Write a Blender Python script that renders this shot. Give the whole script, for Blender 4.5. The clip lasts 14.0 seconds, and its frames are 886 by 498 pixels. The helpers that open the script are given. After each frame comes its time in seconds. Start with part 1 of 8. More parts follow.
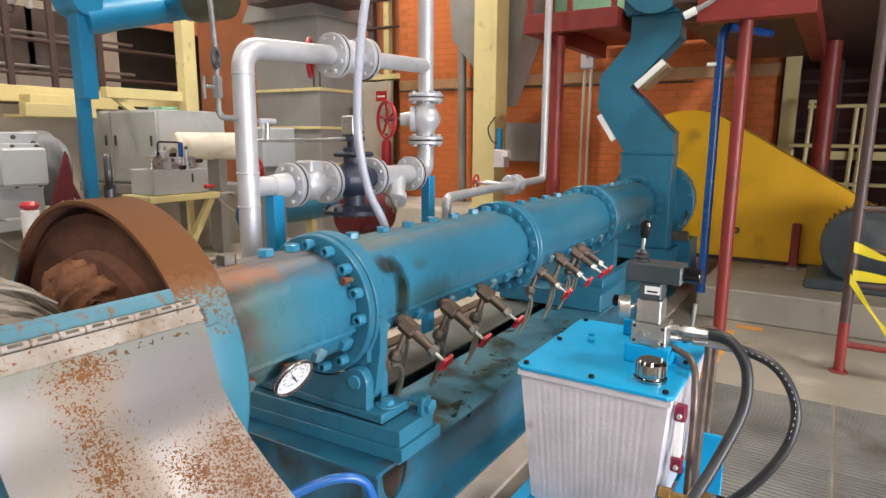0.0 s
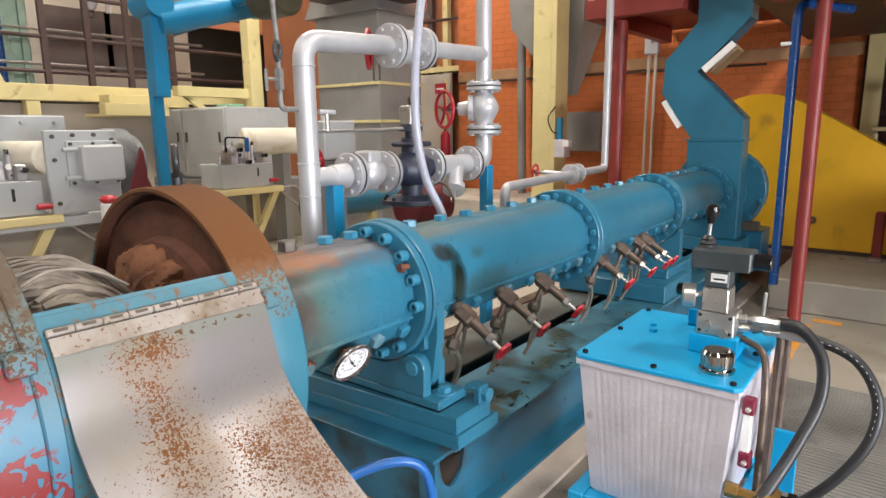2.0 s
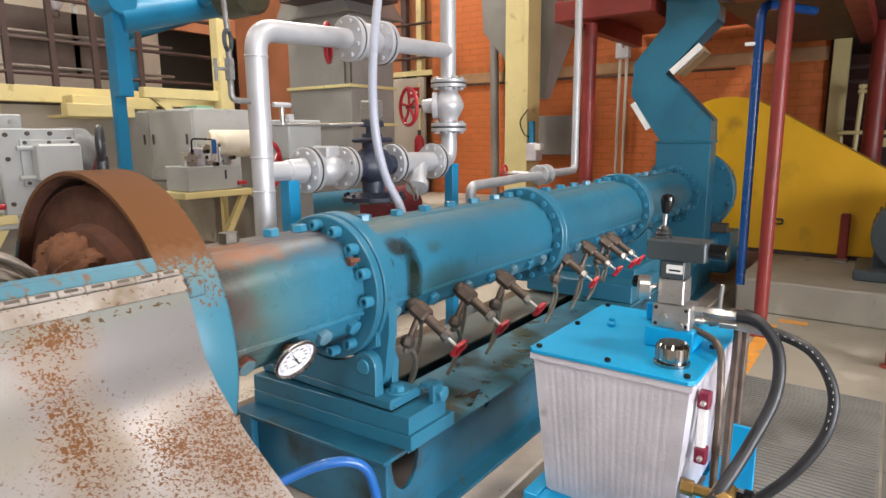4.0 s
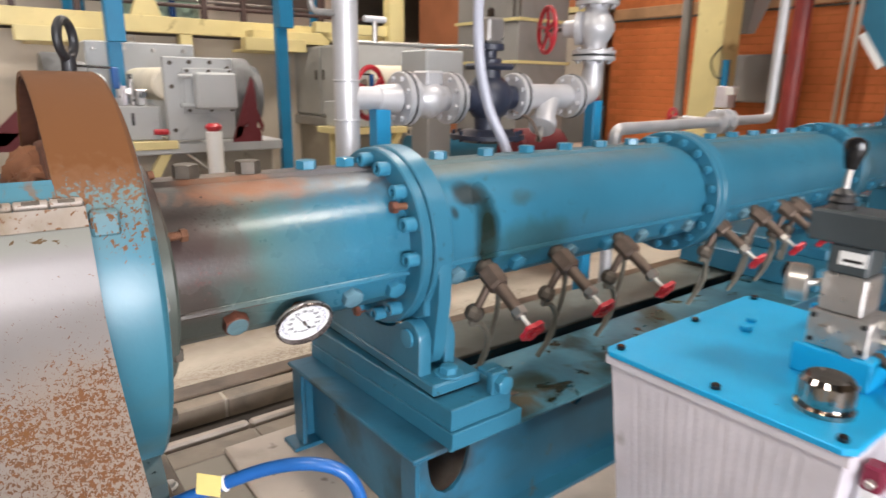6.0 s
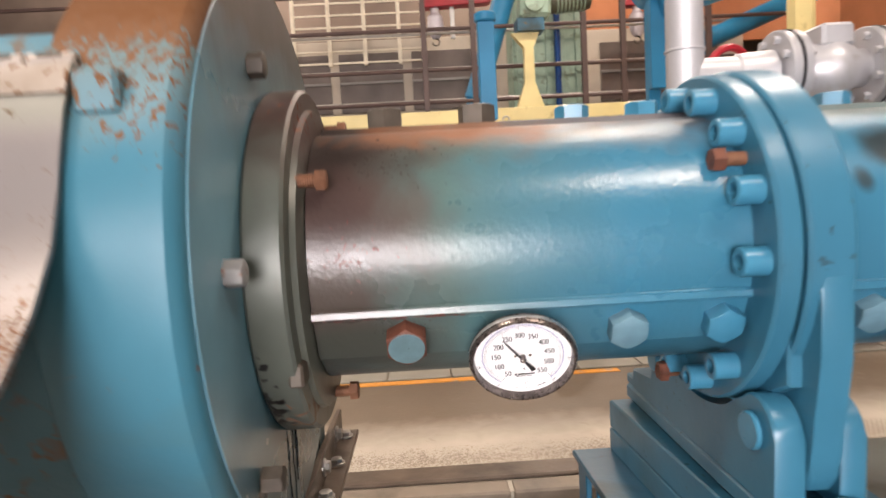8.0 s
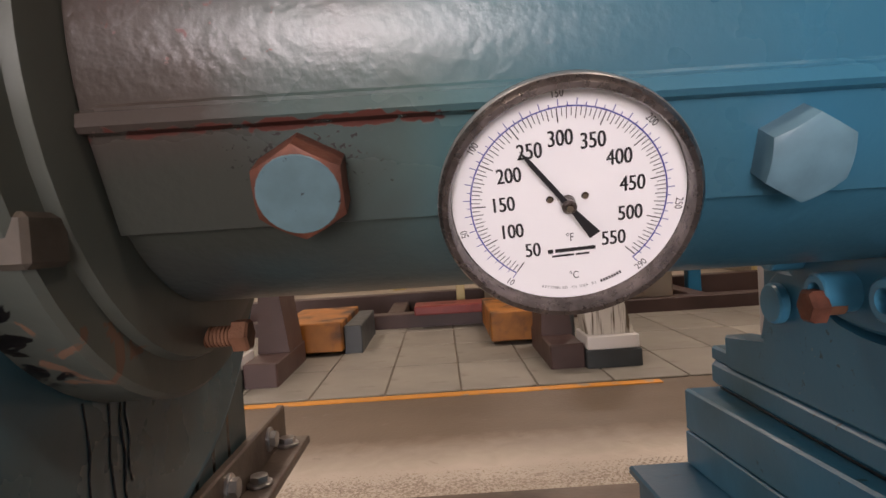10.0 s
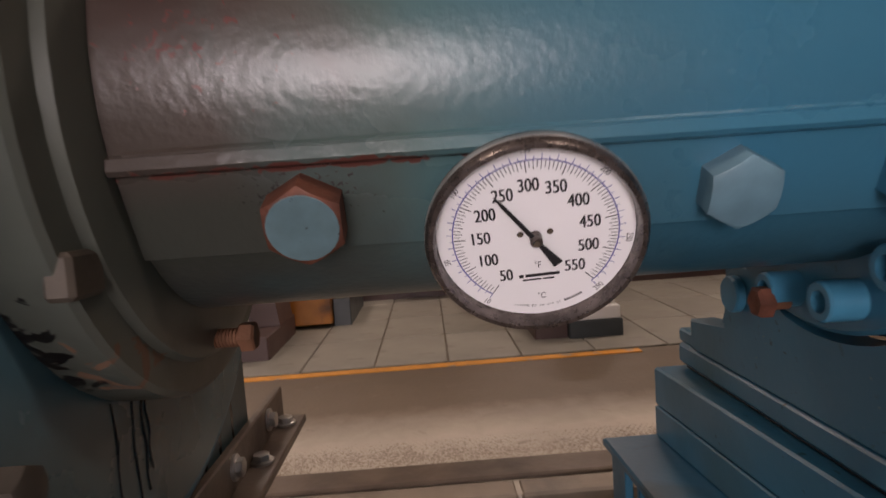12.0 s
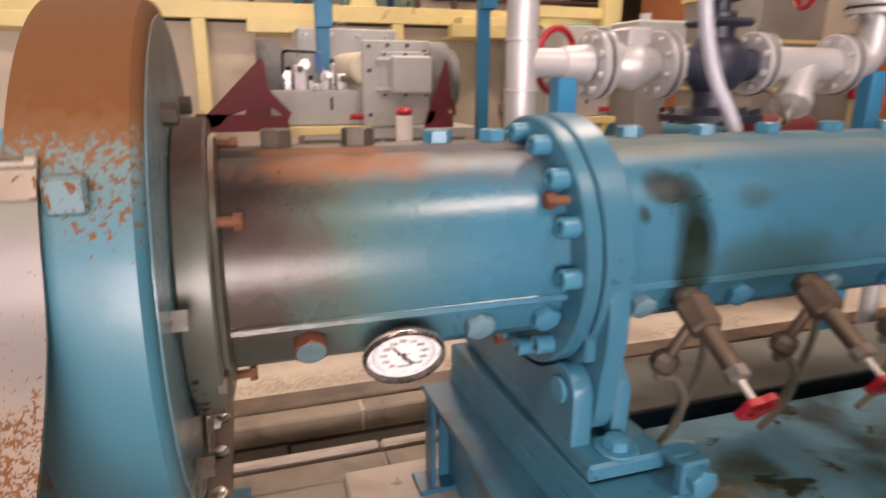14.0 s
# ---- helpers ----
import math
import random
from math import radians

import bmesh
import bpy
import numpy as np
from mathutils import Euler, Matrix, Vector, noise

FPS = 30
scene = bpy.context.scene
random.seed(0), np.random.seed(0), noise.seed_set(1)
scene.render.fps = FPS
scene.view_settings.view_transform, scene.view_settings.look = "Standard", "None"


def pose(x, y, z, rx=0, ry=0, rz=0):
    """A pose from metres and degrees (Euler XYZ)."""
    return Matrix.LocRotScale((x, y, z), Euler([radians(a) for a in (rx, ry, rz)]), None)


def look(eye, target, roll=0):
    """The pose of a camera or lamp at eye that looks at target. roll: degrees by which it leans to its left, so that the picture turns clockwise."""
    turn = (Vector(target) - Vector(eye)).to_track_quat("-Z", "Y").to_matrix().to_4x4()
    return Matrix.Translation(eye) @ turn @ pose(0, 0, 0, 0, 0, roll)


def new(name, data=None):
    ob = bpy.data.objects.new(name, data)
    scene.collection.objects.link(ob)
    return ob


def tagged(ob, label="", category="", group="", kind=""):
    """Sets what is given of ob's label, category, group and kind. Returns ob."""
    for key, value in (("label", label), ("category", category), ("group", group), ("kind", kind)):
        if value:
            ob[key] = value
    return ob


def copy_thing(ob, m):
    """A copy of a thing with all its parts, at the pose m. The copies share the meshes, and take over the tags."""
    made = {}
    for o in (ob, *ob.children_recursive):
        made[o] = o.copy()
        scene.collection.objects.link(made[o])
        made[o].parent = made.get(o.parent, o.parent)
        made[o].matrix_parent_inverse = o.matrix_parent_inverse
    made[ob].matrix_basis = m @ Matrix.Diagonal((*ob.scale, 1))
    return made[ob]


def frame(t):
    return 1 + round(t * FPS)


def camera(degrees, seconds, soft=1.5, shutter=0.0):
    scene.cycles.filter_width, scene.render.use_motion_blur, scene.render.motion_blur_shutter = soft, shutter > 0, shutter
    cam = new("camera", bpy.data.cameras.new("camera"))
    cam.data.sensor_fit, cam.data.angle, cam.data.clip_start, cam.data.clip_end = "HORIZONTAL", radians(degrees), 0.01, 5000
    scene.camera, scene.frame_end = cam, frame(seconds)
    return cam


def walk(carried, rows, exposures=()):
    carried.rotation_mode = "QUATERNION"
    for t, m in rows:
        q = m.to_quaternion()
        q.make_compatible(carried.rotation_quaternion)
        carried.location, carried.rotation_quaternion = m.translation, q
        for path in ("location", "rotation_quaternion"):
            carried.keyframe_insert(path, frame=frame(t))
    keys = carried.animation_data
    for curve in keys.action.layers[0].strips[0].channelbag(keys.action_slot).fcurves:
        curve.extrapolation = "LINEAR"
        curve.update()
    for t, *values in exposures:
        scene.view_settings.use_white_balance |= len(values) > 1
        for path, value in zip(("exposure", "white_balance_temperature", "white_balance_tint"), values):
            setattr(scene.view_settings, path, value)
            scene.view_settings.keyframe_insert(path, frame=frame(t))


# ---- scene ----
cam = camera(71.2, 14.0, 1.5, 0.5)
PATH = [
    (0, (-0.605, -1.424, 1.328), (1.06, -0.375, 0.969), 0.4),
    (0.5, (-0.598, -1.423, 1.323), (1.07, -0.385, 0.952), 0.5),
    (1, (-0.596, -1.423, 1.319), (1.029, -0.324, 0.927), -0.2),
    (1.5, (-0.589, -1.418, 1.314), (1.0, -0.27, 0.916), -0.5),
    (2, (-0.594, -1.428, 1.306), (0.957, -0.223, 0.927), -0.7),
    (2.5, (-0.59, -1.433, 1.297), (0.978, -0.241, 0.953), -1.2),
    (3, (-0.582, -1.424, 1.287), (1.019, -0.275, 0.945), -0.8),
    (3.2, (-0.575, -1.421, 1.276), (1.038, -0.287, 0.94), -0.5),
    (5.3, (-0.202, -1.547, 1.212), (1.237, -0.23, 0.768), -0.2),
    (5.5, (-0.137, -1.512, 1.201), (1.253, -0.151, 0.736), -0.0),
    (6, (0.038, -1.393, 1.169), (1.204, 0.148, 0.652), 0.8),
    (6.5, (0.154, -1.29, 1.122), (1.044, 0.423, 0.598), -2.3),
    (7, (0.323, -1.194, 1.07), (0.745, 0.707, 0.614), -2.5),
    (7.5, (0.402, -1.087, 1.013), (0.617, 0.879, 0.712), -4.5),
    (8, (0.456, -0.92, 0.853), (0.512, 1.072, 0.686), -3.1),
    (8.5, (0.482, -0.73, 0.746), (0.48, 1.268, 0.667), -0.2),
    (8.7, (0.468, -0.669, 0.702), (0.546, 1.328, 0.646), -0.2),
    (10.8, (0.516, -0.494, 0.643), (0.478, 1.505, 0.573), -5.1),
    (11, (0.516, -0.494, 0.644), (0.483, 1.504, 0.57), -5.0),
    (11.5, (0.513, -0.506, 0.652), (0.497, 1.492, 0.572), -4.2),
    (12, (0.503, -0.554, 0.684), (0.545, 1.439, 0.513), -4.1),
    (12.5, (0.482, -0.665, 0.775), (0.579, 1.301, 0.42), -2.4),
    (13, (0.448, -0.787, 0.913), (0.624, 1.133, 0.383), -2.4),
    (13.5, (0.388, -0.913, 0.999), (0.707, 0.967, 0.395), 0.2),
    (14, (0.351, -1.056, 1.075), (0.941, 0.778, 0.54), 0.2),
]
EXPOSURES = [(0, 0.0, 5950, 10), (3.2, 0.0, 5950, 10), (5.3, -0.05, 5950, 11), (6.5, 0.0, 6150, 13), (7.5, 0.0, 6300, 14), (8.2, 0.06, 6650, 20), (8.7, 0.18, 6800, 23), (10.0, -0.75, 6700, 24), (10.8, -1.08, 6750, 25), (11.5, -1.18, 6750, 26), (12.0, -1.2, 6750, 27), (12.5, -1.14, 6800, 31), (13.2, -0.54, 6950, 29), (13.6, -0.29, 7100, 27), (14, -0.17, 7150, 27)]
walk(cam, [(t, look(eye, target, roll)) for t, eye, target, roll in PATH], EXPOSURES)

# ---- light ----
world = bpy.data.worlds.new("hall_air")
scene.world = world
world.use_nodes = True
world.node_tree.nodes["Background"].inputs[0].default_value = (0.75, 0.85, 1.0, 1)
world.node_tree.nodes["Background"].inputs[1].default_value = 0.15


def area_lamp(name, m, sx, sy, watts, colour):
    data = bpy.data.lights.new(name, "AREA")
    data.shape, data.size, data.size_y, data.energy, data.color = "RECTANGLE", sx, sy, watts, colour
    ob = new(name, data)
    ob.matrix_world = m
    return ob


HALL_X0, HALL_X1, HALL_Y0, HALL_Y1, HALL_Z = -9.0, 13.0, -7.0, 13.0, 6.6
WARM = (1.0, 0.88, 0.72)
COOL = (1.0, 0.97, 0.95)
# unseen roof lamps; places and watts tuned to balance the brightness
LAMPS = [(-3.0, -2.5, 240), (3.2, -3.2, 255), (-3.0, 3.5, 130), (2.5, 3.5, 150), (4.6, 3.2, 170), (-3.0, 9.0, 205), (2.5, 9.0, 205), (8.0, 9.0, 205)]
for lx, ly, watts in LAMPS:
    area_lamp("high_bay_light", look((lx, ly, HALL_Z - 0.42), (lx, ly, 0)), 1.3, 0.5, watts, WARM)
# added fill behind the camera; the gate lamp stands in for its torch
area_lamp("gate_daylight", look((-0.2, HALL_Y0 + 0.14, 1.15), (-0.2, 0, 1.15)), 2.6, 2.1, 292, COOL).data.spread = radians(132)
area_lamp("window_daylight", look((-5.0, HALL_Y0 + 0.08, 2.0), (-5.0, 0, 1.6)), 4.2, 1.7, 150, COOL)

# ---- materials ----


def mat(name, base, rough=0.5, metal=0.0, var=0.18, scale=5.0, bump=0.12, bscale=70.0, stains=(), grad=(), alpha=1.0, spec=0.5, coat=0.0, tint=None, rand=0.0, spots=(), streaks=(), flecks=()):
    """stains: (colour, scale, low, high, rough[, mask scale, mask low, mask high]); grad: (axis, low, high, wobble, colour, amount, rough[, grain]);
    spots: (centre, radii, colour, amount, wobble, rough); streaks: stains drawn out along z;
    flecks: small chips, densest at a centre: (centre, radii, colour, scale, threshold, rough)"""
    m = bpy.data.materials.new(name)
    m.use_nodes = True
    nt = m.node_tree
    nd, ln = nt.nodes, nt.links
    bs = nd["Principled BSDF"]
    co = nd.new("ShaderNodeTexCoord").outputs["Object"]

    def noise_node(sc, detail=4.0, distort=0.0):
        n = nd.new("ShaderNodeTexNoise")
        n.inputs["Scale"].default_value, n.inputs["Detail"].default_value, n.inputs["Distortion"].default_value = sc, detail, distort
        ln.new(co, n.inputs["Vector"])
        return n.outputs["Fac"]

    def ramp(src, lo, hi):
        r = nd.new("ShaderNodeMapRange")
        r.inputs["From Min"].default_value, r.inputs["From Max"].default_value = lo, hi
        ln.new(src, r.inputs["Value"])
        return r.outputs["Result"]

    def mix(fac, a, b):
        x = nd.new("ShaderNodeMix")
        x.data_type = "RGBA"
        for sock, val in ((x.inputs[0], fac), (x.inputs[6], a), (x.inputs[7], b)):
            if hasattr(val, "links"):
                ln.new(val, sock)
            elif isinstance(val, float):
                sock.default_value = val
            else:
                sock.default_value = (*val, 1)
        return x.outputs[2]

    def math_node(op, a, b):
        x = nd.new("ShaderNodeMath")
        x.operation = op
        for sock, val in ((x.inputs[0], a), (x.inputs[1], b)):
            if hasattr(val, "links"):
                ln.new(val, sock)
            else:
                sock.default_value = val
        return x.outputs[0]

    dark = tuple(c * (1 - var) for c in base)
    light = tuple(min(1.0, c * (1 + var)) for c in (tint or base))
    col = mix(ramp(noise_node(scale, 5.0), 0.3, 0.7), dark, light)
    if rand:
        oi = nd.new("ShaderNodeObjectInfo")
        geo = nd.new("ShaderNodeNewGeometry")
        both = math_node("FRACT", math_node("ADD", oi.outputs["Random"], geo.outputs["Random Per Island"]), 0.0)
        col = mix(ramp(both, 0.0, 1.0), col, tuple(c * (1 - rand) for c in base))
    rgh = ramp(noise_node(scale * 3.1, 4.0), -0.2, 1.2)
    rgh = math_node("ADD", math_node("MULTIPLY", rgh, 0.25), rough - 0.125)
    for c, sc, lo, hi, rr, *mask in stains:
        f = ramp(noise_node(sc, 8.0, 0.4), lo, hi)
        if mask:
            f = math_node("MULTIPLY", f, ramp(noise_node(mask[0], 3.0, 0.2), mask[1], mask[2]))
        col = mix(f, col, c)
        rgh = math_node("ADD", rgh, math_node("MULTIPLY", f, rr - rough))
    if grad:
        sep = nd.new("ShaderNodeSeparateXYZ")
        ln.new(co, sep.inputs[0])
        for axis, lo, hi, wob, c, amount, rr, *grain in grad:
            v = math_node("ADD", sep.outputs["XYZ".index(axis)], math_node("MULTIPLY", math_node("SUBTRACT", noise_node(grain[0] if grain else 9.0, 9.0, 0.3), 0.5), wob))
            f = math_node("MULTIPLY", ramp(v, lo, hi), amount)
            col = mix(f, col, c)
            rgh = math_node("ADD", rgh, math_node("MULTIPLY", f, rr - rough))
    for centre, radii, c, amount, wob, rr in spots:
        sub = nd.new("ShaderNodeVectorMath")
        sub.operation = "SUBTRACT"
        ln.new(co, sub.inputs[0])
        sub.inputs[1].default_value = centre
        div = nd.new("ShaderNodeVectorMath")
        div.operation = "DIVIDE"
        ln.new(sub.outputs[0], div.inputs[0])
        div.inputs[1].default_value = radii
        lng = nd.new("ShaderNodeVectorMath")
        lng.operation = "LENGTH"
        ln.new(div.outputs[0], lng.inputs[0])
        d = math_node("ADD", lng.outputs["Value"], math_node("MULTIPLY", math_node("SUBTRACT", noise_node(14.0, 8.0, 0.5), 0.5), wob))
        f = math_node("MULTIPLY", ramp(d, 1.0, 0.45), amount)
        col = mix(f, col, c)
        rgh = math_node("ADD", rgh, math_node("MULTIPLY", f, rr - rough))
    for centre, radii, c, sc, thr, rr in flecks:
        sub = nd.new("ShaderNodeVectorMath")
        sub.operation = "SUBTRACT"
        ln.new(co, sub.inputs[0])
        sub.inputs[1].default_value = centre
        div = nd.new("ShaderNodeVectorMath")
        div.operation = "DIVIDE"
        ln.new(sub.outputs[0], div.inputs[0])
        div.inputs[1].default_value = radii
        lng = nd.new("ShaderNodeVectorMath")
        lng.operation = "LENGTH"
        ln.new(div.outputs[0], lng.inputs[0])
        d = math_node("ADD", lng.outputs["Value"], math_node("MULTIPLY", math_node("SUBTRACT", noise_node(9.0, 5.0, 0.4), 0.5), 1.6))
        v = math_node("ADD", noise_node(sc, 5.0, 0.9), math_node("MULTIPLY", ramp(d, 1.15, 0.15), 0.20))
        f = math_node("MULTIPLY", ramp(v, thr + 0.20, thr + 0.23), ramp(d, 1.4, 1.0))
        col = mix(f, col, c)
        rgh = math_node("ADD", rgh, math_node("MULTIPLY", f, rr - rough))
    for c, sc, lo, hi, rr in streaks:
        mp = nd.new("ShaderNodeMapping")
        mp.inputs["Scale"].default_value = (1, 1, 0.06)
        ln.new(co, mp.inputs["Vector"])
        sn = nd.new("ShaderNodeTexNoise")
        sn.inputs["Scale"].default_value, sn.inputs["Detail"].default_value = sc, 4.0
        ln.new(mp.outputs[0], sn.inputs["Vector"])
        f = ramp(sn.outputs["Fac"], lo, hi)
        col = mix(f, col, c)
        rgh = math_node("ADD", rgh, math_node("MULTIPLY", f, rr - rough))
    ln.new(col, bs.inputs["Base Color"])
    ln.new(rgh, bs.inputs["Roughness"])
    bs.inputs["Metallic"].default_value = metal
    bs.inputs["Specular IOR Level"].default_value = spec
    bs.inputs["Coat Weight"].default_value = coat
    bs.inputs["Coat Roughness"].default_value = 0.12
    if bump:
        bp = nd.new("ShaderNodeBump")
        bp.inputs["Strength"].default_value, bp.inputs["Distance"].default_value = bump, 0.004
        ln.new(noise_node(bscale, 3.0), bp.inputs["Height"])
        ln.new(bp.outputs[0], bs.inputs["Normal"])
    if alpha < 1:
        bs.inputs["Transmission Weight"].default_value = 1 - alpha
        bs.inputs["IOR"].default_value = 1.2
    return m


TEAL = (0.031, 0.150, 0.236)
M = {}
M["barrel"] = mat("dusty_blue_barrel_paint", TEAL, 0.34, var=0.14, scale=3.0, bump=0.10, bscale=55, stains=[((0.05, 0.10, 0.11), 2.3, 0.60, 0.80, 0.5), ((0.018, 0.045, 0.055), 60.0, 0.66, 0.70, 0.4, 4.0, 0.50, 0.62), ((0.13, 0.20, 0.22), 110.0, 0.70, 0.73, 0.5, 5.0, 0.50, 0.60)], grad=[("Z", 0.915, 0.965, 0.06, (0.085, 0.135, 0.14), 0.6, 0.6)])
M["blue"] = mat("blue_machine_paint", TEAL, 0.34, var=0.14, scale=3.0, bump=0.10, bscale=55, stains=[((0.05, 0.10, 0.11), 2.3, 0.60, 0.80, 0.5), ((0.018, 0.045, 0.055), 60.0, 0.66, 0.70, 0.4, 4.0, 0.50, 0.62), ((0.13, 0.20, 0.22), 110.0, 0.70, 0.73, 0.5, 5.0, 0.50, 0.60)])
M["blue_base"] = mat("grimy_blue_paint", (0.022, 0.115, 0.190), 0.32, var=0.22, scale=4.0, bump=0.15, bscale=40, spots=[((1.22, -0.24, 0.29), (0.16, 0.09, 0.03), (0.10, 0.075, 0.03), 0.85, 1.3, 0.6), ((1.6, -0.2, 0.29), (0.3, 0.1, 0.03), (0.13, 0.19, 0.20), 0.7, 1.4, 0.5), ((2.2, -0.22, 0.29), (0.3, 0.1, 0.03), (0.02, 0.035, 0.03), 0.7, 1.4, 0.3), ((0.9, -0.30, 0.27), (0.12, 0.05, 0.14), (0.05, 0.04, 0.03), 0.6, 1.5, 0.5)], stains=[((0.022, 0.045, 0.048), 3.0, 0.56, 0.70, 0.4), ((0.10, 0.085, 0.05), 12.0, 0.66, 0.75, 0.7)])
M["scorched"] = mat("heat_scorched_blue_paint", TEAL, 0.28, var=0.10, scale=3.0, bump=0.13, bscale=130,
                    grad=[("X", 0.70, 0.48, 0.10, (0.075, 0.130, 0.112), 0.88, 0.28), ("X", 0.52, 0.37, 0.16, (0.062, 0.044, 0.036), 0.93, 0.26, 14.0),
                          # the lower z gradient turns the section darker towards its underside
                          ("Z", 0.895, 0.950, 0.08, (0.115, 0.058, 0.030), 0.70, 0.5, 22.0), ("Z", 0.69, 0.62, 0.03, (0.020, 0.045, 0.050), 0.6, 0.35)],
                    spots=[((0.40, -0.20, 0.84), (0.13, 0.08, 0.10), (0.085, 0.056, 0.046), 0.40, 1.2, 0.4), ((0.31, -0.09, 0.940), (0.20, 0.20, 0.12), (0.018, 0.011, 0.009), 0.97, 0.7, 0.45), ((0.50, -0.10, 0.952), (0.20, 0.15, 0.040), (0.25, 0.088, 0.028), 0.78, 1.3, 0.5), ((0.345, -0.17, 0.86), (0.09, 0.06, 0.09), (0.045, 0.024, 0.020), 0.85, 0.9, 0.35), ((0.36, -0.14, 0.66), (0.12, 0.08, 0.06), (0.040, 0.045, 0.036), 0.85, 0.9, 0.4)],
                    flecks=[((0.40, -0.15, 0.90), (0.13, 0.12, 0.06), (0.022, 0.014, 0.010), 160.0, 0.56, 0.6), ((0.37, -0.17, 0.79), (0.08, 0.10, 0.06), (0.12, 0.035, 0.030), 130.0, 0.58, 0.6), ((0.43, -0.16, 0.69), (0.055, 0.04, 0.022), (0.012, 0.010, 0.008), 300.0, 0.54, 0.7),
                            ((0.43, -0.17, 0.7085), (0.15, 0.03, 0.0026), (0.085, 0.020, 0.012), 60.0, 0.42, 0.8), ((0.52, -0.10, 0.955), (0.2, 0.12, 0.02), (0.20, 0.085, 0.04), 140.0, 0.54, 0.8)])
M["oilstreak"] = mat("oil_streaked_blue_paint", TEAL, 0.32, var=0.12, scale=3.0, bump=0.10, bscale=55, stains=[((0.03, 0.06, 0.06), 14.0, 0.60, 0.72, 0.3, 3.0, 0.45, 0.62)],
                     spots=[((1.110, -0.165, 0.755), (0.055, 0.12, 0.20), (0.008, 0.014, 0.008), 0.97, 0.35, 0.20), ((1.065, -0.13, 0.885), (0.060, 0.08, 0.040), (0.018, 0.022, 0.020), 0.9, 1.2, 0.3), ((1.005, -0.14, 0.845), (0.016, 0.06, 0.022), (0.014, 0.022, 0.022), 0.85, 1.0, 0.4), ((1.25, -0.12, 0.86), (0.08, 0.07, 0.03), (0.03, 0.07, 0.075), 0.7, 1.4, 0.4), ((1.28, -0.16, 0.74), (0.22, 0.08, 0.08), (0.020, 0.075, 0.085), 0.75, 0.9, 0.35), ((1.1, 0.0, 0.95), (0.3, 0.2, 0.03), (0.12, 0.13, 0.10), 0.6, 1.2, 0.5)], grad=[("Z", 0.915, 0.965, 0.06, (0.085, 0.135, 0.14), 0.6, 0.6)],
                     flecks=[((1.10, -0.13, 0.86), (0.12, 0.12, 0.10), (0.012, 0.016, 0.010), 70.0, 0.60, 0.3)])
M["ringsteel"] = mat("burnt_grey_green_steel", (0.085, 0.095, 0.080), 0.36, metal=0.15, var=0.25, scale=7, bump=0.08, bscale=60, spots=[((0.29, -0.05, 0.99), (0.2, 0.26, 0.20), (0.045, 0.020, 0.015), 0.92, 0.8, 0.5)],
                     flecks=[((0.29, -0.16, 0.590), (0.05, 0.07, 0.035), (0.19, 0.11, 0.070), 34.0, 0.51, 0.7), ((0.262, -0.17, 0.61), (0.014, 0.12, 0.07), (0.008, 0.006, 0.006), 40.0, 0.44, 0.3), ((0.30, -0.1, 0.97), (0.05, 0.15, 0.05), (0.18, 0.06, 0.03), 60.0, 0.54, 0.8)])
# end plate grades browner towards the top and darker towards the bottom
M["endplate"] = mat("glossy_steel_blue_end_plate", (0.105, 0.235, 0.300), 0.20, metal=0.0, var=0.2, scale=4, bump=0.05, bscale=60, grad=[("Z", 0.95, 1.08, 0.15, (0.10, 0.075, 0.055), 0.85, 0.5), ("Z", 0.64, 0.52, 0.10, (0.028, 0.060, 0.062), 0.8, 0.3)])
M["tanrust"] = mat("tan_rust_crust", (0.20, 0.085, 0.040), 0.95, var=0.35, scale=14, bump=0.8, bscale=45, stains=[((0.10, 0.04, 0.022), 9.0, 0.55, 0.68, 0.9)])
M["lip"] = mat("teal_rim_with_brown_dirt", (0.042, 0.140, 0.185), 0.45, var=0.15, scale=5, bump=0.2, stains=[((0.15, 0.085, 0.04), 60.0, 0.53, 0.60, 0.9, 12.0, 0.44, 0.56)])
M["dirtlip"] = mat("rim_caked_with_brown_dirt", (0.10, 0.14, 0.13), 0.7, var=0.2, scale=8, bump=0.4, stains=[((0.17, 0.085, 0.035), 50.0, 0.40, 0.52, 0.9)])
M["splash"] = mat("white_splashed_casting", (0.62, 0.60, 0.54), 0.6, var=0.12, scale=6, bump=0.2, streaks=[((0.10, 0.075, 0.045), 60, 0.52, 0.64, 0.6)])
M["darkrust"] = mat("dark_scaled_rust", (0.105, 0.040, 0.022), 0.9, var=0.4, scale=10, bump=0.6, bscale=50, stains=[((0.17, 0.065, 0.025), 6.0, 0.52, 0.68, 0.9)])
M["drum"] = mat("blue_drum_with_rust_bloom", (0.036, 0.150, 0.212), 0.38, var=0.15, scale=3, bump=0.12, bscale=50,
                stains=[((0.060, 0.125, 0.130), 4.0, 0.48, 0.70, 0.5), ((0.18, 0.07, 0.03), 60.0, 0.66, 0.70, 0.8, 3.0, 0.52, 0.62)],
                grad=[("Z", 0.89, 0.99, 0.12, (0.105, 0.165, 0.165), 0.75, 0.6), ("Z", 0.985, 1.012, 0.20, (0.17, 0.070, 0.022), 0.9, 0.85, 130.0), ("Z", 1.005, 1.050, 0.07, (0.125, 0.048, 0.012), 1.0, 0.85, 60.0)],
                flecks=[((0.19, -0.36, 0.955), (0.12, 0.12, 0.075), (0.13, 0.060, 0.024), 120.0, 0.525, 0.85)])
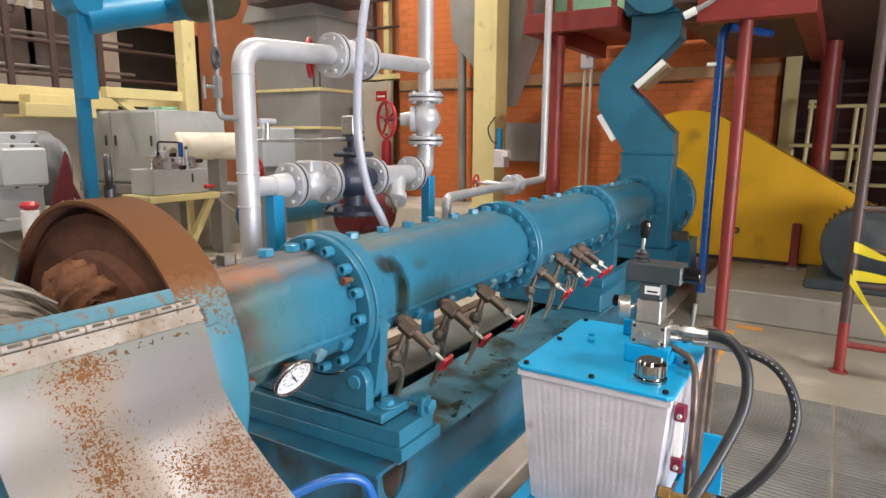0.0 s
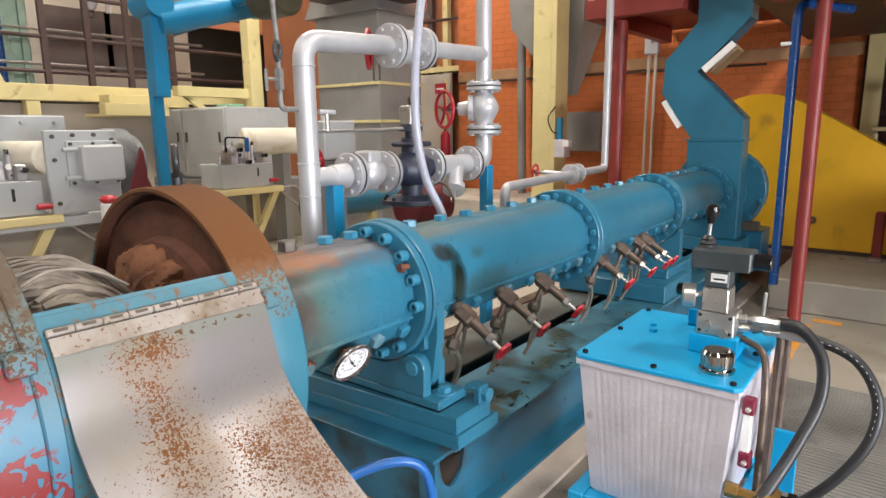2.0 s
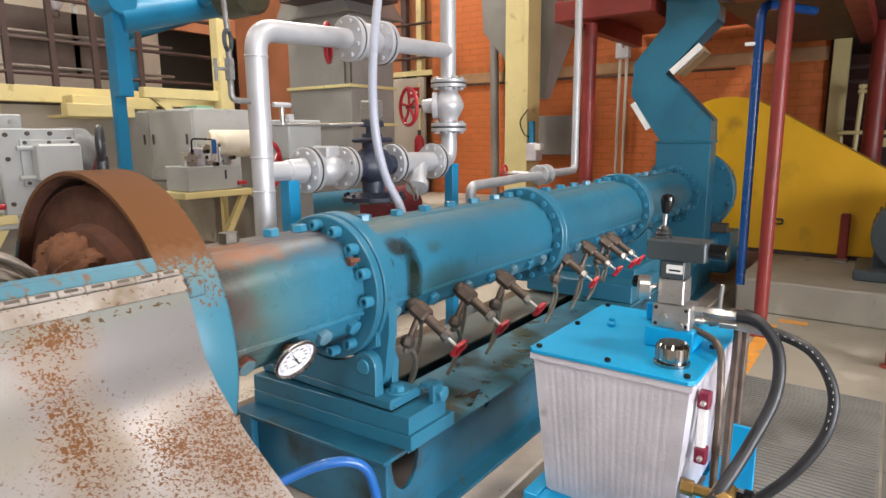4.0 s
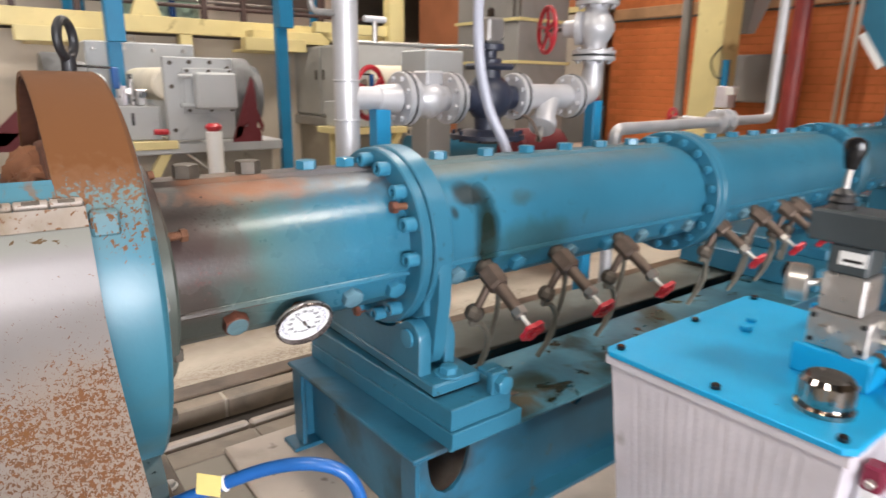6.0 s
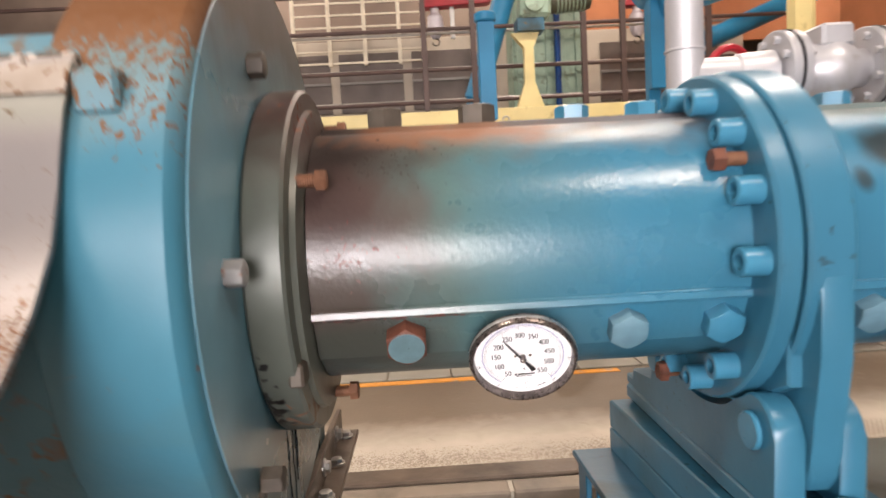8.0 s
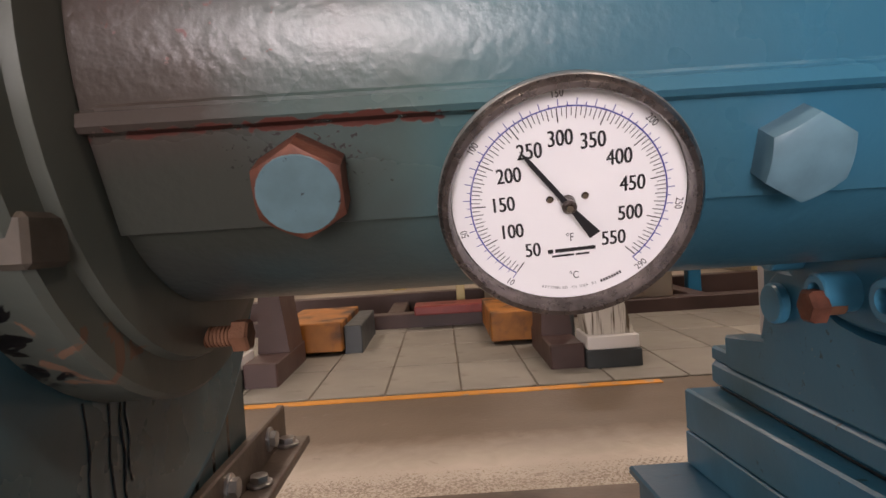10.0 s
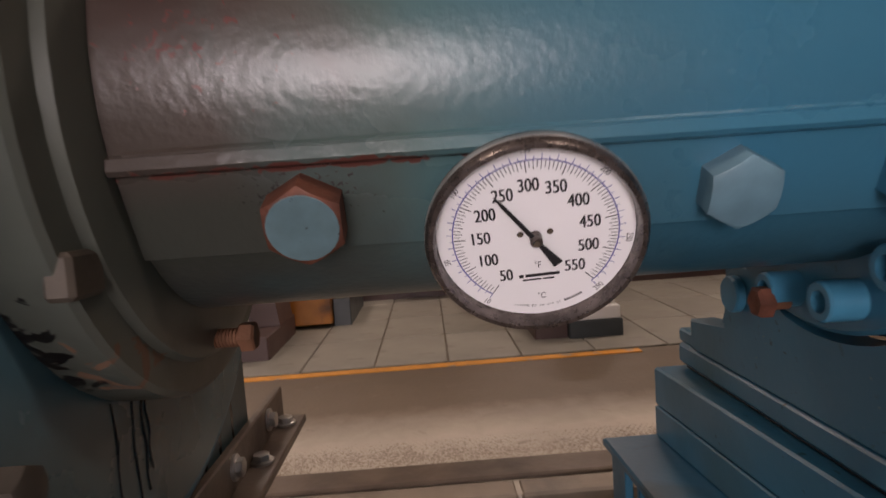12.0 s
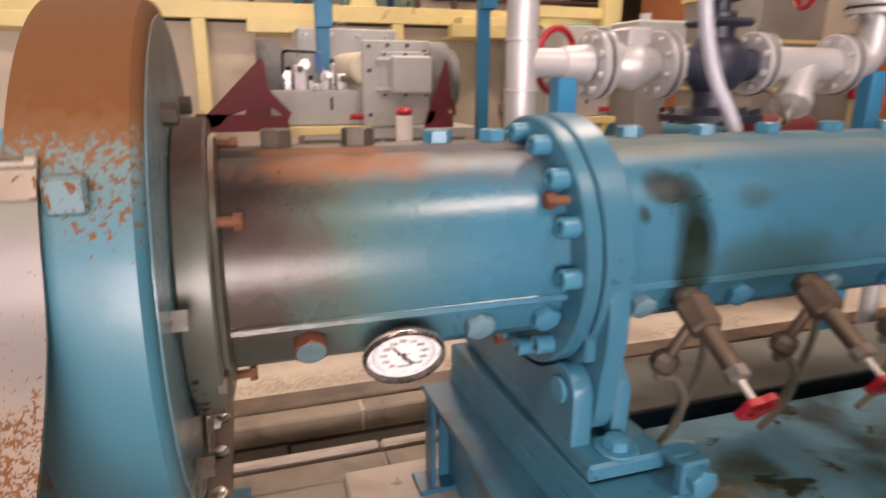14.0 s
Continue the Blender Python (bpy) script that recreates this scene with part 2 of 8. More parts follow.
M["drumred"] = mat("blue_drum_with_red_primer", (0.045, 0.155, 0.235), 0.42, var=0.15, scale=3, bump=0.2, bscale=50,
                   grad=[("Z", 0.86, 1.0, 0.25, (0.11, 0.15, 0.14), 0.85, 0.6), ("Z", 0.985, 1.06, 0.30, (0.10, 0.06, 0.032), 0.9, 0.85, 30.0)],
                   flecks=[((-0.31, -0.37, 0.925), (0.065, 0.10, 0.045), (0.18, 0.018, 0.018), 40.0, 0.38, 0.45), ((-0.33, -0.39, 0.77), (0.10, 0.12, 0.07), (0.18, 0.018, 0.018), 40.0, 0.36, 0.45), ((-0.30, -0.3, 1.0), (0.12, 0.3, 0.09), (0.09, 0.055, 0.03), 110.0, 0.47, 0.8)])
M["stainless"] = mat("rust_spotted_stainless_plate", (0.225, 0.206, 0.200), 0.38, metal=0.45, var=0.09, scale=2.2, bump=0.05, bscale=120,
                     stains=[((0.23, 0.16, 0.09), 3.0, 0.56, 0.80, 0.5)],
                     flecks=[((0.05, -0.56, 0.69), (0.40, 0.32, 0.26), (0.15, 0.075, 0.038), 190.0, 0.545, 0.85), ((-0.09, -0.385, 0.930), (0.085, 0.06, 0.045), (0.19, 0.080, 0.026), 190.0, 0.44, 0.85), ((-0.115, -0.40, 0.875), (0.05, 0.06, 0.05), (0.19, 0.080, 0.026), 190.0, 0.47, 0.85),
                             ((-0.10, -0.46, 0.770), (0.055, 0.10, 0.09), (0.17, 0.075, 0.026), 175.0, 0.445, 0.85), ((0.095, -0.53, 0.710), (0.085, 0.14, 0.12), (0.19, 0.085, 0.036), 200.0, 0.455, 0.85), ((0.02, -0.50, 0.74), (0.10, 0.08, 0.07), (0.19, 0.085, 0.030), 180.0, 0.51, 0.85),
                             ((-0.02, -0.72, 0.57), (0.28, 0.16, 0.10), (0.17, 0.075, 0.026), 190.0, 0.46, 0.85), ((0.02, -0.375, 0.945), (0.19, 0.04, 0.010), (0.12, 0.075, 0.035), 70.0, 0.50, 0.8)],
                     spots=[((-0.10, -0.395, 0.90), (0.09, 0.10, 0.09), (0.20, 0.135, 0.075), 0.55, 0.8, 0.6), ((-0.09, -0.47, 0.76), (0.08, 0.13, 0.12), (0.20, 0.135, 0.075), 0.5, 0.8, 0.6),
                            ((0.10, -0.54, 0.70), (0.12, 0.18, 0.15), (0.23, 0.165, 0.115), 0.45, 0.8, 0.6), ((-0.02, -0.72, 0.57), (0.28, 0.16, 0.10), (0.21, 0.15, 0.10), 0.45, 0.9, 0.6), ((-0.19, -0.42, 0.85), (0.05, 0.10, 0.16), (0.21, 0.185, 0.145), 0.6, 0.8, 0.5)],
                     grad=[("Z", 0.922, 0.942, 0.03, (0.20, 0.205, 0.175), 0.75, 0.5)])
M["hinge"] = mat("worn_hinge_steel", (0.31, 0.27, 0.235), 0.5, metal=0.3, var=0.25, stains=[((0.20, 0.15, 0.10), 9, 0.46, 0.66, 0.8), ((0.17, 0.085, 0.04), 110, 0.60, 0.66, 0.8)])
M["brownsteel"] = mat("brown_oiled_angle_steel", (0.110, 0.080, 0.058), 0.42, metal=0.2, var=0.3, scale=8, bump=0.2, stains=[((0.05, 0.035, 0.025), 5, 0.5, 0.7, 0.5)])
M["boltrust"] = mat("rusty_bolt", (0.19, 0.085, 0.045), 0.7, metal=0.3, var=0.3, scale=40, bump=0.3, bscale=150)
M["rustflat"] = mat("brown_rusted_bolt_flats", (0.13, 0.045, 0.026), 0.6, metal=0.2, var=0.35, scale=60, bump=0.3, bscale=180)
M["palerust"] = mat("pale_nut_with_rust", (0.30, 0.29, 0.28), 0.4, metal=0.4, var=0.2, scale=30, stains=[((0.20, 0.075, 0.04), 40, 0.52, 0.60, 0.8)])
M["zinc"] = mat("zinc_plated_steel", (0.50, 0.48, 0.45), 0.33, metal=0.85, var=0.15, scale=12, bump=0.05)
M["boltblue"] = mat("painted_bolt", (0.040, 0.19, 0.30), 0.32, var=0.15, scale=20, bump=0.1)
M["boltpale"] = mat("pale_scuffed_bolt", (0.11, 0.215, 0.27), 0.45, var=0.25, scale=30, bump=0.1, stains=[((0.28, 0.26, 0.22), 25, 0.6, 0.68, 0.6)])
M["boltface"] = mat("grey_teal_bolt_face", (0.095, 0.165, 0.185), 0.4, var=0.15, scale=60, bump=0.05, stains=[((0.02, 0.02, 0.02), 140, 0.66, 0.70, 0.6)])
M["boltdark"] = mat("dark_oxidised_bolt", (0.085, 0.07, 0.055), 0.55, metal=0.3, var=0.3, scale=30, bump=0.2)
M["silver"] = mat("aluminium_pipe_paint", (0.50, 0.495, 0.51), 0.44, metal=0.40, var=0.10, scale=6, bump=0.10, bscale=60, stains=[((0.36, 0.33, 0.30), 9, 0.62, 0.75, 0.5)])
M["cream"] = mat("cream_painted_steel", (0.66, 0.56, 0.27), 0.45, var=0.08, scale=3, bump=0.08, stains=[((0.36, 0.28, 0.13), 6, 0.63, 0.75, 0.6)])
M["brickred"] = mat("oxide_red_paint", (0.22, 0.028, 0.022), 0.42, var=0.15, scale=4, bump=0.08, stains=[((0.10, 0.02, 0.018), 4, 0.6, 0.75, 0.6)])
M["valvered"] = mat("red_handwheel_paint", (0.42, 0.018, 0.03), 0.35, var=0.12, scale=14, bump=0.06, stains=[((0.18, 0.03, 0.025), 20, 0.62, 0.72, 0.6)])
M["yellow"] = mat("yellow_guard_paint", (0.80, 0.43, 0.010), 0.42, var=0.10, scale=1.8, bump=0.05, stains=[((0.38, 0.19, 0.02), 2.5, 0.62, 0.8, 0.6)])
M["cyan"] = mat("bright_blue_tank_paint", (0.012, 0.31, 0.60), 0.38, var=0.08, scale=5, bump=0.05, stains=[((0.02, 0.06, 0.09), 45, 0.73, 0.76, 0.5)])
M["castalu"] = mat("cast_aluminium", (0.66, 0.62, 0.665), 0.48, metal=0.25, var=0.12, scale=8, bump=0.15, bscale=140, stains=[((0.30, 0.27, 0.25), 6, 0.62, 0.76, 0.6)])
M["machined"] = mat("machined_steel", (0.52, 0.50, 0.48), 0.30, metal=0.8, var=0.15, scale=10, bump=0.06)
M["chrome"] = mat("chrome", (0.42, 0.39, 0.36), 0.12, metal=1.0, var=0.05, bump=0.0)
M["black"] = mat("black_rubber", (0.018, 0.018, 0.02), 0.45, var=0.25, scale=20, bump=0.1)
M["blackgloss"] = mat("black_plastic", (0.008, 0.008, 0.009), 0.18, var=0.1, bump=0.0)
M["darkgrey"] = mat("dark_grey_motor_paint", (0.045, 0.055, 0.06), 0.4, var=0.2, scale=6, bump=0.1)
M["valveblack"] = mat("blue_black_valve_casting", (0.022, 0.026, 0.045), 0.45, var=0.2, scale=12, bump=0.25)
M["brass"] = mat("grimy_steel_valve", (0.13, 0.095, 0.075), 0.5, metal=0.5, var=0.3, scale=20, bump=0.2)
M["grey"] = mat("light_grey_cabinet_paint", (0.42, 0.43, 0.43), 0.5, var=0.08, scale=2.5, bump=0.05, stains=[((0.25, 0.25, 0.25), 3, 0.62, 0.8, 0.6)])
M["duct"] = mat("weathered_grey_sheet", (0.25, 0.24, 0.23), 0.55, var=0.15, scale=1.5, bump=0.08, stains=[((0.15, 0.14, 0.13), 1.2, 0.55, 0.8, 0.6)])
M["darkred"] = mat("maroon_guard_paint", (0.115, 0.009, 0.014), 0.62, var=0.15)
M["green"] = mat("pale_green_paint", (0.22, 0.42, 0.27), 0.5, var=0.12)
M["bluepole"] = mat("bright_blue_structural_paint", (0.013, 0.19, 0.37), 0.42, var=0.12, scale=3)
M["navy"] = mat("dark_blue_pipe_paint", (0.012, 0.06, 0.22), 0.25, var=0.12, scale=5)
M["beige"] = mat("beige_panel", (0.52, 0.46, 0.38), 0.6, var=0.08, scale=1.0, bump=0.05, stains=[((0.36, 0.32, 0.27), 1.3, 0.55, 0.8, 0.7)])
M["brick"] = mat("orange_fired_brick", (0.60, 0.165, 0.042), 0.6, var=0.08, scale=9, bump=0.25, bscale=90, rand=0.07)
M["mortar"] = mat("brick_mortar", (0.50, 0.150, 0.042), 0.9, var=0.15, scale=12, bump=0.3)
M["concrete"] = mat("trowelled_concrete", (0.27, 0.238, 0.195), 0.58, var=0.16, scale=1.3, bump=0.16, bscale=45, stains=[((0.17, 0.145, 0.115), 1.1, 0.50, 0.74, 0.55), ((0.40, 0.36, 0.30), 2.6, 0.60, 0.78, 0.7), ((0.12, 0.09, 0.07), 9, 0.64, 0.74, 0.5)])
# wide brown spots add the shade behind the barrel to a real brown band
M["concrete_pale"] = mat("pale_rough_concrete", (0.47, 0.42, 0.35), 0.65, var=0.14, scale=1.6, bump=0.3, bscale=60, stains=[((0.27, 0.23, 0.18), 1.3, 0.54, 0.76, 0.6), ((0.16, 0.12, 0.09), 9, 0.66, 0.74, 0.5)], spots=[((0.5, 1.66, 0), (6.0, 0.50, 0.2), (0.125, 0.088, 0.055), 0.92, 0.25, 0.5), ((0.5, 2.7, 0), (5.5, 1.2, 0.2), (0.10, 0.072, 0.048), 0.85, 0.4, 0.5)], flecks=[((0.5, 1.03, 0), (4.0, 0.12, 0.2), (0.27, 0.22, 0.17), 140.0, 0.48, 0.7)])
M["deck"] = mat("worn_blue_deck_plate", (0.038, 0.145, 0.215), 0.32, var=0.3, scale=5.0, tint=(0.065, 0.185, 0.25), bump=0.12, bscale=40, stains=[((0.012, 0.040, 0.040), 4.0, 0.53, 0.66, 0.3), ((0.010, 0.020, 0.012), 9.0, 0.60, 0.66, 0.25), ((0.11, 0.11, 0.085), 7.0, 0.67, 0.76, 0.7), ((0.16, 0.22, 0.25), 22.0, 0.66, 0.72, 0.6)],
                 spots=[((1.16, -0.25, 0.29), (0.14, 0.08, 0.04), (0.085, 0.065, 0.028), 0.9, 1.4, 0.6), ((1.30, -0.18, 0.29), (0.12, 0.06, 0.04), (0.012, 0.030, 0.015), 0.9, 1.6, 0.3), ((1.75, -0.20, 0.29), (0.22, 0.08, 0.04), (0.012, 0.030, 0.020), 0.8, 1.8, 0.3)])
M["drain"] = mat("grimy_translucent_drain_hose", (0.17, 0.155, 0.125), 0.3, var=0.2, scale=15, bump=0.05)
M["dirtytile"] = mat("dirty_grey_brown_tile", (0.235, 0.190, 0.145), 0.5, var=0.2, scale=6, bump=0.15, stains=[((0.10, 0.08, 0.06), 5, 0.52, 0.70, 0.4)])
M["plank"] = mat("near_black_plank", (0.022, 0.015, 0.010), 0.5, var=0.3, scale=6, bump=0.2)
M["pad"] = mat("pale_pad_concrete", (0.50, 0.43, 0.37), 0.65, var=0.12, scale=5, bump=0.25, bscale=60, stains=[((0.30, 0.25, 0.20), 4, 0.55, 0.75, 0.6), ((0.16, 0.12, 0.09), 14, 0.66, 0.74, 0.5)])
M["ribplate"] = mat("grey_ribbed_floor_plate", (0.185, 0.178, 0.168), 0.55, metal=0.15, var=0.25, scale=3, bump=0.1, stains=[((0.09, 0.08, 0.07), 2.2, 0.52, 0.72, 0.5)])
M["pit"] = mat("oily_trench_concrete", (0.06, 0.045, 0.035), 0.6, var=0.3, scale=4, bump=0.2)
M["linepaint"] = mat("orange_floor_line_paint", (0.62, 0.26, 0.03), 0.55, var=0.15, scale=12, stains=[((0.36, 0.28, 0.2), 10, 0.58, 0.68, 0.6)])
M["housing"] = mat("dusty_dark_grey_casting", (0.135, 0.138, 0.142), 0.5, var=0.25, scale=7, bump=0.25, bscale=40, stains=[((0.06, 0.058, 0.055), 5, 0.5, 0.7, 0.6)])
M["olive"] = mat("dark_olive_motor_paint", (0.060, 0.058, 0.035), 0.45, var=0.2, scale=8, bump=0.1)
M["palegreen"] = mat("faded_green_machine_paint", (0.30, 0.42, 0.33), 0.5, var=0.15, scale=5, stains=[((0.16, 0.18, 0.13), 5, 0.58, 0.72, 0.6)])
M["hoistred"] = mat("bright_red_hoist_cover", (0.42, 0.022, 0.035), 0.4, var=0.1)
M["bay"] = mat("opening_brown", (0.115, 0.090, 0.078), 0.45, var=0.3, scale=2.5)
M["cocksteel"] = mat("dull_grey_fitting_steel", (0.20, 0.19, 0.18), 0.5, metal=0.3, var=0.25, scale=30, bump=0.1)
M["brassfit"] = mat("yellow_brass_fitting", (0.45, 0.28, 0.09), 0.35, metal=0.8, var=0.2, scale=30)
# grimy orange, darkened to carry the shade under the machine
M["skid"] = mat("shaded_grimy_skid_orange", (0.36, 0.135, 0.018), 0.5, var=0.25, scale=8, bump=0.15, stains=[((0.07, 0.035, 0.018), 6, 0.48, 0.66, 0.6)])
M["white"] = mat("white_enamel", (0.78, 0.77, 0.75), 0.35, var=0.04, bump=0.0)
M["dial"] = mat("white_dial_card", (0.86, 0.85, 0.85), 0.42, var=0.03, bump=0.0)
M["ink"] = mat("black_print", (0.012, 0.012, 0.014), 0.5, var=0.0, bump=0.0)
M["inkblue"] = mat("blue_print", (0.05, 0.06, 0.30), 0.5, var=0.0, bump=0.0)
M["bezel"] = mat("speckled_dark_bezel", (0.150, 0.125, 0.115), 0.28, metal=0.8, var=0.45, scale=60, bump=0.12, bscale=220, stains=[((0.12, 0.10, 0.09), 150, 0.62, 0.68, 0.5)])
M["plastic_red"] = mat("maroon_plastic", (0.16, 0.012, 0.035), 0.3, var=0.1)
M["hoseclear"] = mat("translucent_hose", (0.38, 0.39, 0.46), 0.3, var=0.06, scale=8, bump=0.05)
M["crumb"] = mat("grey_rubber_strands", (0.22, 0.185, 0.150), 0.75, var=0.35, scale=25, bump=0.4)
M["ceiling"] = mat("dark_roof_sheet", (0.10, 0.095, 0.09), 0.7, var=0.1, scale=1)
M["hallwall"] = mat("dark_hall_wall", (0.14, 0.115, 0.09), 0.8, var=0.12, scale=0.6)
M["darksteel"] = mat("dark_brown_structural_steel", (0.075, 0.045, 0.04), 0.5, var=0.2, scale=4)
M["tape"] = mat("yellow_caution_tape", (0.70, 0.56, 0.02), 0.4, var=0.08)
M["tag"] = mat("yellow_paper_tag", (0.78, 0.62, 0.22), 0.6, var=0.06)
M["bluehose"] = mat("blue_rubber_hose", (0.015, 0.10, 0.34), 0.35, var=0.12)
M["tancover"] = mat("tan_cover_sheet", (0.30, 0.20, 0.11), 0.6, var=0.15, scale=6)
M["insul"] = mat("white_pipe_lagging", (0.70, 0.64, 0.52), 0.7, var=0.12, scale=5, stains=[((0.42, 0.30, 0.15), 3, 0.6, 0.75, 0.7)])
M["glow"] = bpy.data.materials.new("lamp_diffuser")
M["glow"].use_nodes = True
M["glow"].node_tree.nodes["Principled BSDF"].inputs["Emission Color"].default_value = (*WARM, 1)
M["glow"].node_tree.nodes["Principled BSDF"].inputs["Emission Strength"].default_value = 12
# glow of the added fill panes and the gate sheet
M["fillglow"] = bpy.data.materials.new("fill_glow")
M["fillglow"].use_nodes = True
M["fillglow"].node_tree.nodes["Principled BSDF"].inputs["Emission Color"].default_value = (*COOL, 1)
M["fillglow"].node_tree.nodes["Principled BSDF"].inputs["Emission Strength"].default_value = 2

# ---- shape helpers ----


def to_mesh(name, bm, material):
    bmesh.ops.recalc_face_normals(bm, faces=bm.faces)
    me = bpy.data.meshes.new(name)
    for f in bm.faces:
        f.smooth = True
    bm.to_mesh(me)
    bm.free()
    me.set_sharp_from_angle(angle=radians(34))
    me.materials.append(material)
    return me


def part(name, bm, material, parent, label=""):
    return piece(name, to_mesh(name, bm, material), None, parent, label)


def piece(name, me, m, parent, label=""):
    ob = new(name, me)
    if parent:
        ob.parent = parent
        up = Matrix.Identity(4)
        chain, p = [], parent
        while p:
            chain.append(p)
            p = p.parent
        for p in reversed(chain):
            up = up @ p.matrix_parent_inverse @ p.matrix_basis if p.parent else p.matrix_basis.copy()
        ob.matrix_parent_inverse = up.inverted()
    if m is not None:
        ob.matrix_basis = m
    if label:
        tagged(ob, label)
    return ob


def thing(name, at, label, category, group="", kind=""):
    ob = new(name)
    ob.empty_display_size = 0.1
    ob.matrix_basis = Matrix.Translation(at)
    return tagged(ob, label, category, group, kind)


def solid(name, bm, material, label, category="", kind="structure", group=""):
    return tagged(new(name, to_mesh(name, bm, material)), label, category, group, kind)


def B():
    return bmesh.new()


def box(bm, lo, hi, bev=0.003, m=None):
    c = [(a + b) / 2 for a, b in zip(lo, hi)]
    s = [abs(b - a) for a, b in zip(lo, hi)]
    mm = Matrix.Translation(c) @ Matrix.Diagonal((*s, 1))
    r = bmesh.ops.create_cube(bm, size=1, matrix=(m @ mm) if m else mm)
    if bev:
        e = list({e for v in r["verts"] for e in v.link_edges})
        bmesh.ops.bevel(bm, geom=e, offset=min(bev, min(s) * 0.4), segments=1, affect="EDGES", profile=0.5)
    return bm


def axis_matrix(p0, p1):
    d = Vector(p1) - Vector(p0)
    return Matrix.Translation(p0) @ d.to_track_quat("Z", "Y").to_matrix().to_4x4(), d.length


def lathe(bm, prof, p0, p1, seg=32, a0=0.0, a1=360.0):
    """prof: (radius, height along the axis from p0 to p1 in metres)"""
    m, _ = axis_matrix(p0, p1)
    full = abs(a1 - a0) > 359.9
    n = seg if full else seg + 1
    rings = []
    for r, h in prof:
        if r < 1e-6:
            rings.append([bm.verts.new(m @ Vector((0, 0, h)))])
            continue
        rings.append([bm.verts.new(m @ Vector((r * math.cos(radians(a0 + (a1 - a0) * i / seg)), r * math.sin(radians(a0 + (a1 - a0) * i / seg)), h))) for i in range(n)])
    for a, b in zip(rings, rings[1:]):
        for i in range(seg):
            j = (i + 1) % n if full else i + 1
            if len(a) == 1 and len(b) == 1:
                continue
            if len(a) == 1:
                bm.faces.new((a[0], b[i], b[j]))
            elif len(b) == 1:
                bm.faces.new((a[i], a[j], b[0]))
            else:
                bm.faces.new((a[i], a[j], b[j], b[i]))
    return bm


def cyl(bm, p0, p1, r, seg=24, bev=0.002, r2=None):
    L = (Vector(p1) - Vector(p0)).length
    r2 = r if r2 is None else r2
    b = min(bev, r * 0.4, L * 0.4)
    return lathe(bm, [(0, 0), (r - b, 0), (r, b), (r2, L - b), (r2 - b, L), (0, L)], p0, p1, seg)


def ring(bm, p0, p1, r_in, r_out, seg=48, bev=0.003):
    L = (Vector(p1) - Vector(p0)).length
    b = min(bev, L * 0.3)
    return lathe(bm, [(r_in, 0), (r_out - b, 0), (r_out, b), (r_out, L - b), (r_out - b, L), (r_in, L), (r_in, 0)], p0, p1, seg)


def smooth_path(pts, n=8):
    P = [Vector(p) for p in pts]
    P = [2 * P[0] - P[1]] + P + [2 * P[-1] - P[-2]]
    out = []
    for i in range(1, len(P) - 2):
        for k in range(n):
            t = k / n
            a, b, c, d = P[i - 1], P[i], P[i + 1], P[i + 2]
            out.append(0.5 * ((2 * b) + (c - a) * t + (2 * a - 5 * b + 4 * c - d) * t * t + (3 * b - a - 3 * c + d) * t ** 3))
    out.append(P[-2])
    return out


def bent(pts, rad, n=6):
    """A polyline with its corners rounded to the given radius."""
    P = [Vector(p) for p in pts]
    out = [P[0]]
    for a, b, c in zip(P, P[1:], P[2:]):
        u, w = (a - b).normalized(), (c - b).normalized()
        r = min(rad, (a - b).length * 0.48, (c - b).length * 0.48)
        for k in range(n + 1):
            t = k / n
            out.append((b + u * r) * (1 - t) ** 2 + b * 2 * t * (1 - t) + (b + w * r) * t * t)
    return out + [P[-1]]


def tube(bm, pts, r, seg=12, cap=True):
    P = [Vector(p) for p in pts]
    rings = []
    side = None
    for i, p in enumerate(P):
        d = (P[min(i + 1, len(P) - 1)] - P[max(i - 1, 0)]).normalized()
        if side is None:
            side = d.orthogonal().normalized()
        side = (side - d * side.dot(d)).normalized()
        up = d.cross(side)
        rr = r[i] if isinstance(r, list) else r
        rings.append([bm.verts.new(p + (side * math.cos(2 * math.pi * k / seg) + up * math.sin(2 * math.pi * k / seg)) * rr) for k in range(seg)])
    for a, b in zip(rings, rings[1:]):
        for k in range(seg):
            bm.faces.new((a[k], a[(k + 1) % seg], b[(k + 1) % seg], b[k]))
    if cap:
        bm.faces.new(rings[0])
        bm.faces.new(rings[-1])
    return bm


def prism(bm, poly, axis, lo, hi, bev=0.0):
    """poly: points in the two other axes, in order; drawn out along axis from lo to hi"""
    def at(p, v):
        return {"x": (v, p[0], p[1]), "y": (p[0], v, p[1]), "z": (p[0], p[1], v)}[axis]
    a = [bm.verts.new(at(p, lo)) for p in poly]
    b = [bm.verts.new(at(p, hi)) for p in poly]
    fs = [bm.faces.new(a), bm.faces.new(b)]
    n = len(poly)
    for i in range(n):
        fs.append(bm.faces.new((a[i], a[(i + 1) % n], b[(i + 1) % n], b[i])))
    if bev:
        e = list({e for f in fs[:2] for e in f.edges})
        bmesh.ops.bevel(bm, geom=e, offset=bev, segments=1, affect="EDGES")
    return bm


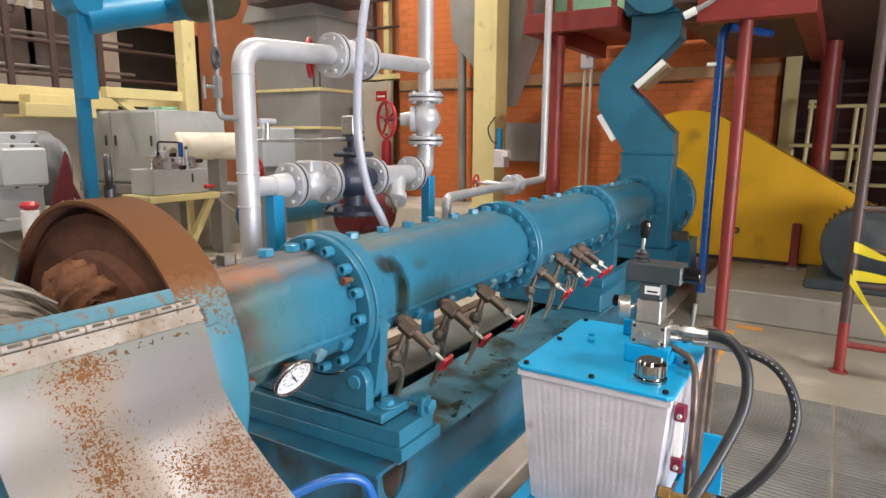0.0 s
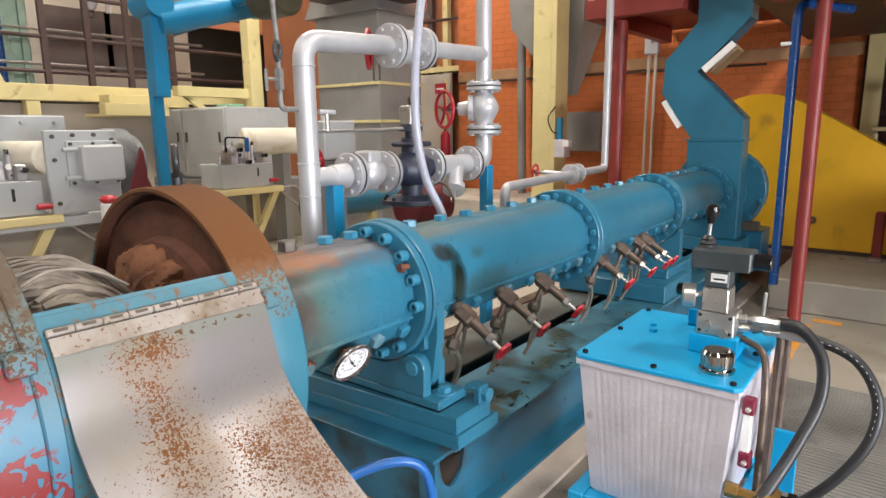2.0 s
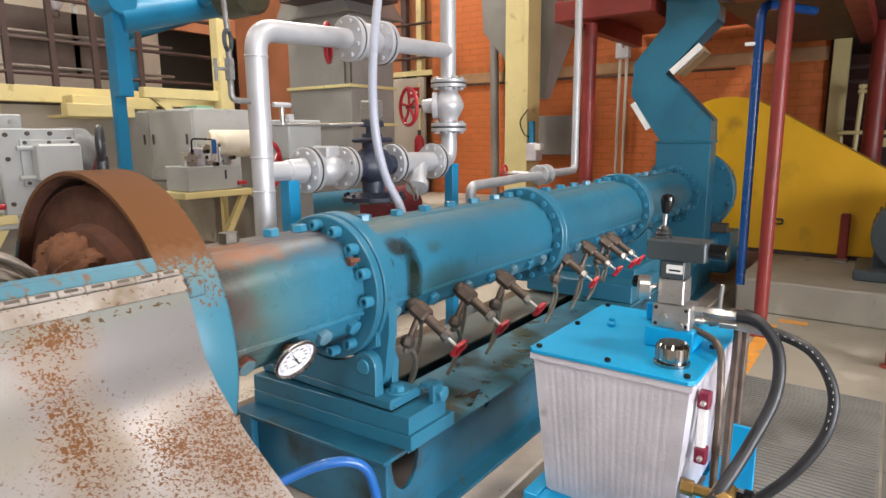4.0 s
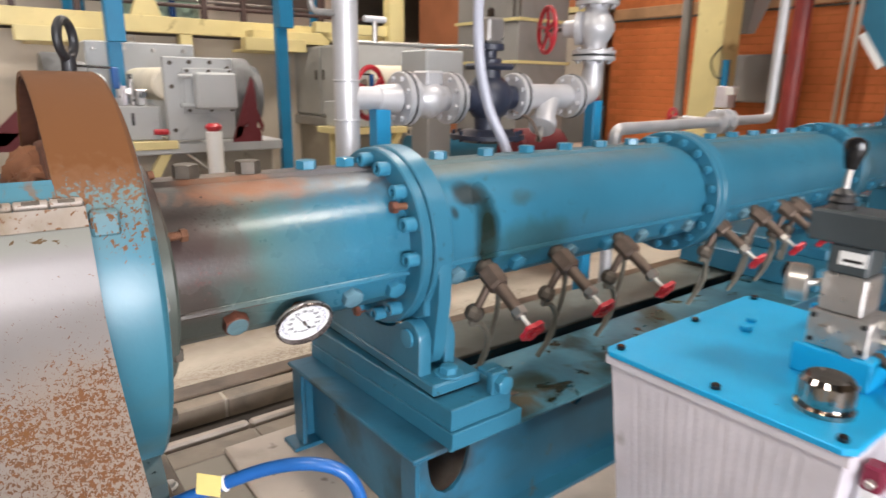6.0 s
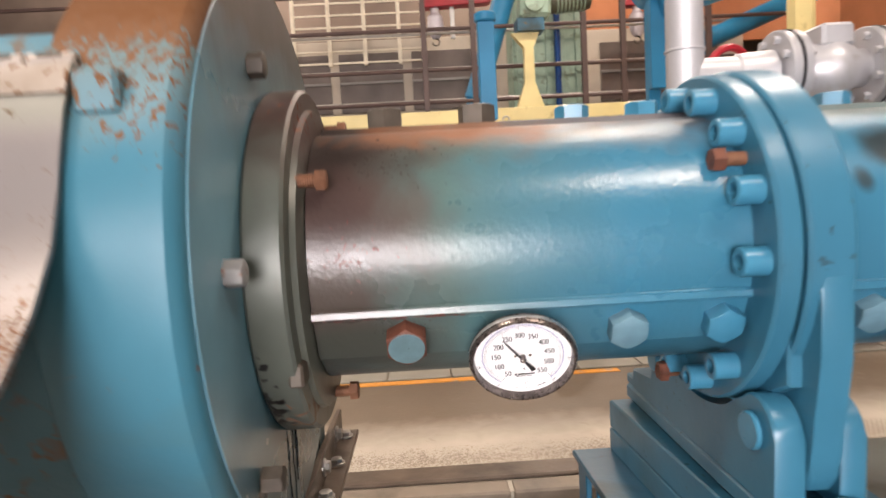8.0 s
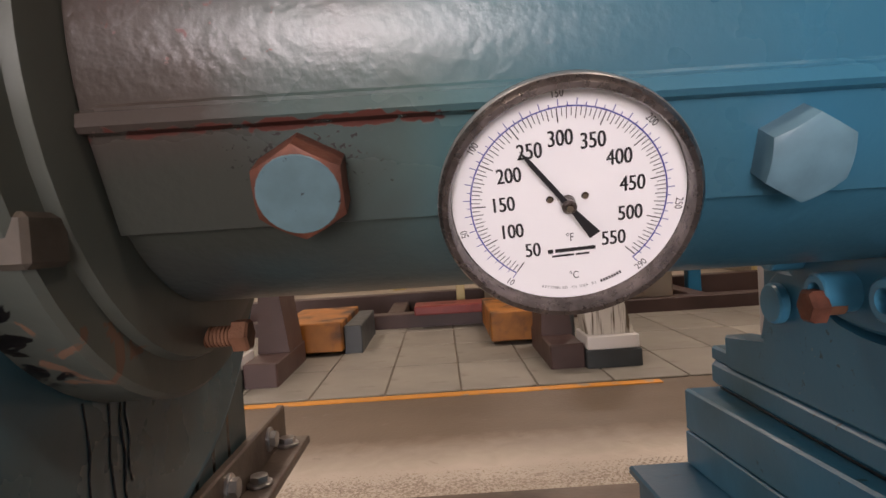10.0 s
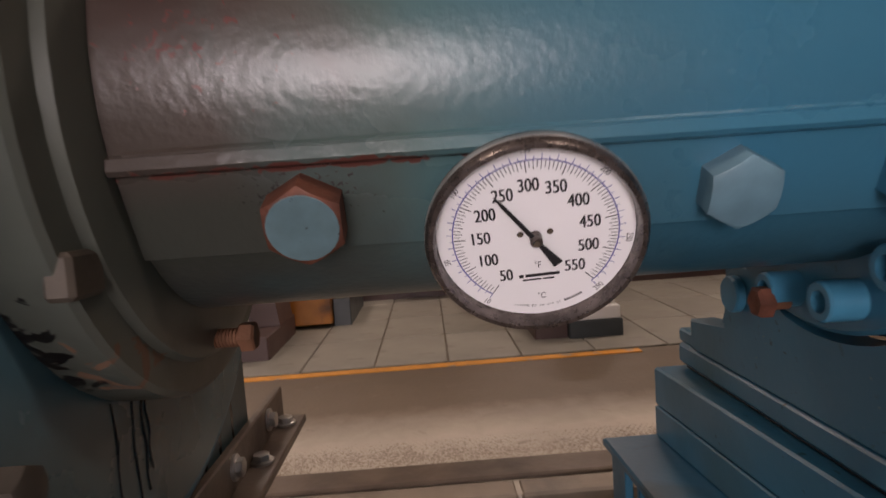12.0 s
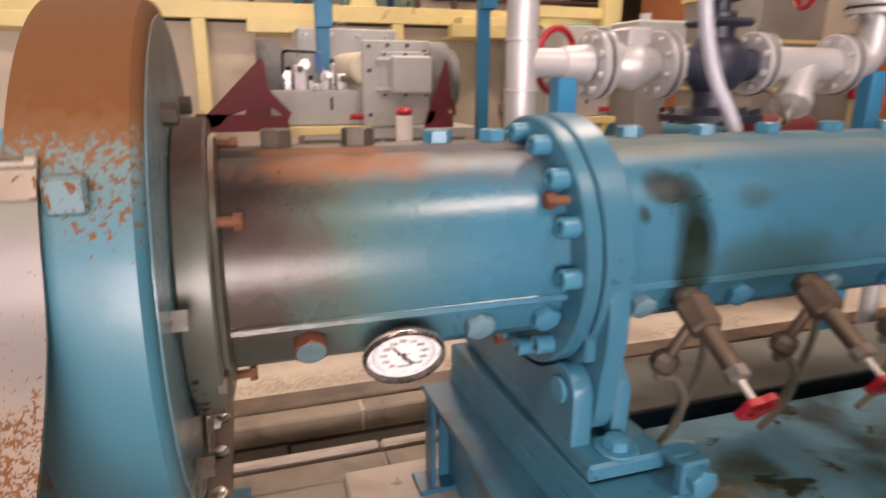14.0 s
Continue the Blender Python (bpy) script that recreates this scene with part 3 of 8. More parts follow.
def hexhead(bm, af, h, washer=0.0):
    """A hexagon head standing on z = 0, with a turned chamfer."""
    n, rc = 36, af * 0.475
    if washer:
        cyl(bm, (0, 0, -0.001), (0, 0, 0.004), washer, 20, 0.001)
    z0 = 0.003 if washer else -0.004
    rh = [af / 2 / math.cos((2 * math.pi * i / n + math.pi / 6) % (math.pi / 3) - math.pi / 6) for i in range(n)]
    ringz = [[(r, z0) for r in rh], [(r, h - (r - rc) * 0.6) for r in rh], [(rc, h) for r in rh]]
    loops = [[bm.verts.new((r * math.cos(2 * math.pi * i / n), r * math.sin(2 * math.pi * i / n), z)) for i, (r, z) in enumerate(lp)] for lp in ringz]
    for a, b in zip(loops, loops[1:]):
        for i in range(n):
            bm.faces.new((a[i], a[(i + 1) % n], b[(i + 1) % n], b[i]))
    bm.faces.new(loops[-1])
    return bm


def on(p, d, spin=0.0):
    """The pose that sets a thing standing along +z on the point p, facing d."""
    return Matrix.Translation(p) @ Vector(d).to_track_quat("Z", "Y").to_matrix().to_4x4() @ pose(0, 0, 0, 0, 0, spin)


def handwheel(parent, at, d, r, spokes=3, rim=0.008, material="valvered", hub=0.014, name="handwheel"):
    bm = B()
    m = on(at, d)
    n = 28
    tube(bm, [m @ Vector((r * math.cos(2 * math.pi * i / n), r * math.sin(2 * math.pi * i / n), 0)) for i in range(n + 1)], rim, 8, False)
    cyl(bm, m @ Vector((0, 0, -0.012)), m @ Vector((0, 0, 0.012)), hub, 14)
    for k in range(spokes):
        a = 2 * math.pi * k / spokes + 0.4
        tube(bm, [m @ Vector((0, 0, -0.004)), m @ Vector((r * 0.5 * math.cos(a), r * 0.5 * math.sin(a), -0.006)), m @ Vector((r * math.cos(a), r * math.sin(a), 0))], rim * 0.8, 6)
    return part(name, bm, M[material], parent, "red painted iron handwheel")


def text_mesh(body, size, m, name, parent, material, align="CENTER"):
    cu = bpy.data.curves.new(name, "FONT")
    cu.body, cu.size, cu.align_x, cu.align_y = body, size, align, "CENTER"
    ob = new(name, cu)
    me = bpy.data.meshes.new_from_object(ob.evaluated_get(bpy.context.evaluated_depsgraph_get()))
    bpy.data.objects.remove(ob)
    me.materials.clear()
    me.materials.append(material)
    return piece(name, me, m, parent)

# ---- the hall ----
TR_Y0, TR_Y1, TR_X0, TR_X1 = 0.532, 0.79, -6.0, 4.4
bm = B()
for lo, hi in (((HALL_X0, HALL_Y0), (HALL_X1, TR_Y0)), ((HALL_X0, TR_Y0), (TR_X0, TR_Y1)), ((TR_X1, TR_Y0), (HALL_X1, TR_Y1))):
    box(bm, (*lo, -0.3), (*hi, 0.0), 0)
solid("floor", bm, M["concrete"], "worn brown-grey concrete floor of the factory hall", "floor")
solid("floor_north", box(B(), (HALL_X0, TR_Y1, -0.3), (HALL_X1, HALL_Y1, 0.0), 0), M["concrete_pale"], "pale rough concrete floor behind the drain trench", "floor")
bm = B()
box(bm, (TR_X0, TR_Y0, -0.3), (TR_X1, TR_Y1, -0.26), 0)
solid("trench_bottom", bm, M["pit"], "oily dark bottom of the drain trench", "floor")
# unseen walls and roof close the hall; their dark colour cuts bounced light
for nm, lo, hi, lab in (("wall_south", (HALL_X0, HALL_Y0 - 0.25, 0), (HALL_X1, HALL_Y0, 1.1), "rendered hall wall below the windows"),
                        ("wall_south_upper", (HALL_X0, HALL_Y0 - 0.25, 2.95), (HALL_X1, HALL_Y0, HALL_Z), "rendered hall wall above the windows"),
                        ("wall_south_middle", (HALL_X0 + 8.06, HALL_Y0 - 0.25, 1.1), (HALL_X1, HALL_Y0, 2.95), "rendered hall wall beside the windows"),
                        ("wall_north", (HALL_X0, HALL_Y1, 0), (HALL_X1, HALL_Y1 + 0.25, HALL_Z), "dusty rendered wall at the back of the hall"),
                        ("wall_west", (HALL_X0 - 0.25, HALL_Y0, 0), (HALL_X0, HALL_Y1, HALL_Z), "dusty rendered end wall of the hall"),
                        ("wall_east", (HALL_X1, HALL_Y0, 0), (HALL_X1 + 0.25, HALL_Y1, HALL_Z), "dusty rendered end wall of the hall")):
    solid(nm, box(B(), lo, hi, 0), M["hallwall"], lab, "wall")
solid("ceiling", box(B(), (HALL_X0, HALL_Y0, HALL_Z), (HALL_X1, HALL_Y1, HALL_Z + 0.2), 0), M["ceiling"], "unseen dark roof closing the hall", "ceiling")
# unseen panes, added to glow as fill light
win = thing("window_band", (0, HALL_Y0, 1.1), "band of glowing panes added behind the camera as fill", "window", kind="structure")
for k in range(4):
    x0 = HALL_X0 + k * 2.0
    part("pane", box(B(), (x0 + 0.06, HALL_Y0 - 0.10, 1.16), (x0 + 1.94, HALL_Y0 - 0.06, 2.89), 0), M["fillglow"], win)
    part("mullion", box(B(), (x0 - 0.06, HALL_Y0 - 0.2, 1.1), (x0 + 0.06, HALL_Y0 - 0.02, 2.95), 0.005), M["white"], win)
# unseen gate panel, added to glow in place of the camera's torch
gate = thing("gate", (-0.2, HALL_Y0, 0), "glowing gate panel added in place of the torch at the camera", "gate", kind="structure")
part("sheet", box(B(), (-1.5, HALL_Y0 + 0.02, 0.05), (1.1, HALL_Y0 + 0.06, 2.25), 0.002), M["fillglow"], gate)
for x in (-1.56, 1.1):
    part("jamb", box(B(), (x, HALL_Y0 + 0.005, 0), (x + 0.06, HALL_Y0 + 0.09, 2.3), 0.004), M["white"], gate)
part("header", box(B(), (-1.56, HALL_Y0 + 0.005, 2.31), (1.16, HALL_Y0 + 0.09, 2.40), 0.004), M["white"], gate)
for lx, ly, watts in LAMPS:
    lt = thing("ceiling_light", (lx, ly, HALL_Z), "white high-bay luminaire hanging under the roof", "lamp", "high-bay lights")
    part("housing", box(B(), (lx - 0.72, ly - 0.32, HALL_Z - 0.35), (lx + 0.72, ly + 0.32, HALL_Z - 0.25), 0.01), M["white"], lt)
    part("diffuser", box(B(), (lx - 0.66, ly - 0.26, HALL_Z - 0.375), (lx + 0.66, ly + 0.26, HALL_Z - 0.352), 0), M["glow"], lt)
    for s in (-0.5, 0.5):
        part("hanger", cyl(B(), (lx + s, ly, HALL_Z - 0.25), (lx + s, ly, HALL_Z), 0.006, 8), M["zinc"], lt)

# step under the drive, floor plates, lines
STEP_X, STEP_Z = 4.27, 0.235
bm = B()
box(bm, (STEP_X, -3.6, 0.0), (6.6, -0.62, STEP_Z), 0.012)
solid("plinth", bm, M["concrete"], "raised pale concrete plinth under the drive motor", "plinth")
bm = B()
box(bm, (0.545, -0.47, 0), (4.95, 0.445, 0.018), 0.006)
solid("base_pad", bm, M["pad"], "thin concrete pad under the machine base", "pad")


def strip(name, lo, hi, z, material, label):
    return solid(name, box(B(), (*lo, 0.0), (*hi, z), 0.001), material, label, "floor marking")


strip("floor_line", (-5, 1.88), (1.33, 1.932), 0.004, M["linepaint"], "worn orange line painted along the floor")
strip("floor_line", (4.1, -1.10), (4.18, -0.93), 0.004, M["linepaint"], "short orange paint mark on the floor")
strip("floor_line", (2.95, -0.94), (4.0, -0.86), 0.004, M["linepaint"], "worn orange line painted beside the post")

# ribbed plates of the walkway in front
walk_plates = thing("floor_plates", (2.0, -1.6, 0), "grey ribbed steel plates laid over the walkway", "floor plate", kind="structure")
for k in range(4):
    for j in range(3):
        x0, y0 = -0.1 + k * 0.76, -2.93 + j * 0.70
        bm = B()
        box(bm, (x0, y0, 0.0), (x0 + 0.75, y0 + 0.69, 0.006), 0.001)
        for i in range(27):
            xr = x0 + 0.02 + i * 0.0272
            box(bm, (xr, y0 + 0.01, 0.005), (xr + 0.012, y0 + 0.68, 0.010), 0)
        part("plate", bm, M["ribplate"], walk_plates)

# pale tiles beyond the line, with recessed joints
tiles = thing("floor_tiles", (0.5, 2.6, 0), "pale worn floor tiles with dark joints", "floor tile", kind="structure")
tile_me = to_mesh("tile", box(B(), (0.003, 0.004, 0), (0.302, 0.496, 0.008), 0.003), mat("pale_floor_tile", (0.27, 0.255, 0.215), 0.5, var=0.15, scale=4, bump=0.1, stains=[((0.15, 0.125, 0.10), 5, 0.56, 0.74, 0.6)], rand=0.18))
for i in range(24):
    for j in range(5):
        piece("tile", tile_me, Matrix.Translation((-3.725 + 0.305 * i, 1.942 + 0.5 * j, 0)), tiles)

# trench edge: steel beam, kerb stones, dark cover planks and edge tiles
trench = thing("trench_frame", (0.5, 0.85, 0), "brown steel edge beam, cover planks and kerb of a floor trench", "trench frame")
part("beam", box(B(), (-2.5, 0.862, 0.0), (3.9, 0.960, 0.014), 0.004), M["brownsteel"], trench)
for k in range(6):
    x0 = -3.05 + k * 1.24
    part("kerb_stone", box(B(), (x0, 0.782, -0.10), (x0 + 1.232, 0.858, 0.004), 0.006), M["dirtytile"], trench)
for k in range(11):
    x0 = -2.38 + k * 0.56
    part("cover_plank", box(B(), (x0, 0.598, -0.085), (x0 + 0.552, 0.778, -0.060 - 0.004 * (k % 3)), 0.003), M["plank"], trench, "near-black trench cover plank")
for k in range(14):
    x0 = -2.32 + k * 0.50
    part("kerb_block", box(B(), (x0, 0.556, -0.26), (x0 + 0.492, 0.592, 0.010 + 0.002 * (k % 2)), 0.008), M["pad"], trench)
    part("edge_tile", box(B(), (x0, 0.432, -0.02), (x0 + 0.494, 0.530, 0.005), 0.003), M["dirtytile"], trench)
    if x0 < 0.05:
        part("edge_tile", box(B(), (x0 + 0.1, 0.330, -0.02), (x0 + 0.54, 0.426, 0.004), 0.003), M["dirtytile"], trench)

# tread plate behind the beam, with rows of small raised studs
tread = solid("tread_plate", box(B(), (-2.2, 0.964, 0.0), (2.6, 1.135, 0.004), 0.001), M["concrete_pale"], "worn pale tread plate with small raised studs", "floor plate")
verts, faces = [], []
for i in range(290):
    for j in range(13):
        cx, cy = -2.19 + 0.0165 * i + (0.008 if j % 2 else 0.0), 0.972 + 0.0127 * j
        n = len(verts)
        verts += [(cx - 0.0045, cy, 0.0041), (cx, cy - 0.0030, 0.0041), (cx + 0.0045, cy, 0.0041), (cx, cy + 0.0030, 0.0041), (cx, cy, 0.0062)]
        faces += [(n, n + 1, n + 4), (n + 1, n + 2, n + 4), (n + 2, n + 3, n + 4), (n + 3, n, n + 4)]
me = bpy.data.meshes.new("studs")
me.from_pydata(verts, [], faces)
me.materials.append(M["concrete_pale"])
tagged(piece("studs", me, None, tread), kind="stuff")

# ---- the screw press ----
AX = 0.772
FR = Vector((0, -0.905, -0.425))


def arc(r, a0, a1, n):
    return [(-0.006 + r * math.cos(radians(a0 + (a1 - a0) * i / n)), AX + 0.004 + r * math.sin(radians(a0 + (a1 - a0) * i / n))) for i in range(n + 1)]


def barrel_profile():
    pts = arc(0.174, 198, 90, 22)
    pts += [(0.004, AX + 0.188), (0.072, AX + 0.188)]
    pts += arc(0.174, 62, -136, 40)
    pts += [(-0.139, AX - 0.117), (-0.1655, AX - 0.0635), (-0.1745, AX - 0.0630), (-0.1775, AX - 0.0600), (-0.1765, AX - 0.0525)]
    return pts


bolt_me = to_mesh("hex_bolt", hexhead(B(), 0.045, 0.022), M["boltblue"])
bolt_pale = to_mesh("hex_bolt", hexhead(B(), 0.045, 0.022), M["boltpale"])
bolt_rust = to_mesh("hex_bolt", hexhead(B(), 0.048, 0.025), M["rustflat"])
bolt_dark = to_mesh("hex_bolt", hexhead(B(), 0.050, 0.030), M["boltdark"])
bm = B()
lathe(bm, [(0.0, 0.012), (0.011, 0.012), (0.010, 0.032), (0.016, 0.032), (0.018, 0.030), (0.018, -0.004), (0, -0.004)], (0, 0, 0), (0, 0, 1), 18)
socket_me = to_mesh("socket_screw", bm, M["boltblue"])
plate_nut = to_mesh("hex_bolt", hexhead(B(), 0.026, 0.020), M["palerust"])
plate_nut_dark = to_mesh("hex_bolt", hexhead(B(), 0.028, 0.020), M["boltdark"])
small_hex = to_mesh("hex_bolt", hexhead(B(), 0.026, 0.016), M["boltblue"])

press = thing("screw_press", (2.6, 0, 0.3), "long blue painted screw press barrel of bolted sections", "screw press")
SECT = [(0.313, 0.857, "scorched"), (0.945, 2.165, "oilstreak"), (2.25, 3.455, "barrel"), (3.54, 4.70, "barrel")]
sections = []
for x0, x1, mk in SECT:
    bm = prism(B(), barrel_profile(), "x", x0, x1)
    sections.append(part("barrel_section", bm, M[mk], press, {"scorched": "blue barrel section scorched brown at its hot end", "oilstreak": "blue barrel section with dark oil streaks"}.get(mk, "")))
    part("weld_seam", tube(B(), [(x0 + 0.01 + i * (x1 - x0 - 0.02) / 40, -0.1735 + 0.0008 * math.sin(i * 2.3), AX - 0.0510) for i in range(41)], 0.0028, 6), M[mk], sections[-1])

FRONT_BOLT = Vector((0, -0.150, AX - 0.0915))
front_x = {0: [0.426, 0.704, 0.826], 1: [1.02, 1.238, 1.46, 1.634, 1.822, 1.971, 2.10], 2: [2.36, 2.50, 2.76, 2.99, 3.16, 3.34], 3: [3.62, 3.80, 3.98, 4.16, 4.34, 4.52, 4.64]}
top_x = {0: [0.405, 0.545, 0.692, 0.80], 1: [1.10, 1.28, 1.45, 1.63, 1.81, 1.99, 2.12], 2: [2.34, 2.52, 2.70, 2.88, 3.06, 3.24, 3.40], 3: [3.62, 3.80, 3.98, 4.16, 4.34, 4.52, 4.64]}
for s, sec in enumerate(sections):
    for i, x in enumerate(front_x[s]):
        me = bolt_rust if (s, i) == (0, 0) else bolt_pale if (i + s) % 2 else bolt_me
        hb_ = piece("hex_bolt", me, on((x, FRONT_BOLT.y, FRONT_BOLT.z), FR, 0), sec, "")
        if (s, i) == (0, 0):
            part("bolt_face", cyl(B(), Vector((x, FRONT_BOLT.y, FRONT_BOLT.z)) + FR * 0.0235, Vector((x, FRONT_BOLT.y, FRONT_BOLT.z)) + FR * 0.0255, 0.0231, 28, 0.0008), M["boltface"], hb_)
    for i, x in enumerate(top_x[s]):
        piece("hex_bolt", bolt_dark if s == 0 and i < 2 else bolt_me, on((x, 0.040, AX + 0.188), (0, 0, 1), 11 * i), sec)


def flange(x0, x1, r, material="blue", n=14, rb=0.197, screws="", r_in=0.12, a0=9, skip=()):
    fl = part("flange", ring(B(), (x0, 0, AX), (x1, 0, AX), r_in, r, 64, 0.004), M[material], press)
    for k in range(n):
        a = radians(360 / n * k + a0)
        if k in skip:
            continue
        y, z = rb * math.cos(a), AX + rb * math.sin(a)
        if "l" in screws:
            piece("socket_screw", socket_me, on((x0, y, z), (-1, 0, 0)), fl)
        if "r" in screws:
            piece("hex_bolt", small_hex, on((x1, y, z), (1, 0, 0), 20 * k), fl)
        if "L" in screws:
            piece("hex_bolt", small_hex, on((x0, y, z), (-1, 0, 0), 20 * k), fl)
    return fl


flange(0.856, 0.886, 0.236, screws="l", n=15, rb=0.205, a0=16, skip=(8,))
f1b = flange(0.889, 0.945, 0.240)
rusty = part("rusty_bolt", cyl(B(), (0.826, -0.161, 0.881), (0.857, -0.161, 0.881), 0.009, 12), M["boltrust"], press, "rusty square-headed bolt in the flange")
part("bolt_head", lathe(B(), [(0, 0), (0.0155, 0), (0.0155, 0.012), (0.013, 0.015), (0, 0.015)], (0.828, -0.161, 0.881), (0, -0.161, 0.881), 6), M["rustflat"], rusty)
flange(2.165, 2.205, 0.232, screws="L", n=18, rb=0.205)
flange(2.208, 2.250, 0.232, screws="r", n=18, rb=0.205)
flange(3.455, 3.495, 0.232, screws="L", n=18, rb=0.205)
flange(3.498, 3.540, 0.232, screws="r", n=18, rb=0.205)
flange(4.70, 4.745, 0.236, screws="l", n=18, rb=0.205)
# the flange's foot, held between two lugs
bm = B()
prism(bm, [(-0.20, AX), (-0.20, 0.60), (-0.10, 0.55), (0.10, 0.55), (0.16, 0.425), (0.262, 0.425), (0.262, 0.475), (0.236, 0.52), (0.236, AX), (0.12, 0.62), (-0.12, 0.62)], "x", 0.886, 0.930, 0.004)
part("flange_foot", bm, M["blue"], f1b)
part("flange_leg", prism(B(), [(-0.237, AX), (-0.238, 0.70), (-0.236, 0.64), (-0.226, 0.58), (-0.218, 0.52), (-0.213, 0.487), (-0.198, 0.468), (-0.17, 0.460), (-0.14, 0.466), (-0.122, 0.482), (-0.11, 0.53), (-0.12, 0.60), (-0.17, AX)], "x", 0.9025, 0.9405, 0.005), M["blue"], f1b)
rb = part("rusty_bolt", cyl(B(), (0.826, 0.030, 0.560), (0.846, 0.030, 0.560), 0.009, 12), M["boltrust"], press, "rusty hexagon bolt under the flange")
part("bolt_head", lathe(B(), [(0, 0), (0.016, 0), (0.016, 0.011), (0.013, 0.014), (0, 0.014)], (0.826, 0.030, 0.560), (0, 0.030, 0.560), 6), M["rustflat"], rb)

# burnt adapter rings between the barrel and the discharge drum
ad = part("adapter_ring", lathe(B(), [(0.14, 0), (0.238, 0), (0.242, 0.004), (0.242, 0.044), (0.238, 0.048), (0.215, 0.049), (0.212, 0.056), (0.190, 0.060), (0.14, 0.060)], (0.252, 0, AX), (1, 0, AX), 64), M["ringsteel"], press, "burnt dark steel adapter ring")
for k, a in enumerate((177, 62, 118, 0)):
    y, z = 0.288 * math.cos(radians(a)), AX + 0.288 * math.sin(radians(a))
    piece("hex_bolt", plate_nut if k == 0 else plate_nut_dark, on((0.2515, y, z), (1, 0, 0), 10), ad)
part("ring_pad", box(B(), (0.288, -0.212, 0.640), (0.306, -0.176, 0.668), 0.003), M["boltdark"], ad)
for y, z, L in ((-0.173, 0.881, 0.030), (-0.012, 0.573, 0.032), (0.15, 0.63, 0.03), (0.06, 0.965, 0.03)):
    jb = part("jack_bolt", cyl(B(), (0.298, y, z), (0.302 + L, y, z), 0.0072, 14), M["boltrust"], press, "rusty threaded jack bolt")
    for t in range(8):
        ring_z = 0.306 + t * (L - 0.008) / 8
        part("thread", ring(B(), (ring_z, y, z), (ring_z + 0.0018, y, z), 0.0065, 0.0085, 14, 0.0004), M["boltrust"], jb)
    part("bolt_head", lathe(B(), [(0, 0), (0.0135, 0), (0.0135, 0.011), (0.0115, 0.013), (0, 0.013)], (0.300 + L, y, z), (1, y, z), 6), M["boltrust"], jb)
# blowdown valves along the front strip


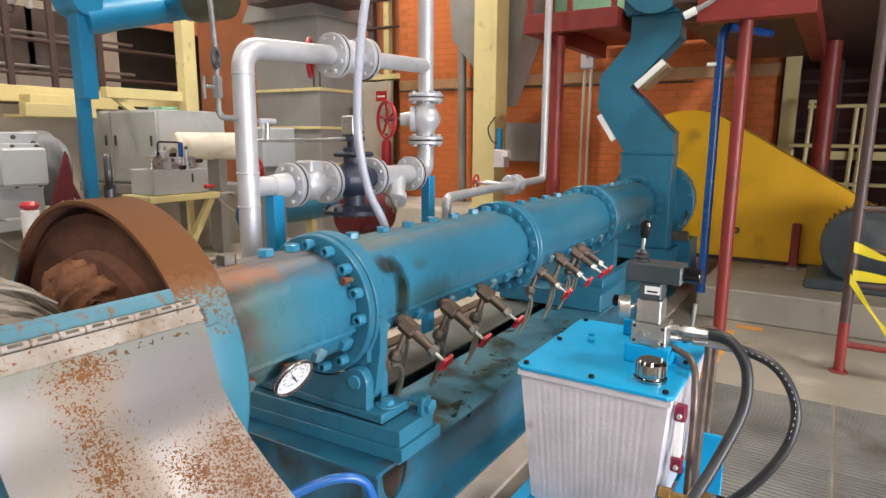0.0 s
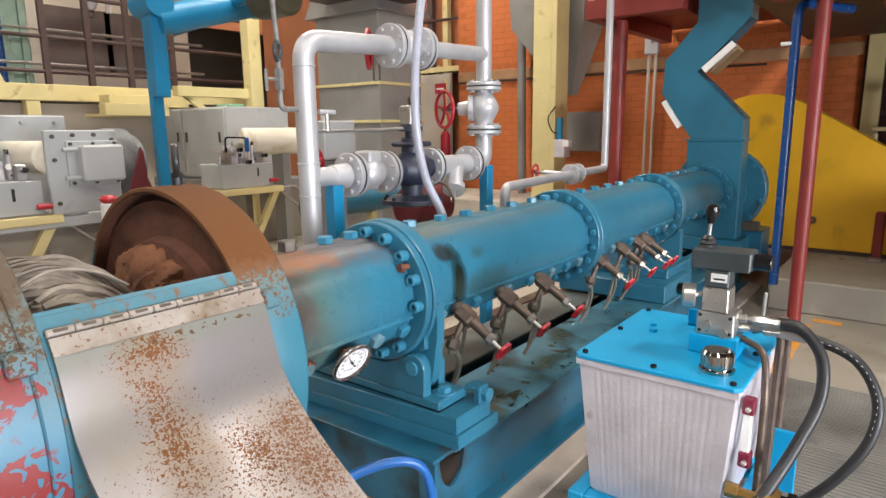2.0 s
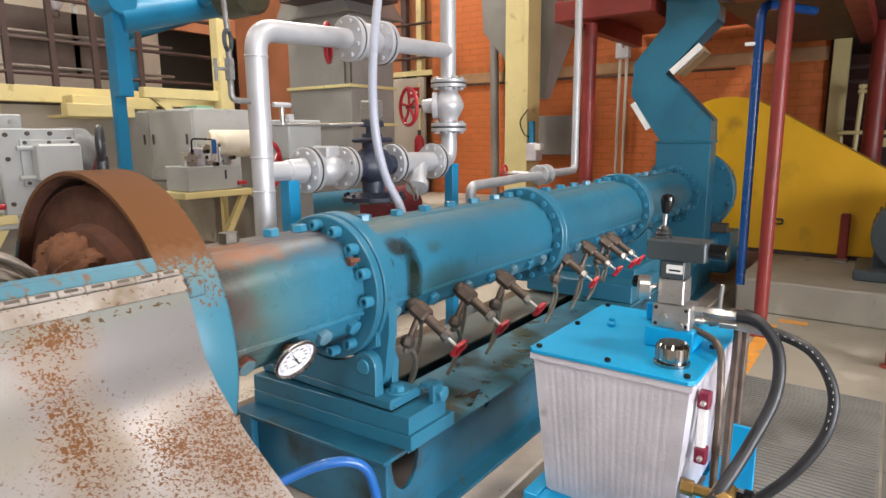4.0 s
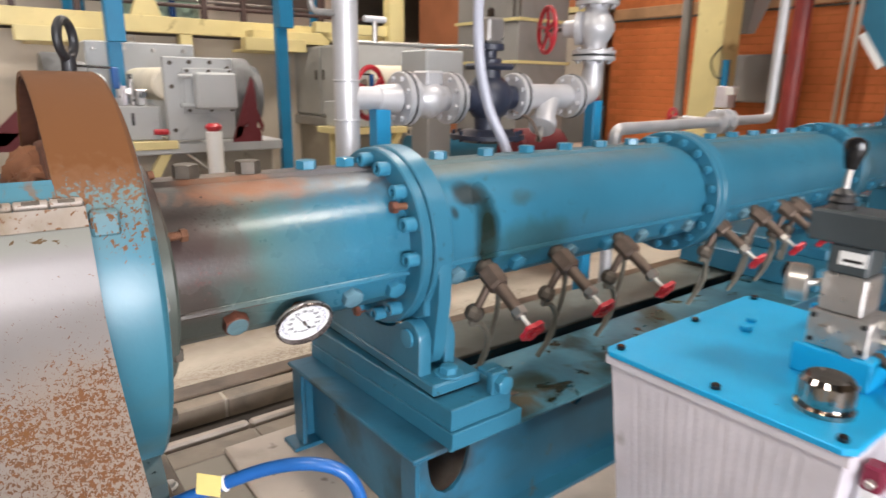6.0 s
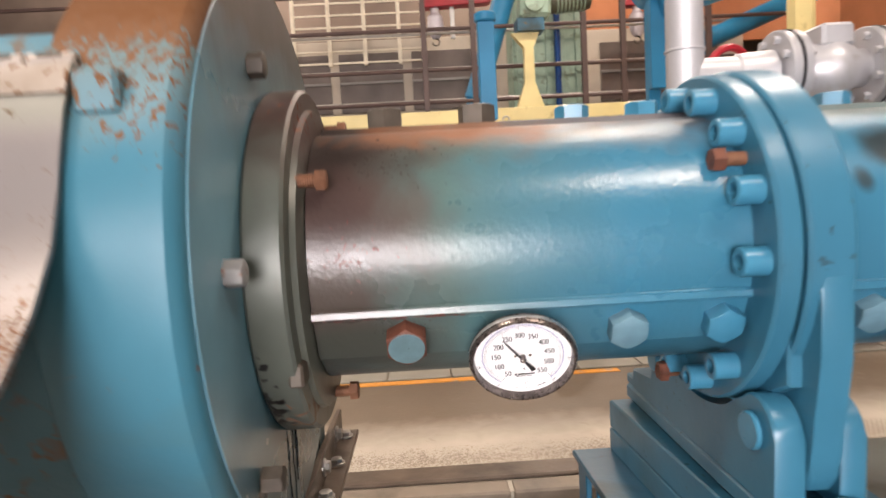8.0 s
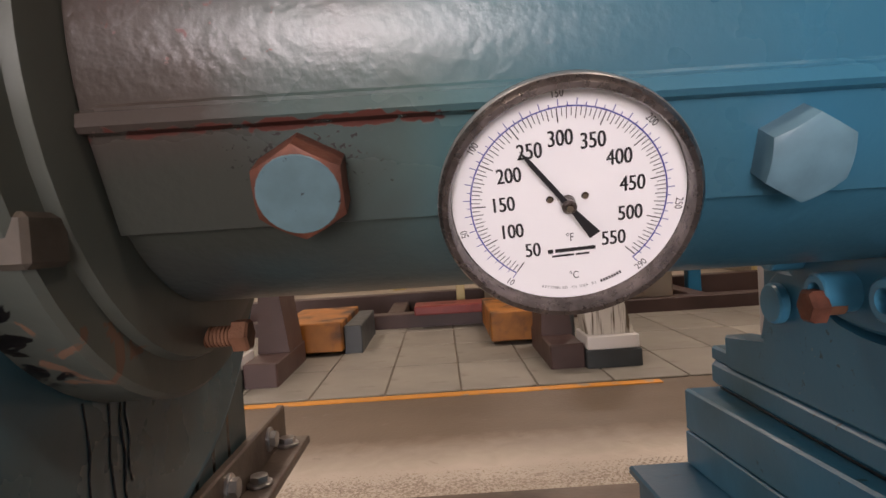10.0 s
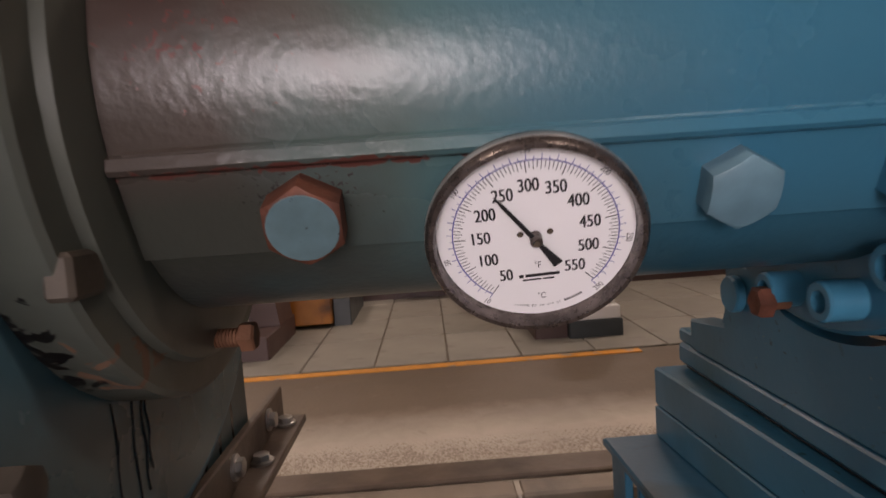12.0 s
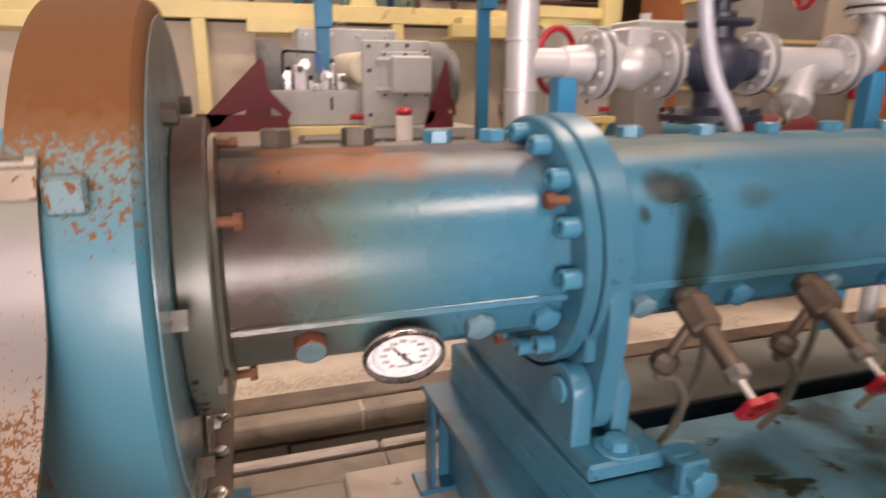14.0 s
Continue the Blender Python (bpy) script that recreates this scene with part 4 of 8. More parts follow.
def blow_valve(x):
    v = thing("blowdown_valve", (x, -0.165, 0.69), "grimy steel needle valve with a small red handwheel on the barrel", "valve", "blowdown valves")
    d = Vector((0, -0.84, -0.54)).normalized()
    p = Vector((x, -0.150, 0.692))
    q = lambda t: p + d * t
    part("collar", cyl(B(), q(0.0), q(0.03), 0.026, 18), M["boltdark"], v)
    part("hex_body", lathe(B(), [(0, 0), (0.032, 0), (0.032, 0.055), (0.026, 0.062), (0, 0.062)], q(0.03), q(1), 6), M["brass"], v)
    part("bonnet", cyl(B(), q(0.09), q(0.175), 0.0185, 18, 0.002, 0.0165), M["brass"], v)
    part("gland_nut", lathe(B(), [(0, 0), (0.021, 0), (0.021, 0.02), (0.017, 0.023), (0, 0.023)], q(0.172), q(1), 6), M["zinc"], v)
    part("stem", cyl(B(), q(0.19), q(0.245), 0.006, 10), M["white"], v)
    w = B()
    m = on(q(0.245), d)
    n = 40
    prof = [(0.034 + 0.004 * math.cos(5 * 2 * math.pi * i / n)) for i in range(n)]
    lo = [w.verts.new(m @ Vector((prof[i] * math.cos(2 * math.pi * i / n), prof[i] * math.sin(2 * math.pi * i / n), -0.006))) for i in range(n)]
    hi = [w.verts.new(m @ Vector((prof[i] * math.cos(2 * math.pi * i / n), prof[i] * math.sin(2 * math.pi * i / n), 0.006))) for i in range(n)]
    li = [w.verts.new(m @ Vector((0.024 * math.cos(2 * math.pi * i / n), 0.024 * math.sin(2 * math.pi * i / n), -0.004))) for i in range(n)]
    hh = [w.verts.new(m @ Vector((0.024 * math.cos(2 * math.pi * i / n), 0.024 * math.sin(2 * math.pi * i / n), 0.004))) for i in range(n)]
    for a, b in ((lo, hi), (hi, hh), (hh, li), (li, lo)):
        for i in range(n):
            w.faces.new((a[i], a[(i + 1) % n], b[(i + 1) % n], b[i]))
    for k in range(5):
        a = 2 * math.pi * k / 5
        tube(w, [m @ Vector((0, 0, 0)), m @ Vector((0.027 * math.cos(a), 0.027 * math.sin(a), 0))], 0.0042, 6)
    cyl(w, m @ Vector((0, 0, -0.007)), m @ Vector((0, 0, 0.009)), 0.009, 12)
    part("handwheel", w, M["valvered"], v, "small red lobed handwheel")
    # side branch: tee, ball fitting and flexible drain
    part("branch", cyl(B(), q(0.055), q(0.055) + Vector((-0.035, 0.02, -0.085)), 0.011, 12), M["brass"], v)
    c = q(0.055) + Vector((-0.042, 0.024, -0.10))
    part("union", lathe(B(), [(0, -0.02), (0.018, -0.02), (0.027, -0.008), (0.027, 0.010), (0.018, 0.022), (0, 0.022)], c, c + Vector((-0.3, 0.2, -0.9)), 8), M["boltdark"], v)
    part("drain_hose", tube(B(), smooth_path([c, c + Vector((-0.004, 0.01, -0.035)), c + Vector((0.035, 0.015, -0.045)), c + Vector((0.072, 0.025, -0.095)), c + Vector((0.080, 0.045, -0.17)), c + Vector((0.06, 0.08, -0.25))], 6), 0.0085, 10), M["drain"], v, "grimy translucent drain hose")
    part("drain_hose", tube(B(), smooth_path([q(0.04) + Vector((0.012, 0.01, -0.02)), q(0.04) + Vector((0.055, 0.03, -0.06)), q(0.04) + Vector((0.078, 0.05, -0.13)), q(0.04) + Vector((0.075, 0.07, -0.22)), q(0.04) + Vector((0.05, 0.09, -0.33))], 6), 0.0080, 10), M["drain"], v, "grimy translucent drain hose")
    return v


first_valve = blow_valve(1.115)
for x in (1.398, 1.690, 2.258, 2.567, 2.80, 2.92):
    copy_thing(first_valve, Matrix.Translation((x - 1.115, 0, 0)) @ first_valve.matrix_basis)

# ---- base frame and pedestals ----
base = thing("press_bed", (2.8, 0, 0), "long blue steel base frame with a grimy oily deck", "machine bed")
bm = B()
prism(bm, [(0.790, 0.018), (4.92, 0.018), (4.92, 0.281), (1.42, 0.281), (1.40, 0.255), (1.375, 0.240), (1.35, 0.255), (1.33, 0.281), (0.962, 0.281), (0.959, 0.235), (0.948, 0.195), (0.930, 0.165), (0.905, 0.148), (0.880, 0.148), (0.856, 0.165), (0.838, 0.195), (0.828, 0.235), (0.825, 0.281), (0.790, 0.281)], "y", -0.300, -0.288)
part("side_web", bm, M["blue_base"], base)
part("side_web", box(B(), (0.79, 0.335, 0.018), (4.92, 0.347, 0.262), 0.002), M["blue_base"], base)
part("end_web", box(B(), (0.815, -0.288, 0.03), (0.827, 0.335, 0.281), 0.002), M["blue_base"], base)
part("end_post", box(B(), (0.776, -0.322, 0.018), (0.788, -0.255, 0.281), 0.002), M["blue_base"], base)
part("end_post", box(B(), (0.757, 0.292, 0.018), (0.769, 0.356, 0.281), 0.002), M["blue_base"], base)
part("foot_plate", box(B(), (0.722, 0.280, 0.0), (0.842, 0.370, 0.030), 0.003), M["blue_base"], base)
part("end_flange", prism(B(), [(0.768, -0.322), (0.872, -0.322), (0.872, 0.368), (0.748, 0.368)], "z", 0.281, 0.295, 0.003), M["blue_base"], base)
part("deck", box(B(), (0.874, -0.330, 0.281), (4.92, 0.008, 0.294), 0.003), M["deck"], base, "oily blue deck plate")
part("deck", box(B(), (0.874, 0.108, 0.262), (4.92, 0.372, 0.275), 0.003), mat("dusty_grey_green_tray", (0.20, 0.22, 0.20), 0.5, var=0.2, scale=4, stains=[((0.10, 0.09, 0.07), 4, 0.55, 0.75, 0.5)]), base, "grey dusty drip tray")
part("bottom_flange", box(B(), (0.79, -0.36, 0.018), (4.92, -0.2885, 0.032), 0.003), M["blue_base"], base)
part("anchor_stud", cyl(B(), (0.93, -0.345, 0.0), (0.93, -0.345, 0.085), 0.009, 12), M["zinc"], base)
for x in (1.18, 1.9, 2.6):
    part("deck_clip", box(B(), (x, -0.22, 0.294), (x + 0.03, -0.205, 0.299), 0.001), M["boltdark"], base)


def pedestal():
    p = thing("support_pedestal", (0.95, 0, 0.295), "blue steel saddle pedestal bolted on the base frame", "pedestal", "barrel pedestals")
    part("block", prism(B(), [(0.868, -0.345), (1.100, -0.345), (1.100, 0.360), (0.829, 0.360)], "z", 0.2955, 0.3430, 0.002), M["blue"], p)
    part("block", prism(B(), [(0.870, -0.336), (1.065, -0.336), (1.065, 0.359), (0.830, 0.359)], "z", 0.3438, 0.4030, 0.003), M["blue"], p)
    part("casting_foot", box(B(), (0.864, -0.272, 0.4095), (1.020, 0.352, 0.443), 0.006), M["blue"], p)
    part("shim", box(B(), (0.874, -0.262, 0.4032), (1.010, 0.345, 0.4093), 0), M["blackgloss"], p, "black joint under the casting")
    part("jack_pad", box(B(), (0.866, 0.300, 0.4432), (0.900, 0.351, 0.463), 0.003), M["blue"], p)
    lug_arc = [(-0.164 + 0.047 * math.cos(radians(a)), 0.536 + 0.047 * math.sin(radians(a))) for a in range(180, 39, -14)]
    sad = [(-0.211, 0.4435)] + lug_arc + [(0.245 * math.cos(radians(a)), AX + 0.245 * math.sin(radians(a))) for a in range(243, 297, 6)] + [(0.115, 0.566), (0.130, 0.578), (0.165, 0.580), (0.186, 0.566), (0.195, 0.54), (0.195, 0.492), (0.30, 0.486), (0.30, 0.4435)]
    part("saddle", prism(B(), sad, "x", 0.862, 0.900, 0.003), M["blue"], p)
    lug = [(-0.211, 0.4435)] + [(-0.164 + 0.047 * math.cos(radians(a)), 0.536 + 0.047 * math.sin(radians(a))) for a in range(180, -1, -15)] + [(-0.117, 0.4435)]
    part("lug", prism(B(), lug, "x", 0.944, 0.976, 0.004), M["blue"], p)
    part("pin_head", cyl(B(), (0.853, -0.164, 0.536), (0.861, -0.164, 0.536), 0.025, 20), M["boltblue"], p)
    part("pin", cyl(B(), (0.862, -0.164, 0.536), (0.980, -0.164, 0.536), 0.016, 20), M["boltblue"], p)
    bm = B()
    hexhead(bm, 0.042, 0.022, 0.038)
    piece("foot_bolt", to_mesh("foot_bolt", bm, M["boltblue"]), on((0.938, -0.236, 0.444), (0, 0, 1), 12), p)
    part("jack_bracket", box(B(), (1.000, -0.336, 0.401), (1.055, -0.312, 0.462), 0.004), M["blue"], p)
    part("jack_bracket", box(B(), (1.000, -0.312, 0.446), (1.055, -0.275, 0.462), 0.003), M["blue"], p)
    piece("jack_screw", bolt_me, on((1.030, -0.336, 0.432), (0, -1, 0), 10), p)
    part("cushion", cyl(B(), (0.849, 0.158, 0.545), (0.861, 0.158, 0.545), 0.022, 18), M["boltblue"], p)
    return p


pedestal()
lowped = thing("support_pedestal", (3.1, 0, 0.295), "low blue steel saddle block under the middle of the barrel", "pedestal", "barrel pedestals")
part("block", box(B(), (2.92, -0.318, 0.295), (3.42, 0.36, 0.40), 0.006), M["blue"], lowped)
part("block", box(B(), (3.10, -0.27, 0.40), (3.42, 0.33, 0.455), 0.006), M["blue"], lowped)
part("saddle", prism(B(), [(-0.22, 0.455), (-0.22, 0.64)] + [(0.240 * math.cos(radians(a)), AX + 0.240 * math.sin(radians(a))) for a in range(210, 331, 8)] + [(0.22, 0.64), (0.22, 0.455)], "x", 3.46, 3.53), M["blue"], lowped)
part("block", box(B(), (3.40, -0.27, 0.295), (3.60, 0.30, 0.455), 0.006), M["blue"], lowped)

# ---- temperature gauge ----
gauge = thing("dial_thermometer", (0.565, -0.16, 0.67), "round bimetal thermometer with a white dial and dark bezel", "thermometer")
GC = Vector((0.565, -0.196, 0.655))
GN = Vector((-0.075, -0.885, -0.459)).normalized()
GM = on(GC, GN, 0)
# turn the dial so that its scale stands upright
upv = GM.to_3x3() @ Vector((0, 1, 0))
spin = math.degrees(math.atan2(upv.x, upv.z))
GM = on(GC, GN, spin + 6.0)
g0, g1 = GM @ Vector((0, 0, 0)), GM @ Vector((0, 0, 1))
R_D = 0.0570
part("case", lathe(B(), [(0, -0.017), (0.044, -0.017), (0.053, -0.014), (0.0595, -0.008), (0.0605, -0.0066), (0, -0.0066)], g0, g1, 72), M["machined"], gauge, "dark steel gauge case")
part("bezel", lathe(B(), [(R_D, -0.0064), (R_D, 0.004), (0.0580, 0.0065), (0.0608, 0.0062), (0.0628, 0.003), (0.0628, -0.006), (0.0610, -0.008), (R_D, -0.008)], g0, g1, 96), M["bezel"], gauge, "speckled dark bezel ring")
part("bezel_edge", lathe(B(), [(0.0628, 0.0015), (0.0633, 0.001), (0.0633, -0.003), (0.0628, -0.0035)], g0, g1, 96), M["machined"], gauge)
dial = part("dial", lathe(B(), [(0, -0.0044), (R_D - 0.0003, -0.0044), (R_D - 0.0003, -0.0054), (0, -0.0054)], g0, g1, 96), M["dial"], gauge, "white dial card with black and blue scales")
part("stem", cyl(B(), GM @ Vector((0, 0.0, -0.060)), GM @ Vector((0, 0.0, -0.022)), 0.013, 16), M["boltrust"], gauge)
part("stem_nut", lathe(B(), [(0, 0), (0.019, 0), (0.019, 0.016), (0, 0.016)], GM @ Vector((0, 0.004, -0.046)), GM @ Vector((0, 0.012, 1)), 6), M["boltrust"], gauge, "rusty hexagon nut of the gauge stem")


def dial_angle(f):
    return radians(93 - (f - 300) * 280 / 500)


DZ = -0.0040
bm = B()
for f in range(50, 551, 5):
    a = dial_angle(f)
    r1 = 0.0468
    r0 = r1 - (0.0068 if f % 50 == 0 else (0.0052 if f % 10 == 0 else 0.0040))
    w = 0.00020 if f % 50 else 0.00028
    u, t = Vector((math.cos(a), math.sin(a), 0)), Vector((-math.sin(a), math.cos(a), 0))
    bm.faces.new([bm.verts.new(GM @ (u * r + t * s + Vector((0, 0, DZ)))) for r, s in ((r0, -w), (r1, -w), (r1, w), (r0, w))])
part("fahrenheit_scale", bm, M["ink"], dial)
bm = B()
for c in range(10, 291, 5):
    a = dial_angle(c * 1.8 + 32)
    r0, r1, w = 0.04745, 0.04745 + (0.0034 if c % 10 == 0 else 0.0018), 0.00020
    u, t = Vector((math.cos(a), math.sin(a), 0)), Vector((-math.sin(a), math.cos(a), 0))
    bm.faces.new([bm.verts.new(GM @ (u * r + t * s + Vector((0, 0, DZ)))) for r, s in ((r0, -w), (r1, -w), (r1, w), (r0, w))])
n = 120
for i in range(n):
    q = []
    for j, r in ((i, 0.04695), (i + 1, 0.04695), (i + 1, 0.04765), (i, 0.04765)):
        a = dial_angle(50 + 504 * j / n)
        q.append(bm.verts.new(GM @ Vector((r * math.cos(a), r * math.sin(a), DZ))))
    bm.faces.new(q)
part("celsius_scale", bm, M["inkblue"], dial)


def dial_text(body, x, y, size, rot=0.0, material="ink", squeeze=0.72):
    return text_mesh(body, size, GM @ pose(x, y, DZ, 0, 0, rot) @ Matrix.Diagonal((squeeze, 1, 1, 1)), "numeral", dial, M[material])


for f in range(50, 551, 50):
    a = dial_angle(f)
    rr = 0.0322
    for shift in (-0.00020, 0.00020):
        dial_text(str(f), rr * math.cos(a) * 0.98 + shift, rr * math.sin(a), 0.0112)
for c in (10, 50, 100, 150, 200, 250, 290):
    a = dial_angle(c * 1.8 + 32)
    dial_text(str(c), 0.0535 * math.cos(a), 0.0535 * math.sin(a), 0.0052, math.degrees(a) - 90 + (180 if math.sin(a) < -0.5 else 0), "ink", 0.8)
dial_text("°F", 0, -0.0205, 0.0066)
dial_text("°C", 0.001, -0.0430, 0.0062)
phrase = "ASSEMBLED IN USA BY"
for i, ch in enumerate(phrase):
    if ch != " ":
        a = radians(252 + 1.75 * i)
        dial_text(ch, 0.0503 * math.cos(a), 0.0503 * math.sin(a), 0.0022, math.degrees(a) + 90, "ink", 0.9)
bm = B()
for i in range(8):
    a0, a1 = radians(286.5 + 1.7 * i), radians(286.5 + 1.7 * i + 1.2)
    bm.faces.new([bm.verts.new(GM @ Vector((r * math.cos(a), r * math.sin(a), DZ))) for r, a in ((0.0494, a0), (0.0494, a1), (0.0511, a1), (0.0511, a0))])
part("print_bar", bm, M["ink"], dial)
bm = B()
for x0, x1, y0, y1 in ((-0.0115, -0.0088, -0.0287, -0.0263), (-0.0078, 0.0125, -0.0285, -0.0264), (-0.0095, 0.0015, -0.03105, -0.02985), (0.0025, 0.0092, -0.03105, -0.02985)):
    bm.faces.new([bm.verts.new(GM @ Vector((x, y, DZ))) for x, y in ((x0, y0), (x1, y0), (x1, y1), (x0, y1))])
part("print_bar", bm, M["ink"], dial)
bm = B()
pa = dial_angle(244)
pm = GM @ pose(0, 0, 0.0022, 0, 0, math.degrees(pa))
prism(bm, [(-0.0205, -0.0030), (-0.0205, 0.0030), (-0.004, 0.0014), (0.030, 0.0011), (0.0375, 0.0), (0.030, -0.0011), (-0.004, -0.0014)], "z", -0.0003, 0.0003)
bmesh.ops.transform(bm, matrix=pm, verts=bm.verts)
part("pointer", bm, M["ink"], gauge, "black gauge pointer")
part("hub_screw", cyl(B(), GM @ Vector((0, 0, -0.0042)), GM @ Vector((0, 0, 0.0044)), 0.0036, 20, 0.0008), M["bezel"], gauge)
part("hub_cap", cyl(B(), GM @ Vector((0, 0, 0.0045)), GM @ Vector((0, 0, 0.0054)), 0.0022, 16, 0.0004), M["chrome"], gauge)
for s in (-1, 1):
    part("dial_screw", cyl(B(), GM @ Vector((s * 0.0085, 0.0020, -0.0042)), GM @ Vector((s * 0.0085, 0.0020, -0.0028)), 0.0019, 14, 0.0005), M["chrome"], gauge)

gauge.matrix_basis = Matrix.Translation(GC) @ Matrix.Scale(1.03, 4) @ Matrix.Translation(-GC) @ gauge.matrix_basis

# ---- discharge drum with its open door ----
DY, DZC = -0.005, 0.787
drum = thing("discharge_drum", (-0.2, 0, 0), "blue and rust-stained discharge drum with its hatch open", "discharge drum")
part("end_ring", lathe(B(), [(0.20, 0.126), (0.380, 0.126), (0.390, 0.122), (0.395, 0.115), (0.395, 0.004), (0.393, 0.0), (0.385, 0.0), (0.384, 0.003), (0.384, 0.09), (0.20, 0.10)], (0.123, DY, DZC), (1, DY, DZC), 96), M["drum"], drum, "rust-bloomed rounded end ring of the drum")


def shell(bm, r0, r1, x0, x1, a0, a1, n=40):
    poly = [(DY + r1 * math.cos(radians(a0 + (a1 - a0) * i / n)), DZC + r1 * math.sin(radians(a0 + (a1 - a0) * i / n))) for i in range(n + 1)]
    poly += [(DY + r0 * math.cos(radians(a1 + (a0 - a1) * i / n)), DZC + r0 * math.sin(radians(a1 + (a0 - a1) * i / n))) for i in range(n + 1)]
    return prism(bm, poly, "x", x0, x1)


part("lower_shell", shell(B(), 0.380, 0.394, -0.245, 0.124, 144.3, 385, 64), M["lip"], drum, "curved blue drum shell under the hatch")
part("body_shell", lathe(B(), [(0.30, 0.0), (0.386, 0.0), (0.391, 0.006), (0.391, 0.52), (0.37, 0.53), (0.0, 0.53)], (-0.245, DY, DZC), (-2, DY, DZC), 96), M["drumred"], drum, "blue drum body with patches of red primer")
part("seam_band", ring(B(), (-0.275, DY, DZC), (-0.245, DY, DZC), 0.380, 0.399, 96), M["drumred"], drum)
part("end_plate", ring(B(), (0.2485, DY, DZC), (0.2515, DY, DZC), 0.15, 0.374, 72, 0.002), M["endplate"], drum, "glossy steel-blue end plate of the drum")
# rusty inside: cheek plate, stepped cone and hub
part("liner", ring(B(), (0.1265, DY, DZC), (0.212, DY, DZC), 0.3795, 0.3836, 96, 0.001), M["darkrust"], drum, "dark maroon rusted inside of the ring")
part("cheek_plate", lathe(B(), [(0.376, 0.0), (0.376, 0.006), (0.29, 0.012), (0.28, -0.018), (0.225, -0.020), (0.215, -0.055), (0.15, -0.060), (0.13, -0.085), (0.0, -0.09)], (0.150, 0, AX), (1, 0, AX), 72), M["darkrust"], drum, "stepped rust-caked cheek inside the drum")
bm = B()
random.seed(4)
bmesh.ops.create_icosphere(bm, subdivisions=5, radius=1.0)
for v in bm.verts:
    a, b, c = v.co
    k = 1.0 + 0.09 * math.sin(9 * b + 3 * c) * math.cos(7 * c + 1.0) + 0.06 * math.sin(19 * b + 13 * c + 2) + 0.035 * math.sin(41 * b) * math.sin(37 * c + 1)
    v.co = Vector((0.125 + 0.062 * a * k, 0.02 + 0.155 * b * k, 0.915 + 0.125 * c * k))
for k in range(26):
    a, r = random.uniform(0, 180), 0.12 * random.random() ** 0.6
    c = Vector((0.072 + r * r * 2.0, 0.02 + r * 1.15 * math.cos(radians(a)), 0.915 + r * math.sin(radians(a))))
    s = random.uniform(0.004, 0.013)
    rr = bmesh.ops.create_icosphere(bm, subdivisions=1, radius=s, matrix=Matrix.Translation(c) @ pose(0, 0, 0, random.random() * 360, random.random() * 360) @ Matrix.Diagonal((0.6, 1.4, 0.9, 1)))
    for v in rr["verts"]:
        v.co += Vector([random.uniform(-1, 1) * s * 0.3 for _ in range(3)])
tagged(part("rust_crust", bm, M["tanrust"], drum, "caked tan rust and rubber crumbs"), kind="stuff")
part("cone", lathe(B(), [(0.0, 0.0), (0.085, 0.0), (0.105, 0.05), (0.12, 0.16), (0.0, 0.17)], (0.07, 0, AX), (-1, 0, AX), 40), M["tanrust"], drum, "rusty screw cone")
eye_ob = part("lifting_eye", lathe(B(), [(0.034 + 0.0085 * math.cos(2 * math.pi * i / 10), 0.0085 * math.sin(2 * math.pi * i / 10)) for i in range(11)], (0.205, 0.010, 1.240), (1.075, -0.480, 1.240), 32), M["black"], drum, "dark forged lifting eye")
part("eye_shank", cyl(B(), (0.205, 0.010, 1.175), (0.205, 0.010, 1.212), 0.013, 14), M["black"], eye_ob)
part("edge_lip", shell(B(), 0.377, 0.393, -0.245, 0.1235, 143.0, 144.2, 2), M["lip"], drum)
part("latch_lug", box(B(), (0.160, -0.372, 0.940), (0.200, -0.340, 0.980), 0.004, pose(0, 0, 0)), M["drum"], drum)
part("latch_lug", box(B(), (-0.305, -0.375, 0.940), (-0.262, -0.34, 0.980), 0.004), M["drumred"], drum)

# strands of rubber spilling from the die
bm = B()
random.seed(11)
for k in range(46):
    u = k / 45
    y0 = 0.02 - 0.27 * u + random.uniform(-0.02, 0.02)
    z0 = 1.040 - 0.045 * u + random.uniform(-0.012, 0.012)
    x0 = -0.215 + random.uniform(-0.012, 0.02)
    reach = 0.215 - 0.06 * u + random.uniform(-0.03, 0.02)
    pts = [Vector((x0 + reach * t, y0 - 0.02 * t + 0.012 * math.sin(t * 5 + k), z0 + 0.012 * math.sin(t * 3.0) - 0.135 * max(0.0, t - 0.25) ** 1.8 + 0.005 * math.sin(t * 9 + k))) for t in (0, 0.2, 0.4, 0.6, 0.8, 1.0, 1.15)]
    w = random.uniform(0.006, 0.012)
    tube(bm, smooth_path(pts, 3), [w * (1.0 - 0.35 * abs(i / 18 - 0.4)) for i in range(19)], 6)
for k in range(6):
    y0 = -0.20 + 0.04 * k
    tube(bm, smooth_path([(-0.22, y0, 1.045 + 0.01 * (k % 2)), (-0.16, y0 + 0.01, 1.062), (-0.09, y0, 1.048), (-0.03, y0 + 0.01, 1.008)], 4), 0.0035, 5)
tagged(solid("rubber_strands", bm, M["crumb"], "grey wrinkled rubber strands heaped in the drum", "rubber", kind="stuff"), "")
bm = B()
lathe(bm, [(0, 0), (0.24, 0.0), (0.22, 0.12), (0.13, 0.22), (0, 0.25)], (-0.16, -0.06, 0.74), (-0.16, -0.06, 2), 20)
random.seed(3)
for v in bm.verts:
    v.co += Vector([random.uniform(-1, 1) * 0.02 for _ in range(3)])
